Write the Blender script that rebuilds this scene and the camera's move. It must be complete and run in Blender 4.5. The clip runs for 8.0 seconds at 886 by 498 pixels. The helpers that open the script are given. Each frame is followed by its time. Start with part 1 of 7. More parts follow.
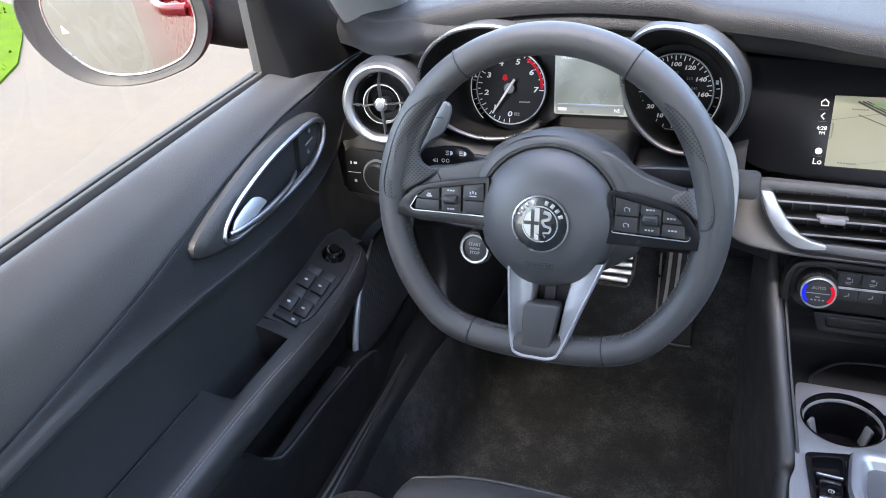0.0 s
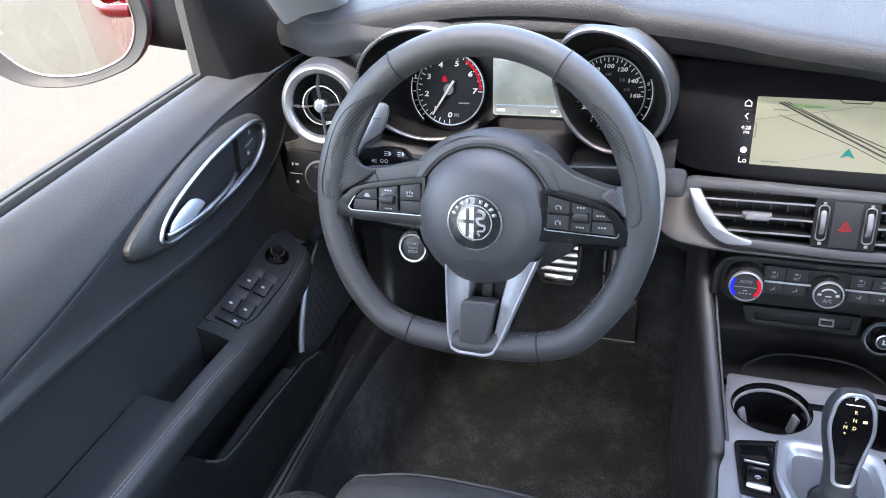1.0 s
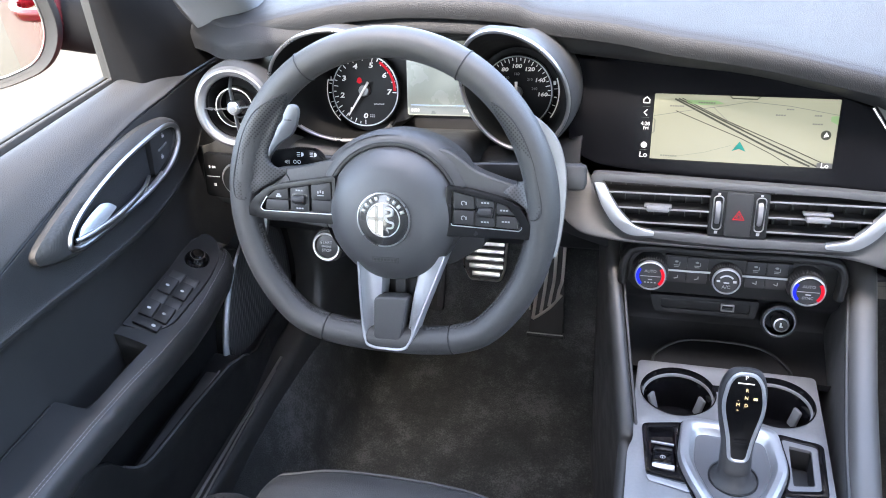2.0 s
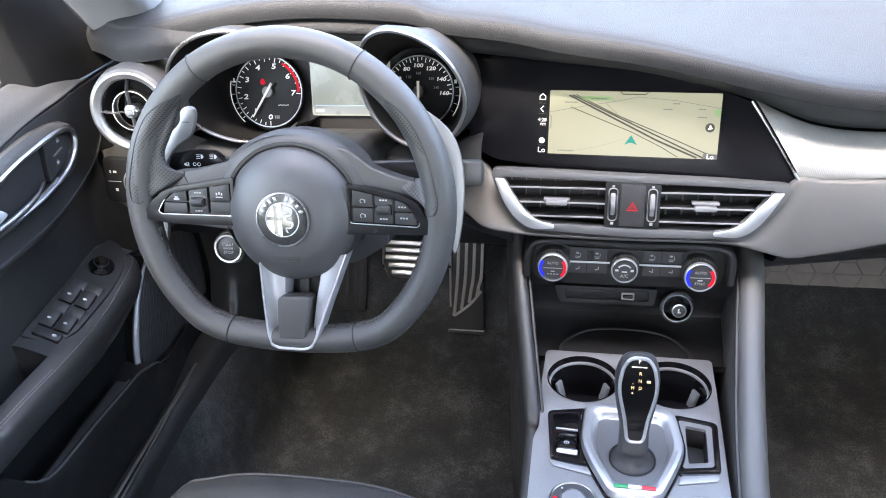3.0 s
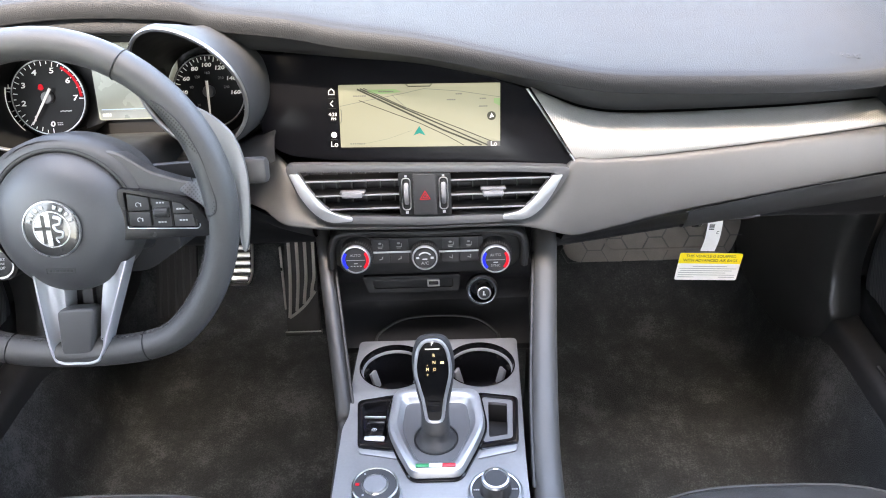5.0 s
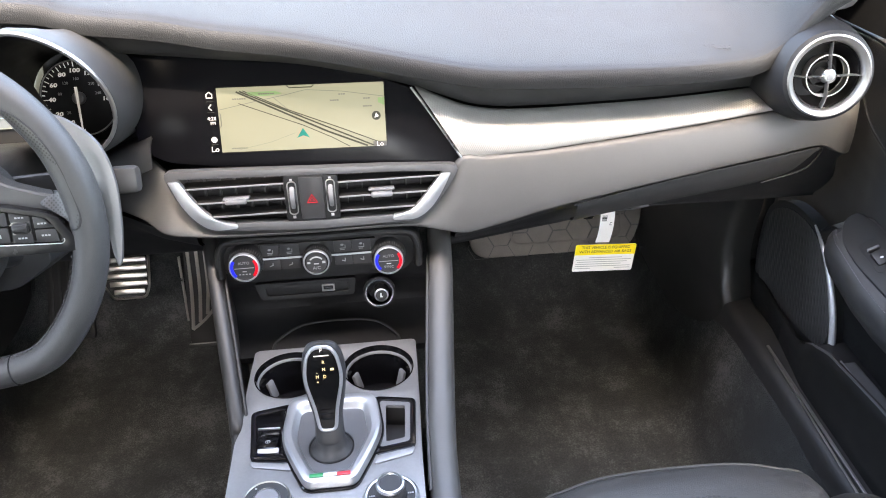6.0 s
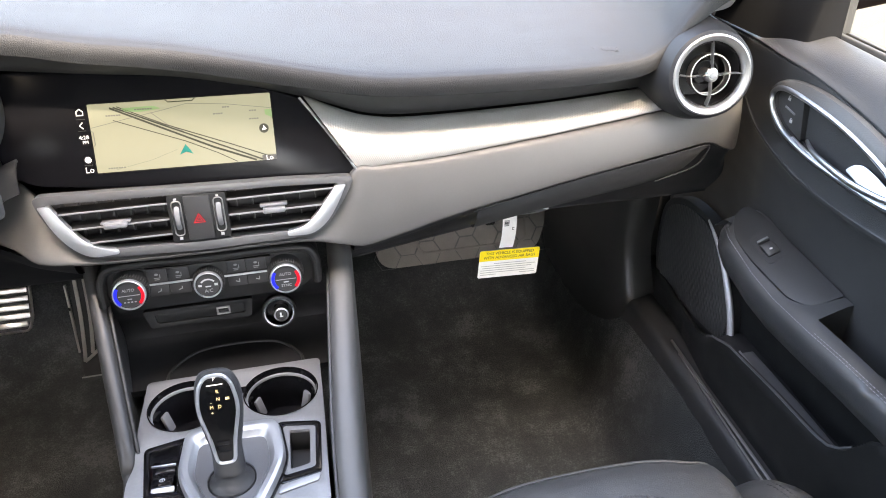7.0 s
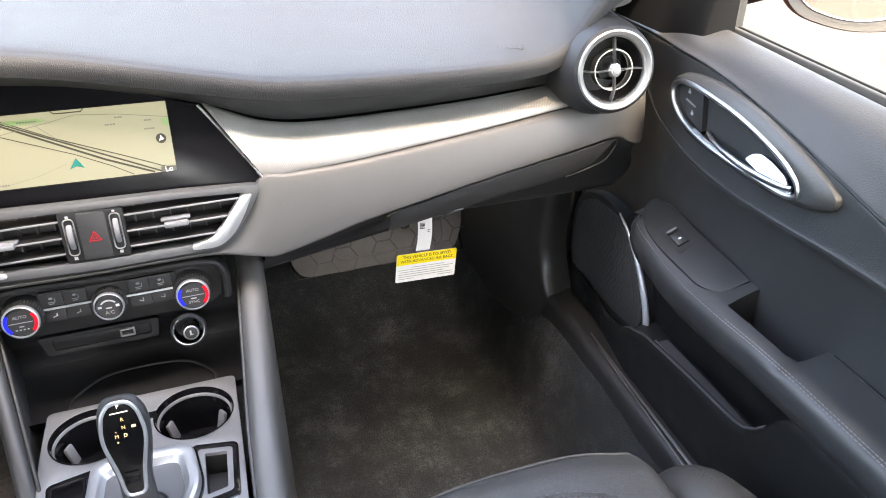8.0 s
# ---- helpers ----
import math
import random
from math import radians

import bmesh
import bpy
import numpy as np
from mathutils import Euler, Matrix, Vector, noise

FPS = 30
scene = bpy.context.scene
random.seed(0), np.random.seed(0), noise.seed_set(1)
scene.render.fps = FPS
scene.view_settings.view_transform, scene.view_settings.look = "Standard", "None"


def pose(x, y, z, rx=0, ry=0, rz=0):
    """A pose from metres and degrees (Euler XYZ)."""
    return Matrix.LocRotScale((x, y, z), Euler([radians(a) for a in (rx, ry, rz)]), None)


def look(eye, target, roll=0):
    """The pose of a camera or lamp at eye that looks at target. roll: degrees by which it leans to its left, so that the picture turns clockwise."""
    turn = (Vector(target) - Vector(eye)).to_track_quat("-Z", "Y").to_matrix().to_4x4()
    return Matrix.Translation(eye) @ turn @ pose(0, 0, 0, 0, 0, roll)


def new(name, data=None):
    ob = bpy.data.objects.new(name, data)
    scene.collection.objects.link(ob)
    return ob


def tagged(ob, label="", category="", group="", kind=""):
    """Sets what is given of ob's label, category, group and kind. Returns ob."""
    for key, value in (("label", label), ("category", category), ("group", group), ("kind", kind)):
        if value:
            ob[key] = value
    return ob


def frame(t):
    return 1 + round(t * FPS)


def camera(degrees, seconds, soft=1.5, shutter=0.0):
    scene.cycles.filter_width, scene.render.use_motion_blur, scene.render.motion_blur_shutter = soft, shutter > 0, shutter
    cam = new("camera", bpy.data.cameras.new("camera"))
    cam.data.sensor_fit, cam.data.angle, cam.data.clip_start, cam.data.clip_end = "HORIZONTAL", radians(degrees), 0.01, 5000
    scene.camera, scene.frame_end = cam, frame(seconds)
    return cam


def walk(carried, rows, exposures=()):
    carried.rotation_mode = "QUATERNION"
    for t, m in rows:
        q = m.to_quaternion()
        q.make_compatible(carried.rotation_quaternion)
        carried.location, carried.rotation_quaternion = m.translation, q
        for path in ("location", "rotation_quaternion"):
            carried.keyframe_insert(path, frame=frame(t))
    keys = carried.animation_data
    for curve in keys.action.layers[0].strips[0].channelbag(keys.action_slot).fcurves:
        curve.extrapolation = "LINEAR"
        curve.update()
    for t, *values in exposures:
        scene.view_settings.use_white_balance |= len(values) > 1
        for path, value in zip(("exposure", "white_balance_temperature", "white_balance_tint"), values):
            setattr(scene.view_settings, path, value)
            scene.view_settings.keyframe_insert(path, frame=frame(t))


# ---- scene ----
cam = camera(61.2, 8.0, soft=1.0)
PATH = [
    (0, (-0.1800, -0.7987, 1.0960), (-0.9201, 0.6883, -0.0180), -8.74),
    (0.5, (-0.1730, -0.8007, 1.0964), (-0.8728, 0.7030, -0.0213), -8.08),
    (1, (-0.1530, -0.8007, 1.0964), (-0.7939, 0.7261, -0.0252), -7.36),
    (1.5, (-0.1290, -0.8046, 1.0974), (-0.7111, 0.7438, -0.0267), -6.83),
    (3, (-0.0640, -0.8104, 1.0947), (-0.4171, 0.7968, -0.0420), -4.79),
    (3.5, (-0.0390, -0.8157, 1.0940), (-0.3139, 0.8053, -0.0447), -4.08),
    (4, (-0.0140, -0.8184, 1.0916), (-0.1970, 0.8128, -0.0511), -3.25),
    (4.5, (0.0080, -0.8191, 1.0887), (-0.1000, 0.8168, -0.0569), -2.78),
    (6, (0.0800, -0.8084, 1.0819), (0.2440, 0.8142, -0.0758), -1.00),
    (6.5, (0.0960, -0.8016, 1.0761), (0.3600, 0.8146, -0.0720), -0.40),
    (7, (0.1030, -0.7883, 1.0717), (0.4901, 0.8072, -0.0704), 0.51),
    (7.5, (0.1090, -0.7822, 1.0671), (0.5919, 0.7912, -0.0691), 1.06),
    (8, (0.1150, -0.7769, 1.0637), (0.7031, 0.7632, -0.0686), 1.71),
]
walk(cam, [(t, look(eye, target, roll)) for t, eye, target, roll in PATH], exposures=[(0.0, 4.38, 6800, 10), (1.5, 4.74, 6850, 10), (3.0, 4.91, 7250, 10), (3.5, 4.95, 7450, 10), (4.0, 5.02, 7600, 10), (4.5, 4.88, 7650, 10), (6.0, 4.88, 7950, 10), (8.0, 4.97, 8250, 10)])

# ---- world, sun, exposure ----
SUN_AZ, SUN_EL = radians(183), radians(60)      # compass from +y, clockwise: behind the car
world = bpy.data.worlds.new("sky")
scene.world = world
world.use_nodes = True
wn = world.node_tree
wn.nodes.clear()
sky = wn.nodes.new("ShaderNodeTexSky")
sky.sky_type, sky.sun_disc = 'NISHITA', False
sky.sun_elevation, sky.sun_rotation = SUN_EL, SUN_AZ
sky.air_density, sky.dust_density, sky.ozone_density = 0.9, 3.0, 1.0
bg, wo = wn.nodes.new("ShaderNodeBackground"), wn.nodes.new("ShaderNodeOutputWorld")
bg.inputs["Strength"].default_value = 0.15
wn.links.new(sky.outputs[0], bg.inputs[0])
wn.links.new(bg.outputs[0], wo.inputs[0])
sun = new("sun", bpy.data.lights.new("sun", "SUN"))
sun.data.energy, sun.data.angle, sun.data.color = 0.5, radians(2.0), (1.0, 0.94, 0.86)
to_sun = Vector((math.sin(SUN_AZ) * math.cos(SUN_EL), math.cos(SUN_AZ) * math.cos(SUN_EL), math.sin(SUN_EL)))
sun.matrix_world = Matrix.Translation(to_sun * 20) @ to_sun.to_track_quat("Z", "Y").to_matrix().to_4x4()


# ---- materials ----
def material(name, base, rough, metal=0.0, grain=None, vary=0.0, vary_scale=30.0, spec=0.5, coat=0.0, sheen=0.0,
             cell=None, emit=None, rough_vary=0.06):
    """base colour with blotches at two scales; grain=(scale, strength, depth): noise relief; cell=(scale, strength, depth): pebbled relief."""
    m = bpy.data.materials.new(name)
    m.use_nodes = True
    nt = m.node_tree
    p = nt.nodes["Principled BSDF"]
    p.inputs["Base Color"].default_value = (*base, 1)
    p.inputs["Roughness"].default_value = rough
    p.inputs["Metallic"].default_value = metal
    p.inputs["Specular IOR Level"].default_value = spec
    p.inputs["Coat Weight"].default_value = coat
    p.inputs["Coat Roughness"].default_value = 0.04
    p.inputs["Sheen Weight"].default_value = sheen
    tc = nt.nodes.new("ShaderNodeTexCoord")
    if vary:
        big, fine = nt.nodes.new("ShaderNodeTexNoise"), nt.nodes.new("ShaderNodeTexNoise")
        big.inputs["Scale"].default_value, fine.inputs["Scale"].default_value = vary_scale, vary_scale * 14
        big.inputs["Detail"].default_value = fine.inputs["Detail"].default_value = 4
        nt.links.new(tc.outputs["Object"], big.inputs["Vector"])
        nt.links.new(tc.outputs["Object"], fine.inputs["Vector"])
        add = nt.nodes.new("ShaderNodeMath")
        add.operation = 'MULTIPLY_ADD'
        nt.links.new(fine.outputs[0], add.inputs[0])
        add.inputs[1].default_value = 0.6
        nt.links.new(big.outputs[0], add.inputs[2])
        ramp = nt.nodes.new("ShaderNodeMapRange")
        ramp.inputs[1].default_value, ramp.inputs[2].default_value = 0.5, 1.1
        ramp.inputs[3].default_value, ramp.inputs[4].default_value = 1 - vary, 1 + vary
        nt.links.new(add.outputs[0], ramp.inputs[0])
        mul = nt.nodes.new("ShaderNodeVectorMath")
        mul.operation = 'SCALE'
        mul.inputs[0].default_value = base
        nt.links.new(ramp.outputs[0], mul.inputs["Scale"])
        nt.links.new(mul.outputs[0], p.inputs["Base Color"])
        rr = nt.nodes.new("ShaderNodeMapRange")
        rr.inputs[1].default_value, rr.inputs[2].default_value = 0.3, 0.7
        rr.inputs[3].default_value, rr.inputs[4].default_value = max(0.02, rough - rough_vary), min(1, rough + rough_vary)
        nt.links.new(big.outputs[0], rr.inputs[0])
        nt.links.new(rr.outputs[0], p.inputs["Roughness"])
    last = None
    for spec_, kind in ((grain, "ShaderNodeTexNoise"), (cell, "ShaderNodeTexVoronoi")):
        if spec_:
            tex, bump = nt.nodes.new(kind), nt.nodes.new("ShaderNodeBump")
            tex.inputs["Scale"].default_value = spec_[0]
            bump.inputs["Strength"].default_value, bump.inputs["Distance"].default_value = spec_[1], spec_[2]
            nt.links.new(tc.outputs["Object"], tex.inputs["Vector"])
            nt.links.new(tex.outputs[0], bump.inputs["Height"])
            if last:
                nt.links.new(last.outputs[0], bump.inputs["Normal"])
            last = bump
    if last:
        nt.links.new(last.outputs[0], p.inputs["Normal"])
    if emit:
        p.inputs["Emission Color"].default_value = (*emit[:3], 1)
        p.inputs["Emission Strength"].default_value = emit[3]
    return m


def woven(name, base, rough, metal, pitch, depth):
    """A surface with a fine diagonal cross-woven relief of that pitch in metres."""
    m = material(name, base, rough, metal, vary=0.08, vary_scale=20)
    nt = m.node_tree
    tc = nt.nodes.new("ShaderNodeTexCoord")
    mapn = nt.nodes.new("ShaderNodeMapping")
    mapn.inputs["Rotation"].default_value = (radians(20), radians(20), radians(40))
    nt.links.new(tc.outputs["Object"], mapn.inputs["Vector"])
    waves = []
    for axis in ('X', 'Z'):
        w = nt.nodes.new("ShaderNodeTexWave")
        w.bands_direction = axis
        w.inputs["Scale"].default_value = 0.314 / pitch
        nt.links.new(mapn.outputs[0], w.inputs["Vector"])
        waves.append(w)
    mx = nt.nodes.new("ShaderNodeMath")
    mx.operation = 'MULTIPLY'
    nt.links.new(waves[0].outputs[1], mx.inputs[0])
    nt.links.new(waves[1].outputs[1], mx.inputs[1])
    b = nt.nodes.new("ShaderNodeBump")
    b.inputs["Strength"].default_value, b.inputs["Distance"].default_value = 0.5, depth
    nt.links.new(mx.outputs[0], b.inputs["Height"])
    nt.links.new(b.outputs[0], nt.nodes["Principled BSDF"].inputs["Normal"])
    return m


SOFT = material("soft_dash_pad", (0.0165, 0.0175, 0.0195), 0.58, spec=0.18, cell=(1000, 0.7, 0.0006), vary=0.04, rough_vary=0.02)
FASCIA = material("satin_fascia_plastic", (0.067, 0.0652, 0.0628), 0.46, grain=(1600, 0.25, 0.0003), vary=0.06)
DOORSKIN = material("black_door_leatherette", (0.0270, 0.0273, 0.0282), 0.46, spec=0.36, cell=(900, 0.5, 0.0005), vary=0.10)
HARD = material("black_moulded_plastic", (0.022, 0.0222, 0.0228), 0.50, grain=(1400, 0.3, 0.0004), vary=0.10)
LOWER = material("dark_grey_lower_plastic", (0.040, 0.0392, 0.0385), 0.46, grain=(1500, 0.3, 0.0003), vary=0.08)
DARK = material("matt_black_plastic", (0.010, 0.010, 0.011), 0.65, grain=(900, 0.2, 0.0004), vary=0.15)
GLOSS = material("piano_black", (0.006, 0.006, 0.007), 0.09, spec=0.45, vary=0.05, rough_vary=0.02)
GLOSSB = material("shift_display_black", (0.004, 0.004, 0.0045), 0.16, spec=0.16, vary=0.05, rough_vary=0.02)
SCREENBLACK = material("display_glass_black", (0.004, 0.004, 0.005), 0.24, spec=0.14, vary=0.05, rough_vary=0.03)
LEATHER = material("black_wheel_leather", (0.047, 0.047, 0.047), 0.49, spec=0.46, cell=(1500, 0.35, 0.0004), grain=(400, 0.12, 0.0006), vary=0.10)
HUBSKIN = material("airbag_cover_skin", (0.050, 0.050, 0.051), 0.45, spec=0.55, cell=(1800, 0.3, 0.0003), vary=0.06)
SEATSKIN = material("black_seat_leather", (0.050, 0.049, 0.048), 0.42, cell=(1100, 0.45, 0.0005), grain=(120, 0.2, 0.002), vary=0.10)
THREAD = material("grey_thread", (0.15, 0.15, 0.16), 0.8, vary=0.15, vary_scale=300)
THREADDARK = material("dark_thread", (0.045, 0.045, 0.047), 0.8, vary=0.15, vary_scale=300)
SATIN = material("satin_silver", (0.38, 0.38, 0.375), 0.30, 0.9, grain=(900, 0.06, 0.0003), vary=0.05)
CHROME = material("bright_chrome", (0.80, 0.80, 0.80), 0.12, 1.0, vary=0.03, rough_vary=0.03)
STEEL = material("brushed_steel_pedal", (0.62, 0.60, 0.55), 0.32, 1.0, grain=(500, 0.1, 0.0004), vary=0.10)
WEAVE = woven("silver_woven_trim", (0.345, 0.332, 0.313), 0.47, 0.62, 0.0017, 0.0003)
PLATE = woven("grey_woven_console_plate", (0.285, 0.284, 0.286), 0.46, 0.62, 0.0011, 0.00010)
GREYPLASTIC = material("grey_satin_plastic", (0.16, 0.16, 0.165), 0.38, grain=(1200, 0.15, 0.0003), vary=0.06)
WHITEPRINT = material("white_print", (0.75, 0.75, 0.74), 0.6, vary=0.05)
DIMPRINT = material("dim_grey_print", (0.20, 0.20, 0.20), 0.6, vary=0.05)
GREYPRINT = material("grey_print", (0.35, 0.35, 0.35), 0.6, vary=0.05)
FACE = material("gauge_face_black", (0.008, 0.008, 0.009), 0.5, spec=0.2, vary=0.1)
# RED and BLUE carry a faint added glow that keeps their colours strong
RED = material("glowing_red_print", (0.40, 0.004, 0.012), 0.55, spec=0.15, vary=0.05, emit=(1.0, 0.01, 0.04, 0.0130))
BLUE = material("glowing_blue_ring", (0.004, 0.012, 0.45), 0.55, spec=0.15, vary=0.05, emit=(0.01, 0.03, 1.0, 0.0180))
REDFLAG = material("flag_red", (0.55, 0.03, 0.04), 0.35, vary=0.05)
GREENFLAG = material("flag_green", (0.02, 0.22, 0.08), 0.35, vary=0.05)
WHITEFLAG = material("flag_white", (0.75, 0.75, 0.75), 0.35, vary=0.05)
LCD = material("cluster_lcd", (0.16, 0.175, 0.16), 0.25, vary=0.04, emit=(0.62, 0.68, 0.60, 0.0085))
LCDBLUE = material("cluster_lcd_blue", (0.2, 0.3, 0.45), 0.3, emit=(0.35, 0.55, 0.85, 0.0214))
MAP = material("map_screen", (0.08, 0.08, 0.065), 0.3, spec=0.12, emit=(0.60, 0.615, 0.44, 0.0215))
MAPGREEN = material("map_green", (0.06, 0.10, 0.05), 0.4, spec=0.1, emit=(0.42, 0.62, 0.30, 0.0190))
MAPTEAL = material("map_arrow_teal", (0.005, 0.07, 0.06), 0.4, spec=0.1, emit=(0.01, 0.36, 0.31, 0.015))
MAPLINE = material("map_road_dark", (0.02, 0.02, 0.018), 0.4, spec=0.08, emit=(0.05, 0.055, 0.035, 0.02))
MAPGREY = material("map_label_grey", (0.05, 0.05, 0.05), 0.4, spec=0.08, emit=(0.30, 0.31, 0.22, 0.012))
ICON = material("screen_icon_white", (0.3, 0.3, 0.3), 0.3, emit=(1, 1, 1, 0.0500))
AMBER = material("shift_mark_amber", (0.5, 0.4, 0.2), 0.4, emit=(1.0, 0.72, 0.35, 0.0429))
CARPET = material("charcoal_carpet", (0.030, 0.028, 0.026), 0.95, grain=(700, 0.8, 0.003), sheen=0.03, spec=0.04)
_n = CARPET.node_tree
_tc, _a, _b, _r, _m = (_n.nodes.new("ShaderNode" + k) for k in ("TexCoord", "TexNoise", "TexNoise", "ValToRGB", "Math"))
_a.inputs["Scale"].default_value, _a.inputs["Detail"].default_value, _a.inputs["Roughness"].default_value = 8.0, 10.0, 0.72
_b.inputs["Scale"].default_value, _b.inputs["Detail"].default_value = 330.0, 4.0
_m.operation = 'MULTIPLY_ADD'
_m.inputs[1].default_value = 0.42
_n.links.new(_tc.outputs["Object"], _a.inputs["Vector"])
_n.links.new(_tc.outputs["Object"], _b.inputs["Vector"])
_n.links.new(_b.outputs[0], _m.inputs[0])
_n.links.new(_a.outputs[0], _m.inputs[2])
_r.color_ramp.elements[0].position, _r.color_ramp.elements[0].color = 0.60, (0.0365, 0.0390, 0.0395, 1)
_r.color_ramp.elements[1].position, _r.color_ramp.elements[1].color = 0.87, (0.105, 0.107, 0.108, 1)
_e = _r.color_ramp.elements.new(0.73)
_e.color = (0.0520, 0.0550, 0.0555, 1)
_n.links.new(_m.outputs[0], _r.inputs[0])
_n.links.new(_r.outputs[0], _n.nodes["Principled BSDF"].inputs["Base Color"])
RUBBER = material("black_rubber", (0.018, 0.018, 0.018), 0.7, grain=(700, 0.2, 0.0005), vary=0.1)
FOAM = material("grey_footwell_board", (0.20, 0.185, 0.165), 0.75, grain=(500, 0.3, 0.0006), vary=0.15)
TAGWHITE = material("tag_paper", (0.80, 0.79, 0.76), 0.6, vary=0.04)
TAGYELLOW = material("tag_yellow", (0.85, 0.66, 0.02), 0.55, vary=0.04)
INK = material("black_ink", (0.03, 0.03, 0.03), 0.6, vary=0.05)
CONCRETE = material("pale_concrete", (0.046, 0.0368, 0.0255), 0.9, grain=(60, 0.4, 0.004), vary=0.18, vary_scale=0.9)
GRASS = material("bright_grass", (0.034, 0.062, 0.003), 0.9, spec=0.04, vary=0.25, vary_scale=6)
PAINT = material("red_car_paint", (0.33, 0.012, 0.02), 0.25, 0.3, coat=1.0, vary=0.05)
HEADLINER = material("grey_headliner", (0.52, 0.51, 0.49), 0.95, grain=(700, 0.4, 0.001), vary=0.06)
GLASSM = bpy.data.materials.new("window_glass")
GLASSM.use_nodes = True
_g = GLASSM.node_tree
_g.nodes.clear()
_o, _t, _s, _mx = (_g.nodes.new("ShaderNode" + k) for k in ("OutputMaterial", "BsdfTransparent", "BsdfGlossy", "MixShader"))
_s.inputs["Roughness"].default_value = 0.02
_t.inputs[0].default_value = (0.80, 0.82, 0.80, 1)
_mx.inputs[0].default_value = 0.05
_g.links.new(_t.outputs[0], _mx.inputs[1])
_g.links.new(_s.outputs[0], _mx.inputs[2])
_g.links.new(_mx.outputs[0], _o.inputs[0])
MIRRORM = material("mirror_silver", (0.52, 0.53, 0.50), 0.01, 1.0)
LEVERSKIN = material("black_lever_leather", (0.034, 0.034, 0.035), 0.48, spec=0.4, cell=(1300, 0.4, 0.0004), vary=0.10)
GEARSILVER = material("satin_gear_surround", (0.42, 0.43, 0.44), 0.42, 0.8, grain=(900, 0.05, 0.0003), vary=0.04)
PERF = material("perforated_leather", (0.036, 0.0365, 0.0375), 0.48, grain=(400, 0.12, 0.0006))
_p = PERF.node_tree
_tc, _mp, _vo, _ra, _bu = (_p.nodes.new("ShaderNode" + k) for k in ("TexCoord", "Mapping", "TexVoronoi", "ValToRGB", "Bump"))
_mp.inputs["Rotation"].default_value = (0, 0, radians(45))
_vo.voronoi_dimensions = '2D'
_vo.inputs["Scale"].default_value, _vo.inputs["Randomness"].default_value = 320.0, 0.0
_p.links.new(_tc.outputs["Object"], _mp.inputs["Vector"])
_p.links.new(_mp.outputs[0], _vo.inputs["Vector"])
_p.links.new(_vo.outputs["Distance"], _ra.inputs[0])
_ra.color_ramp.elements[0].position, _ra.color_ramp.elements[0].color = 0.22, (0.003, 0.003, 0.003, 1)
_ra.color_ramp.elements[1].position, _ra.color_ramp.elements[1].color = 0.34, (0.036, 0.0365, 0.0375, 1)
_p.links.new(_ra.outputs[0], _p.nodes["Principled BSDF"].inputs["Base Color"])
_bu.inputs["Strength"].default_value, _bu.inputs["Distance"].default_value = 0.7, 0.0006
_p.links.new(_ra.outputs[0], _bu.inputs["Height"])
_p.links.new(_bu.outputs[0], _p.nodes["Principled BSDF"].inputs["Normal"])
KEYM = material("soft_black_key", (0.021, 0.021, 0.0215), 0.46, spec=0.35, vary=0.06)
SATINP = material("satin_aluminium_paddle", (0.25, 0.255, 0.26), 0.52, 0.9, grain=(800, 0.08, 0.0003), vary=0.05)
INKB = material("badge_black", (0.008, 0.008, 0.009), 0.25, coat=0.6, vary=0.05)
FASCIA2 = material("satin_grey_bezel", (0.070, 0.070, 0.072), 0.38, grain=(1500, 0.15, 0.0003), vary=0.05)
COWLSKIN = material("grey_cowl_skin", (0.034, 0.0345, 0.0355), 0.52, spec=0.24, grain=(1500, 0.15, 0.0003), vary=0.05)
COWL = material("cowl_inner_black", (0.009, 0.009, 0.0092), 0.45, spec=0.14, vary=0.06)
LCDDARK = material("cluster_lcd_footer", (0.07, 0.08, 0.085), 0.3, vary=0.04, emit=(0.30, 0.36, 0.40, 0.0080))
GREYBOOT = material("grey_boot_leather", (0.085, 0.085, 0.088), 0.5, cell=(900, 0.3, 0.0005), vary=0.06)
GAUGEWHITE = material("lit_gauge_white", (0.7, 0.7, 0.7), 0.5, emit=(1, 1, 1, 0.012))
SOFTMARK = material("embossed_mark", (0.009, 0.0095, 0.011), 0.5, vary=0.06)
POD = material("dark_pod_plastic", (0.016, 0.0165, 0.018), 0.55, spec=0.22, grain=(1400, 0.25, 0.0003), vary=0.08)
SPRING = material("light_grey_flap", (0.17, 0.17, 0.172), 0.45, vary=0.06)

PODGLOSS = material("satin_black_pod", (0.010, 0.010, 0.0105), 0.22, spec=0.22, vary=0.05)
KICK = material("satin_black_moulding", (0.036, 0.0355, 0.034), 0.36, spec=0.6, vary=0.06, rough_vary=0.02)
MIRRORFOOT = material("dark_navy_plastic", (0.004, 0.0042, 0.005), 0.8, spec=0.08, vary=0.08)
BELT = material("dull_grey_belt_trim", (0.030, 0.030, 0.028), 0.5, spec=0.3, vary=0.08)
MIRRORRIM = material("grey_mirror_rim", (0.019, 0.019, 0.0195), 0.55, spec=0.2, vary=0.08)
STRIP = material("pale_satin_metal", (0.47, 0.48, 0.49), 0.36, 0.8, vary=0.04)
SPOKEMETAL = material("pale_satin_spoke", (0.42, 0.43, 0.45), 0.36, 0.5, vary=0.04)
PILLAR = material("dark_grey_pillar_trim", (0.0055, 0.0057, 0.0063), 0.7, spec=0.04, grain=(1200, 0.25, 0.0004), vary=0.08)
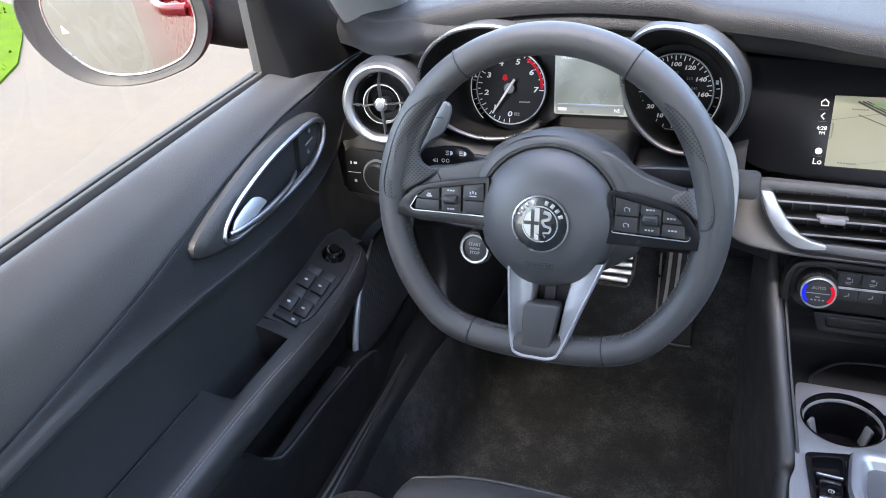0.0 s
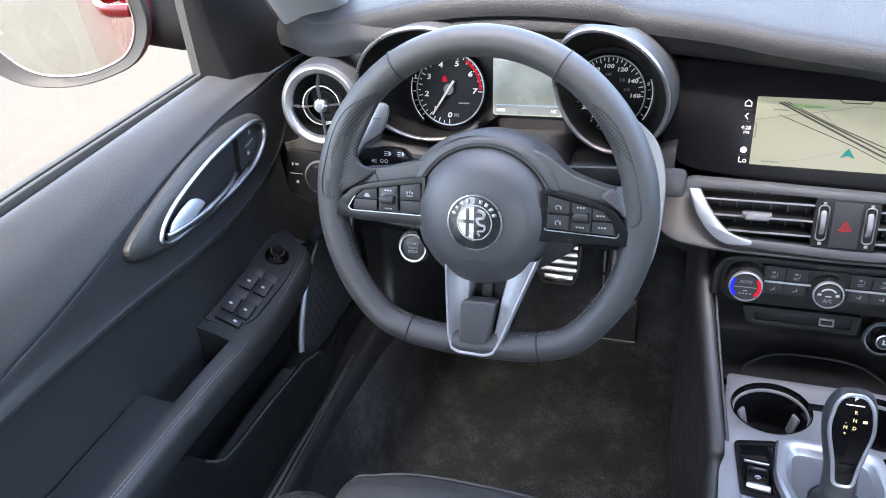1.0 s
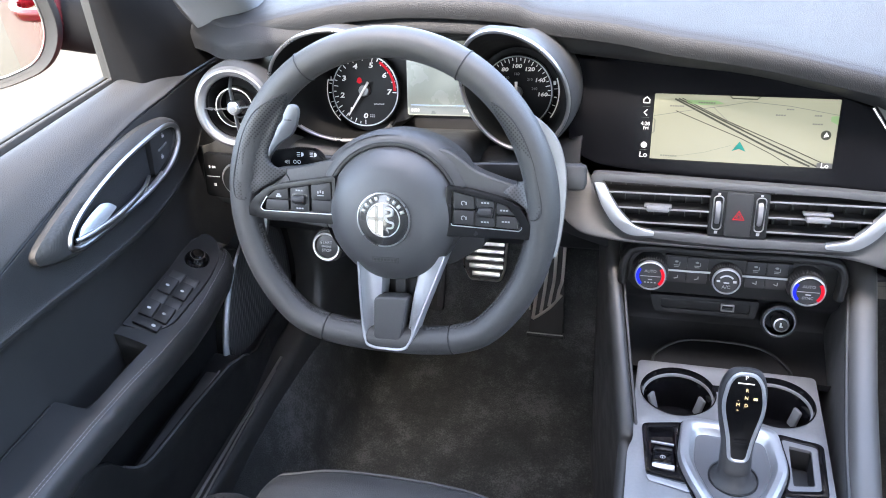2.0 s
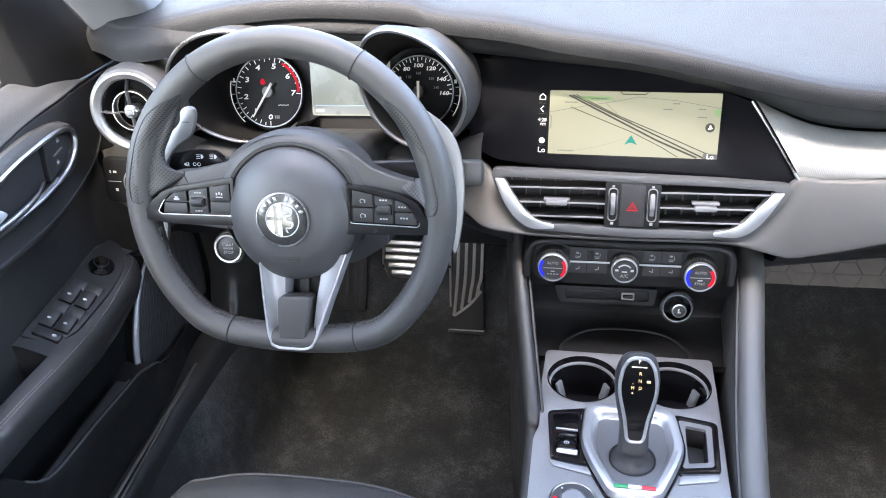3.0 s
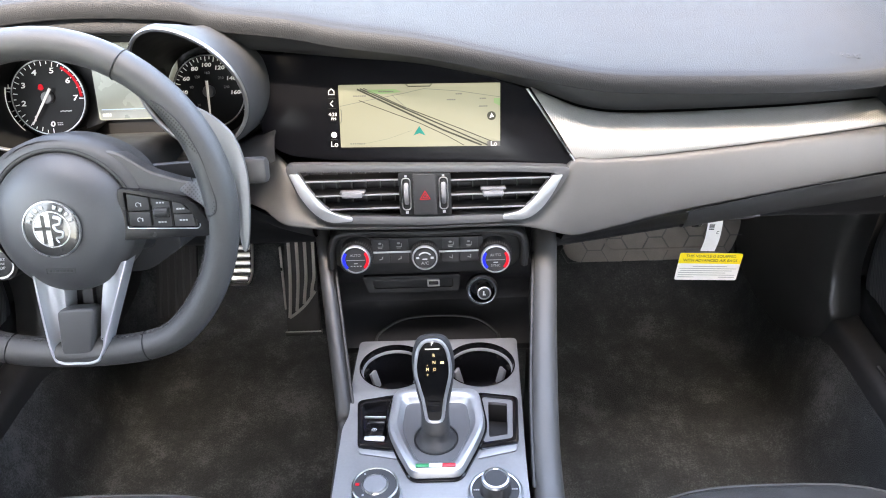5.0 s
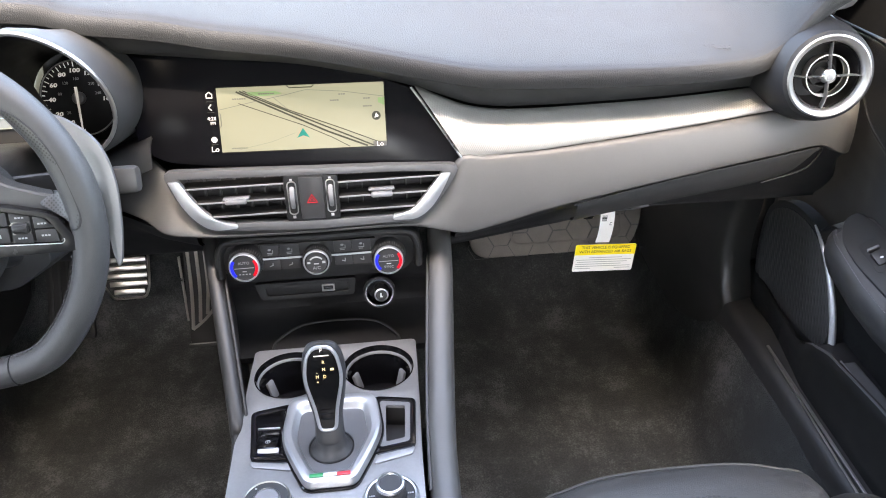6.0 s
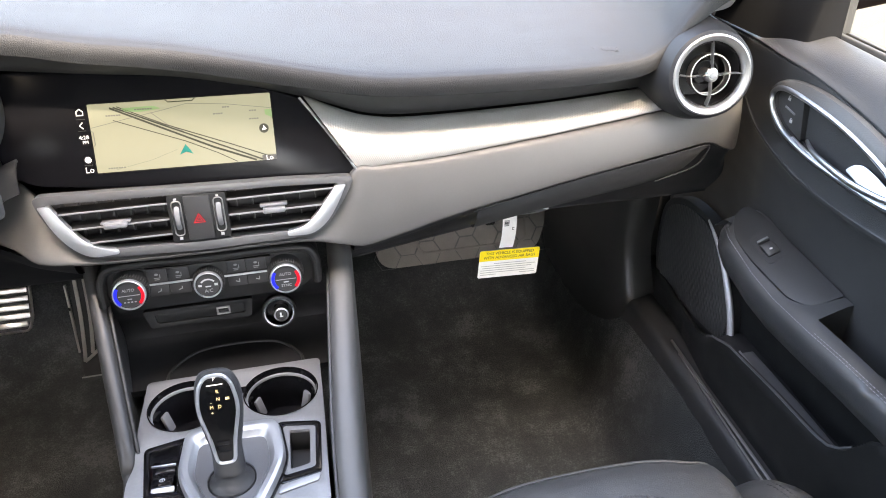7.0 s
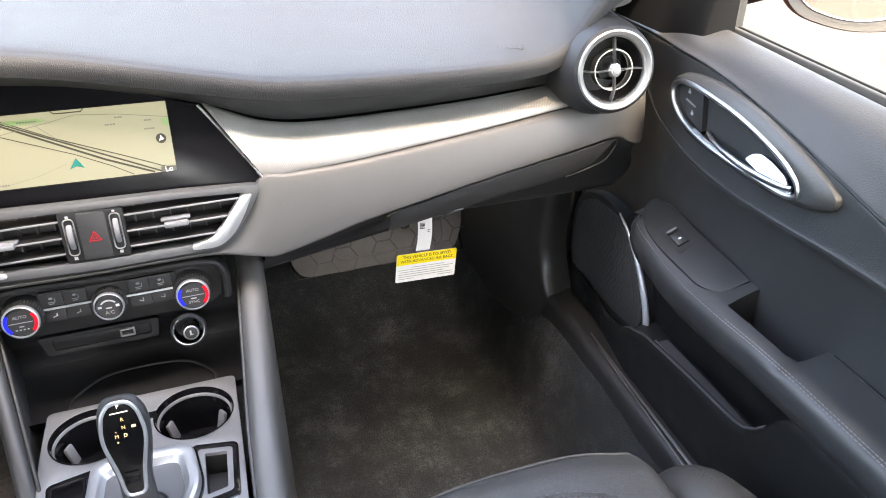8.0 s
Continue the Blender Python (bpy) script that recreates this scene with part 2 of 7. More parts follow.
BLACKPANEL = material("black_grained_panel", (0.010, 0.0102, 0.0103), 0.5, spec=0.3, grain=(1300, 0.4, 0.0004), vary=0.10)
# the pale blue-grey base paints in sky light falling on the trim
PILLARTRIM = material("sky_tinted_pillar_trim", (0.165, 0.170, 0.180), 0.5, grain=(1200, 0.25, 0.0004), vary=0.06)
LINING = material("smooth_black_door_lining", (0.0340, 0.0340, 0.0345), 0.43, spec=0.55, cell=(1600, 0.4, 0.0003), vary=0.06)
SPEAKERSTRIP = material("pale_satin_strip", (0.60, 0.61, 0.63), 0.34, 0.5, vary=0.04)
SATIN2 = material("dull_satin_trim", (0.40, 0.39, 0.37), 0.4, 1.0, vary=0.06)
VENTRING = material("satin_vent_ring", (0.34, 0.338, 0.333), 0.40, 0.85, grain=(900, 0.06, 0.0003), vary=0.05)


# ---- building helpers ----
def spline(pts, n):
    """n points a span through pts (Catmull-Rom)."""
    P = [Vector(p) for p in pts]
    out = []
    for i in range(len(P) - 1):
        a, b, c, d = P[max(i - 1, 0)], P[i], P[i + 1], P[min(i + 2, len(P) - 1)]
        for k in range(n):
            t = k / n
            out.append(0.5 * (2 * b + (c - a) * t + (2 * a - 5 * b + 4 * c - d) * t * t + (3 * b - a - 3 * c + d) * t ** 3))
    out.append(P[-1].copy())
    return out


def closed_spline(pts, n):
    P = [Vector(p) for p in pts]
    m, out = len(P), []
    for i in range(m):
        a, b, c, d = P[i - 1], P[i], P[(i + 1) % m], P[(i + 2) % m]
        for k in range(n):
            t = k / n
            out.append(0.5 * (2 * b + (c - a) * t + (2 * a - 5 * b + 4 * c - d) * t * t + (3 * b - a - 3 * c + d) * t ** 3))
    return out


def lerp_table(table, x):
    """Smoothly read a table of (x, a, b, ...) rows at x."""
    if x <= table[0][0]:
        return table[0][1:]
    for (r, s) in zip(table, table[1:]):
        if x <= s[0]:
            t = (x - r[0]) / (s[0] - r[0])
            return tuple(a + (b - a) * t for a, b in zip(r[1:], s[1:]))
    return table[-1][1:]


def loft(sections, wrap=False, ring=False, caps=False):
    """Skin through sections of equally many points. wrap: each section is closed; ring: the last section joins the first."""
    bm = bmesh.new()
    rows = [[bm.verts.new(p) for p in s] for s in sections]
    n = len(rows[0])
    for i in range(len(rows) if ring else len(rows) - 1):
        a, b = rows[i], rows[(i + 1) % len(rows)]
        for j in range(n if wrap else n - 1):
            k = (j + 1) % n
            bm.faces.new((a[j], a[k], b[k], b[j]))
    if caps:
        bm.faces.new(rows[0][::-1])
        bm.faces.new(rows[-1])
    bmesh.ops.recalc_face_normals(bm, faces=bm.faces)
    return bm


def surface(stations, across=6, along=6):
    """A smooth skin through few stations, each a few points."""
    secs = [spline(s, across) for s in stations]
    cols = [spline([s[j] for s in secs], along) for j in range(len(secs[0]))]
    return loft([[c[i] for c in cols] for i in range(len(cols[0]))])


def thick(bm, d):
    bmesh.ops.solidify(bm, geom=bm.faces[:], thickness=d)
    bmesh.ops.recalc_face_normals(bm, faces=bm.faces)
    return bm


def box(sx, sy, sz, r=0.0, seg=2, at=(0, 0, 0)):
    bm = bmesh.new()
    bmesh.ops.create_cube(bm, size=1)
    bmesh.ops.scale(bm, vec=(sx, sy, sz), verts=bm.verts)
    if r:
        bmesh.ops.bevel(bm, geom=bm.edges[:], offset=r, segments=seg, profile=0.5, affect='EDGES', clamp_overlap=True)
    bmesh.ops.translate(bm, vec=at, verts=bm.verts)
    return bm


def rounded(pts, r, n=5):
    """A polygon with rounded corners; r: one radius or one for each corner."""
    P = [Vector((p[0], p[1])) for p in pts]
    out = []
    for i, p in enumerate(P):
        ri = r[i] if isinstance(r, (list, tuple)) else r
        a, b = (P[i - 1] - p), (P[(i + 1) % len(P)] - p)
        ri = min(ri, a.length * 0.49, b.length * 0.49)
        if ri <= 0:
            out.append(p)
            continue
        s, e = p + a.normalized() * ri, p + b.normalized() * ri
        for k in range(n + 1):
            t = k / n
            out.append((1 - t) ** 2 * s + 2 * t * (1 - t) * p + t * t * e)
    return [(q.x, q.y) for q in out]


def oval(cx, cy, rx, ry, n=40, a0=0.0, a1=360.0):
    full = abs(a1 - a0) >= 360
    m = n if full else n + 1
    return [(cx + rx * math.cos(radians(a0 + (a1 - a0) * k / n)), cy + ry * math.sin(radians(a0 + (a1 - a0) * k / n))) for k in range(m)]


def prism(outline, z0, z1, r=0.0, holes=(), seg=2):
    """A plate with that outline (x, y) between two heights, its rims rounded by r; holes go through it."""
    bm = bmesh.new()
    loops = []
    for ring_ in (outline, *holes):
        vs = [bm.verts.new((p[0], p[1], z0)) for p in ring_]
        loops += [bm.edges.new((vs[i], vs[(i + 1) % len(vs)])) for i in range(len(vs))]
    if holes:
        bmesh.ops.triangle_fill(bm, use_beauty=True, use_dissolve=False, edges=loops)
    else:
        bm.faces.new(bm.verts[:])
    got = bmesh.ops.extrude_face_region(bm, geom=bm.faces[:])
    bmesh.ops.translate(bm, vec=(0, 0, z1 - z0), verts=[g for g in got["geom"] if isinstance(g, bmesh.types.BMVert)])
    bmesh.ops.recalc_face_normals(bm, faces=bm.faces)
    if r:
        hi = max(z0, z1)
        es = [e for e in bm.edges if all(abs(v.co.z - hi) < 1e-6 for v in e.verts) and len(e.link_faces) == 2 and e.calc_face_angle(0) > 0.6]
        bmesh.ops.bevel(bm, geom=es, offset=r, segments=seg, profile=0.6, affect='EDGES', clamp_overlap=True)
    return bm


def lathe(profile, n=40, a0=0.0, a1=360.0):
    """Turn (radius, height) points round z."""
    full = abs(a1 - a0) >= 360
    secs = []
    for k in range(n if full else n + 1):
        a = radians(a0 + (a1 - a0) * k / n)
        secs.append([(r * math.cos(a), r * math.sin(a), h) for r, h in profile])
    bm = loft(secs, ring=full)
    bmesh.ops.remove_doubles(bm, verts=bm.verts, dist=1e-6)
    bmesh.ops.recalc_face_normals(bm, faces=bm.faces)
    return bm


def sweep(path, profile, closed=False, up=(0, 0, 1), sizes=None, caps=True):
    """Carry a closed profile (a, b) along a path: a goes sideways, b along up."""
    P = [Vector(p) for p in path]
    n, secs, up = len(P), [], Vector(up)
    for i, p in enumerate(P):
        q, r = (P[i - 1], P[(i + 1) % n]) if closed else (P[max(i - 1, 0)], P[min(i + 1, n - 1)])
        d = (r - q).normalized()
        side = d.cross(up).normalized()
        top = side.cross(d)
        k = sizes[i] if sizes else 1.0
        secs.append([p + side * (a * k) + top * (b * k) for a, b in profile])
    return loft(secs, wrap=True, ring=closed, caps=caps and not closed)


def tube(path, r, closed=False, n=10, up=(0, 0, 1), sizes=None):
    return sweep(path, oval(0, 0, r, r, n), closed, up, sizes)


def merged(*bms):
    """Several pieces of ONE part in one mesh."""
    out = bmesh.new()
    for b in bms:
        me = bpy.data.meshes.new("piece")
        b.to_mesh(me)
        b.free()
        out.from_mesh(me)
        bpy.data.meshes.remove(me)
    return out


def moved(bm, m):
    bmesh.ops.transform(bm, matrix=m, verts=bm.verts)
    return bm


def mesh_of(name, bm, mat, sharp=32):
    me = bpy.data.meshes.new(name)
    bm.to_mesh(me)
    bm.free()
    for p in me.polygons:
        p.use_smooth = True
    me.set_sharp_from_angle(angle=radians(sharp))
    me.materials.append(mat)
    return me


def part(name, bm, mat, parent, label="", m=None, sharp=32):
    ob = new(name, mesh_of(name, bm, mat, sharp))
    if m is not None:
        ob.matrix_basis = m
    ob.parent = parent
    return tagged(ob, label)


def thing(name, label, category, m=None, group="", kind=""):
    ob = new(name)
    ob.empty_display_size = 0.05
    if m is not None:
        ob.matrix_basis = m
    return tagged(ob, label, category, group, kind)


def solid(name, bm, mat, label, category, m=None, group="", kind="", sharp=32):
    ob = new(name, mesh_of(name, bm, mat, sharp))
    if m is not None:
        ob.matrix_basis = m
    return tagged(ob, label, category, group, kind)


def facing(x, y, z, lean=0.0, yaw=0.0):
    """A pose whose x goes right, y up (leaning forward by lean degrees) and z towards the seats."""
    return pose(x, y, z, 90 - lean, 0, yaw)


def words(name, body, size, mat, parent, m, depth=0.0002, align='CENTER', shear=0.0, bold=0.0):
    """Lettering in the built-in font as a mesh part lying in its pose's x, y plane."""
    cu = bpy.data.curves.new(name, 'FONT')
    cu.body, cu.size, cu.extrude, cu.shear = body, size, depth, shear
    cu.offset = bold
    cu.align_x, cu.align_y, cu.resolution_u = align, 'CENTER', 2
    tmp = new(name, cu)
    bpy.context.view_layer.update()
    me = bpy.data.meshes.new_from_object(tmp.evaluated_get(bpy.context.evaluated_depsgraph_get()))
    bpy.data.objects.remove(tmp)
    bpy.data.curves.remove(cu)
    me.materials.clear()
    me.materials.append(mat)
    ob = new(name, me)
    ob.matrix_basis = m
    ob.parent = parent
    return ob


def stitches(path, length, gap, r, up=(0, 0, 1)):
    """Short raised threads along a path."""
    P = [Vector(p) for p in path]
    dist = [0.0]
    for a, b in zip(P, P[1:]):
        dist.append(dist[-1] + (b - a).length)

    def at(s):
        for i in range(len(P) - 1):
            if s <= dist[i + 1]:
                return P[i].lerp(P[i + 1], (s - dist[i]) / max(1e-9, dist[i + 1] - dist[i]))
        return P[-1]
    bm, s = bmesh.new(), 0.0
    while s + length < dist[-1]:
        a, b = at(s), at(s + length)
        d = (b - a).normalized()
        side = d.cross(Vector(up)).normalized() * r
        top = side.cross(d).normalized() * r
        v = [bm.verts.new(q) for q in (a - side, a + side, b + side, b - side, a + d * length * 0.2 + top, b - d * length * 0.2 + top)]
        for f in ((0, 1, 5, 4), (0, 4, 3), (1, 2, 5), (3, 4, 5, 2)):
            try:
                bm.faces.new([v[i] for i in f])
            except ValueError:
                pass
        s += length + gap
    bmesh.ops.recalc_face_normals(bm, faces=bm.faces)
    return bm


# ---- ground and the car's shell ----
g = bmesh.new()
bmesh.ops.create_grid(g, x_segments=60, y_segments=60, size=400)
solid("ground", g, CONCRETE, "sunlit pale concrete lot with faint stains", "ground", pose(0, 0, -0.27), kind="structure")
EDGE = [(-4.3, -6.0), (-4.36, 1.7), (-4.43, 2.15), (-4.60, 2.44), (-5.03, 2.87), (-5.62, 3.42), (-5.97, 3.65), (-6.3, 3.78), (-9.0, 4.1), (-30.0, 4.4)]
gs = prism(EDGE + [(-30.0, -6.0)], -0.269, -0.255)
gr = bmesh.new()
for k in range(6000):
    x, y = random.uniform(-14, -4.4), random.uniform(-4, 4.2)
    if y > 2.0 and y > lerp_table([(-a_, b_) for a_, b_ in EDGE[2:]], -x)[0] - 0.08:
        continue
    a, h = random.uniform(0, 6.28), random.uniform(0.015, 0.04)
    dx, dy = math.cos(a) * 0.012, math.sin(a) * 0.012
    gr.faces.new([gr.verts.new(q) for q in ((x - dx, y - dy, -0.256), (x + dx, y + dy, -0.256), (x + dy * 1.5, y - dx * 1.5, -0.256 + h))])
solid("lawn", merged(gs, gr), GRASS, "bright green mown grass verge beside the lot", "grass", kind="stuff")

# carpet, one sheet with a rising toe board and side walls
secs = []
for i in range(61):
    x = -0.70 + 1.40 * i / 60
    row = []
    ax = abs(x)
    for j in range(56):
        y = -1.7 + 2.42 * j / 55
        z = 0.0 if y < 0.44 else (y - 0.44) * 1.05 + 0.02 * min(1, (y - 0.44) / 0.1)
        ahead = min(1.0, max(0.0, (y - 0.10) / 0.20))
        side = max(0.0, ax - 0.615 - 0.010 * ahead) / 0.055
        z = max(z, min(1.0, side) ** 1.4 * 0.222)
        z += 0.006 * noise.noise(Vector((x * 7, y * 7, 0))) + 0.002 * noise.noise(Vector((x * 40, y * 40, 3)))
        row.append((x, y, z))
    secs.append(row)
solid("floor", loft(secs), CARPET, "charcoal velour carpet with brushed lighter patches", "carpet", kind="structure", sharp=60)

roof = thick(surface([[(x, -0.22, 1.20 - 0.10 * (x / 0.62) ** 2), (x, -0.45, 1.25 - 0.10 * (x / 0.62) ** 2), (x, -0.95, 1.25 - 0.10 * (x / 0.62) ** 2),
                       (x, -1.40, 1.20 - 0.08 * (x / 0.62) ** 2)] for x in (-0.75, -0.4, 0, 0.4, 0.75)], 5, 5), 0.03)
solid("ceiling", roof, HEADLINER, "grey woven headliner of the cabin", "ceiling", kind="structure")
back = merged(box(1.40, 0.06, 1.1, 0.02, at=(0, -1.95, 0.28)), box(1.40, 0.5, 0.04, 0.015, at=(0, -2.0, 0.84)))
solid("wall_rear", back, HARD, "dark rear bulkhead and parcel shelf of the cabin", "wall", kind="structure")
for s in (-1, 1):
    pil = loft([[Vector((s * x, y, z)) for x, y, z in ring_] for ring_ in (
        [(0.80, -1.50, 0.74), (0.74, -1.50, 0.74), (0.74, -1.95, 0.74), (0.80, -1.95, 0.74)],
        [(0.66, -1.62, 1.16), (0.60, -1.62, 1.16), (0.60, -1.80, 1.12), (0.66, -1.80, 1.12)])], wrap=True, caps=True)
    solid("wall_pillar_rear", pil, HARD, "dark trimmed rear roof pillar", "pillar", kind="structure")
    pil = loft([[Vector((s * x, y, z)) for x, y, z in ring_] for ring_ in (
        [(0.80, -0.86, 0.74), (0.74, -0.86, 0.74), (0.74, -0.98, 0.74), (0.80, -0.98, 0.74)],
        [(0.66, -0.80, 1.18), (0.60, -0.80, 1.18), (0.60, -0.90, 1.18), (0.66, -0.90, 1.18)])], wrap=True, caps=True)
    solid("wall_pillar_middle", pil, HARD, "dark trimmed middle roof pillar", "pillar", kind="structure")
    # windscreen pillar with its rounded foot
    pts = spline([(s * 0.683, 0.150, 0.765), (s * 0.680, 0.125, 0.800), (s * 0.655, 0.02, 0.90), (s * 0.60, -0.28, 1.13), (s * 0.58, -0.50, 1.20)], 8)
    sizes = [0.70, 0.86, 0.95] + [1.0] * (len(pts) - 3)
    apil = sweep(pts, [(0.054 * math.copysign(abs(math.cos(a)) ** 0.6, math.cos(a)), 0.030 * math.copysign(abs(math.sin(a)) ** 0.6, math.sin(a)))
                       for a in [k * math.tau / 24 for k in range(24)]], up=(0, 0.6, 1), sizes=sizes)
    solid("wall_windscreen_pillar", apil, PILLARTRIM, "moulded trim of the windscreen pillar, sky light put into its colour", "pillar", kind="structure")
    seal = tube(spline([(s * 0.735, 0.17, 0.755), (s * 0.728, 0.10, 0.815), (s * 0.70, 0.0, 0.91), (s * 0.645, -0.30, 1.14)], 8), 0.011, n=8)
    solid("trim_door_seal", seal, FASCIA, "dark grey door seal along the windscreen pillar", "seal", kind="structure")
    # rear door side below the window, sill and scuff strip
    rd = thick(surface([[(s * 0.79, y, 0.76), (s * 0.74, y, 0.70), (s * 0.75, y, 0.5), (s * 0.70, y, 0.2)] for y in (-0.97, -1.4, -1.95)], 4, 3), 0.04)
    solid("wall_rear_door", rd, DOORSKIN, "black leatherette rear door lining", "wall", kind="structure")
    sill = sweep([(s * 0.700, -1.9, 0.225), (s * 0.700, -0.4, 0.225), (s * 0.702, -0.05, 0.225), (s * 0.700, 0.20, 0.225)],
                 [(s * a, b) for a, b in rounded([(-0.046, -0.17), (0.026, -0.17), (0.026, 0.012), (-0.026, 0.012)], [0.0, 0.0, 0.012, 0.016], 6)], up=(0, 0, 1))
    solid("trim_sill", sill, HARD, "black moulded door sill", "sill", kind="structure")
    strip = sweep([(s * 0.686, -0.95, 0.2405), (s * 0.688, -0.25, 0.2405), (s * 0.692, 0.03, 0.2405)], rounded([(-0.0022, 0), (0.0022, 0), (0.0022, 0.003), (-0.0022, 0.003)], 0.001))
    strip = merged(strip, sweep([(s * 0.676, -0.95, 0.2385), (s * 0.680, -0.25, 0.2385), (s * 0.690, 0.00, 0.2390)], rounded([(-0.0015, 0), (0.0015, 0), (0.0015, 0.002), (-0.0015, 0.002)], 0.0006)))
    solid("sill_strip", strip, SATIN2, "narrow polished metal scuff strip with a fine second line on the sill", "trim strip")
    kick = surface([[(s * (0.728 + dx), 0.210 + dy, z1), (s * (0.700 + dx), 0.200 + dy, z1), (s * (0.681 + dx), 0.200 + dy, z1), (s * (0.669 + dx), 0.216 + dy, z1), (s * (0.659 + dx), 0.27 + dy * 0.5, z1), (s * 0.655, 0.42, z1), (s * 0.660, 0.66, z1)]
                    for z1, dx, dy in ((-0.01, 0.0, -0.075), (0.10, 0.0, -0.068), (0.18, 0.0, -0.055), (0.235, -0.001, -0.048), (0.27, 0.0, -0.025), (0.32, 0.0, -0.006), (0.42, 0.004, 0.0), (0.56, 0.008, 0.0))], 5, 5)
    solid("trim_kick_panel", kick, KICK, "black moulded kick panel beside the footwell", "kick panel", kind="structure")
    solid("wall_footwell_side", box(0.03, 0.62, 0.80, 0.005, at=(s * 0.745, 0.53, 0.38)), DARK, "dark inner side of the footwell", "wall", kind="structure")
    # outer red skin of the car's side, seen in the mirror
    skin = surface([[(s * 0.835, y, 0.742), (s * 0.90, y, 0.66), (s * 0.935, y, 0.45), (s * 0.935, y, 0.1), (s * 0.92, y, -0.14)] for y in (0.75, 0.2, -0.9, -2.1)], 5, 4)
    body = thing("car_body_side", "glossy dark red painted side of the car", "car body")
    part("side_panel", thick(skin, 0.01), PAINT, body)
    part("outer_handle", sweep(spline([(s * 0.905, -0.66, 0.66), (s * 0.955, -0.70, 0.665), (s * 0.955, -0.82, 0.667), (s * 0.905, -0.86, 0.665)], 6),
                               oval(0, 0, 0.012, 0.016, 10)), PAINT, body, "red painted bow handle")


# ---- dashboard ----
LIP = [(-0.76, 0.140, 0.777), (-0.70, 0.085, 0.790), (-0.645, 0.040, 0.796), (-0.59, 0.030, 0.802), (-0.54, 0.033, 0.811), (-0.47, 0.034, 0.822), (-0.388, 0.035, 0.826),
       (-0.30, 0.034, 0.822), (-0.262, 0.033, 0.817), (-0.236, 0.031, 0.808), (-0.15, 0.027, 0.797), (-0.09, 0.024, 0.785), (0.0, 0.020, 0.772), (0.092, 0.016, 0.752),
       (0.15, 0.013, 0.739), (0.217, 0.010, 0.7265), (0.30, 0.009, 0.7210), (0.449, 0.008, 0.7175), (0.53, 0.010, 0.720), (0.562, 0.010, 0.728),
       (0.586, 0.010, 0.747), (0.604, 0.012, 0.770), (0.630, 0.022, 0.788), (0.68, 0.055, 0.795), (0.76, 0.130, 0.780)]
dashboard = thing("dashboard", "grey soft-touch dashboard with satin fascia and a woven silver trim", "dashboard")
stations = []
for x, yl, zl in LIP:
    hump = max(0.0, zl - 0.714) / 0.103
    z5, z6 = 0.752 + 0.085 * hump, 0.783 + 0.050 * hump
    zl += 0.006
    stations.append([(x, yl + 0.020, zl - 0.010), (x, yl + 0.004, zl - 0.0095), (x, yl + 0.0015, zl - 0.0055), (x, yl + 0.0012, zl + 0.004), (x, yl + 0.0040, zl + 0.0108), (x, yl + 0.0100, zl + 0.0142), (x, yl + 0.034, zl + 0.0180),
                     (x, 0.16, max(z5, zl + 0.02)), (x, 0.36, max(z6, zl + 0.02)), (x, 0.62, 0.800 + 0.015 * hump), (x, 0.92, 0.775)])
part("top_pad", surface(stations, 6, 4), SOFT, dashboard, "grey grained soft pad over the dashboard")
# hood under the pad that joins the round vent and both gauge cowls
hood = []
for x, yl, zl in LIP:
    if x < -0.235:
        k = min(1.0, max(0.0, (-0.50 - x) / 0.09))
        k = k * k * (3 - 2 * k)
        under = ((0.016, -0.002), (0.012, -0.004), (0.004, -0.010), (0.002, -0.020), (0.012, -0.026))
        over = ((0.050, 0.0248), (0.022, 0.0222), (0.000, 0.0135), (-0.016, 0.0000), (-0.017, -0.0200))
        hood.append([(x, yl + a + (c - a) * k, zl + b + (d - b) * k) for (a, b), (c, d) in zip(under, over)])
part("hood", surface(hood, 6, 5), SOFT, dashboard, "grey soft hood over the instruments and the round vent")
part("core", box(1.36, 0.46, 0.17, 0.02, at=(0, 0.42, 0.63)), DARK, dashboard)
# dark set-back band below the pad on the passenger's side and over the display
GTOP = [(-0.26, 0.780), (-0.20, 0.773), (-0.10, 0.7605), (0.0, 0.7485), (0.09, 0.7265), (0.137, 0.714), (0.165, 0.6995), (0.211, 0.683), (0.282, 0.6765), (0.466, 0.6785), (0.62, 0.6885)]
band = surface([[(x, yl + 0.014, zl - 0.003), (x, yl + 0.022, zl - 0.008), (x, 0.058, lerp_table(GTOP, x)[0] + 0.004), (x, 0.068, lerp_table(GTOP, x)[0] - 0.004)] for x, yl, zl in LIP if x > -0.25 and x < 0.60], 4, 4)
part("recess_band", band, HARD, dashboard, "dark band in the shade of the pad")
# woven silver strip
T = [(0.137, 0.060, 0.710), (0.165, 0.057, 0.6955), (0.211, 0.055, 0.678), (0.282, 0.054, 0.6710), (0.466, 0.055, 0.6730), (0.615, 0.056, 0.6830)]
B = [(0.190, 0.018, 0.633), (0.217, 0.018, 0.632), (0.25, 0.018, 0.633), (0.31, 0.019, 0.636), (0.46, 0.022, 0.650), (0.61, 0.028, 0.666)]
rows = []
for t, b in zip(T, B):
    t, b = Vector(t), Vector(b)
    rows.append([t + Vector((0, 0.012, -0.001)), t, t.lerp(b, 0.33) + Vector((0, -0.006, 0.002)), t.lerp(b, 0.68) + Vector((0, -0.007, 0.002)), b, b + Vector((0, 0.010, 0.0))])
part("trim_strip", surface(rows, 5, 8), WEAVE, dashboard, "bright silver decor strip with a fine woven texture")
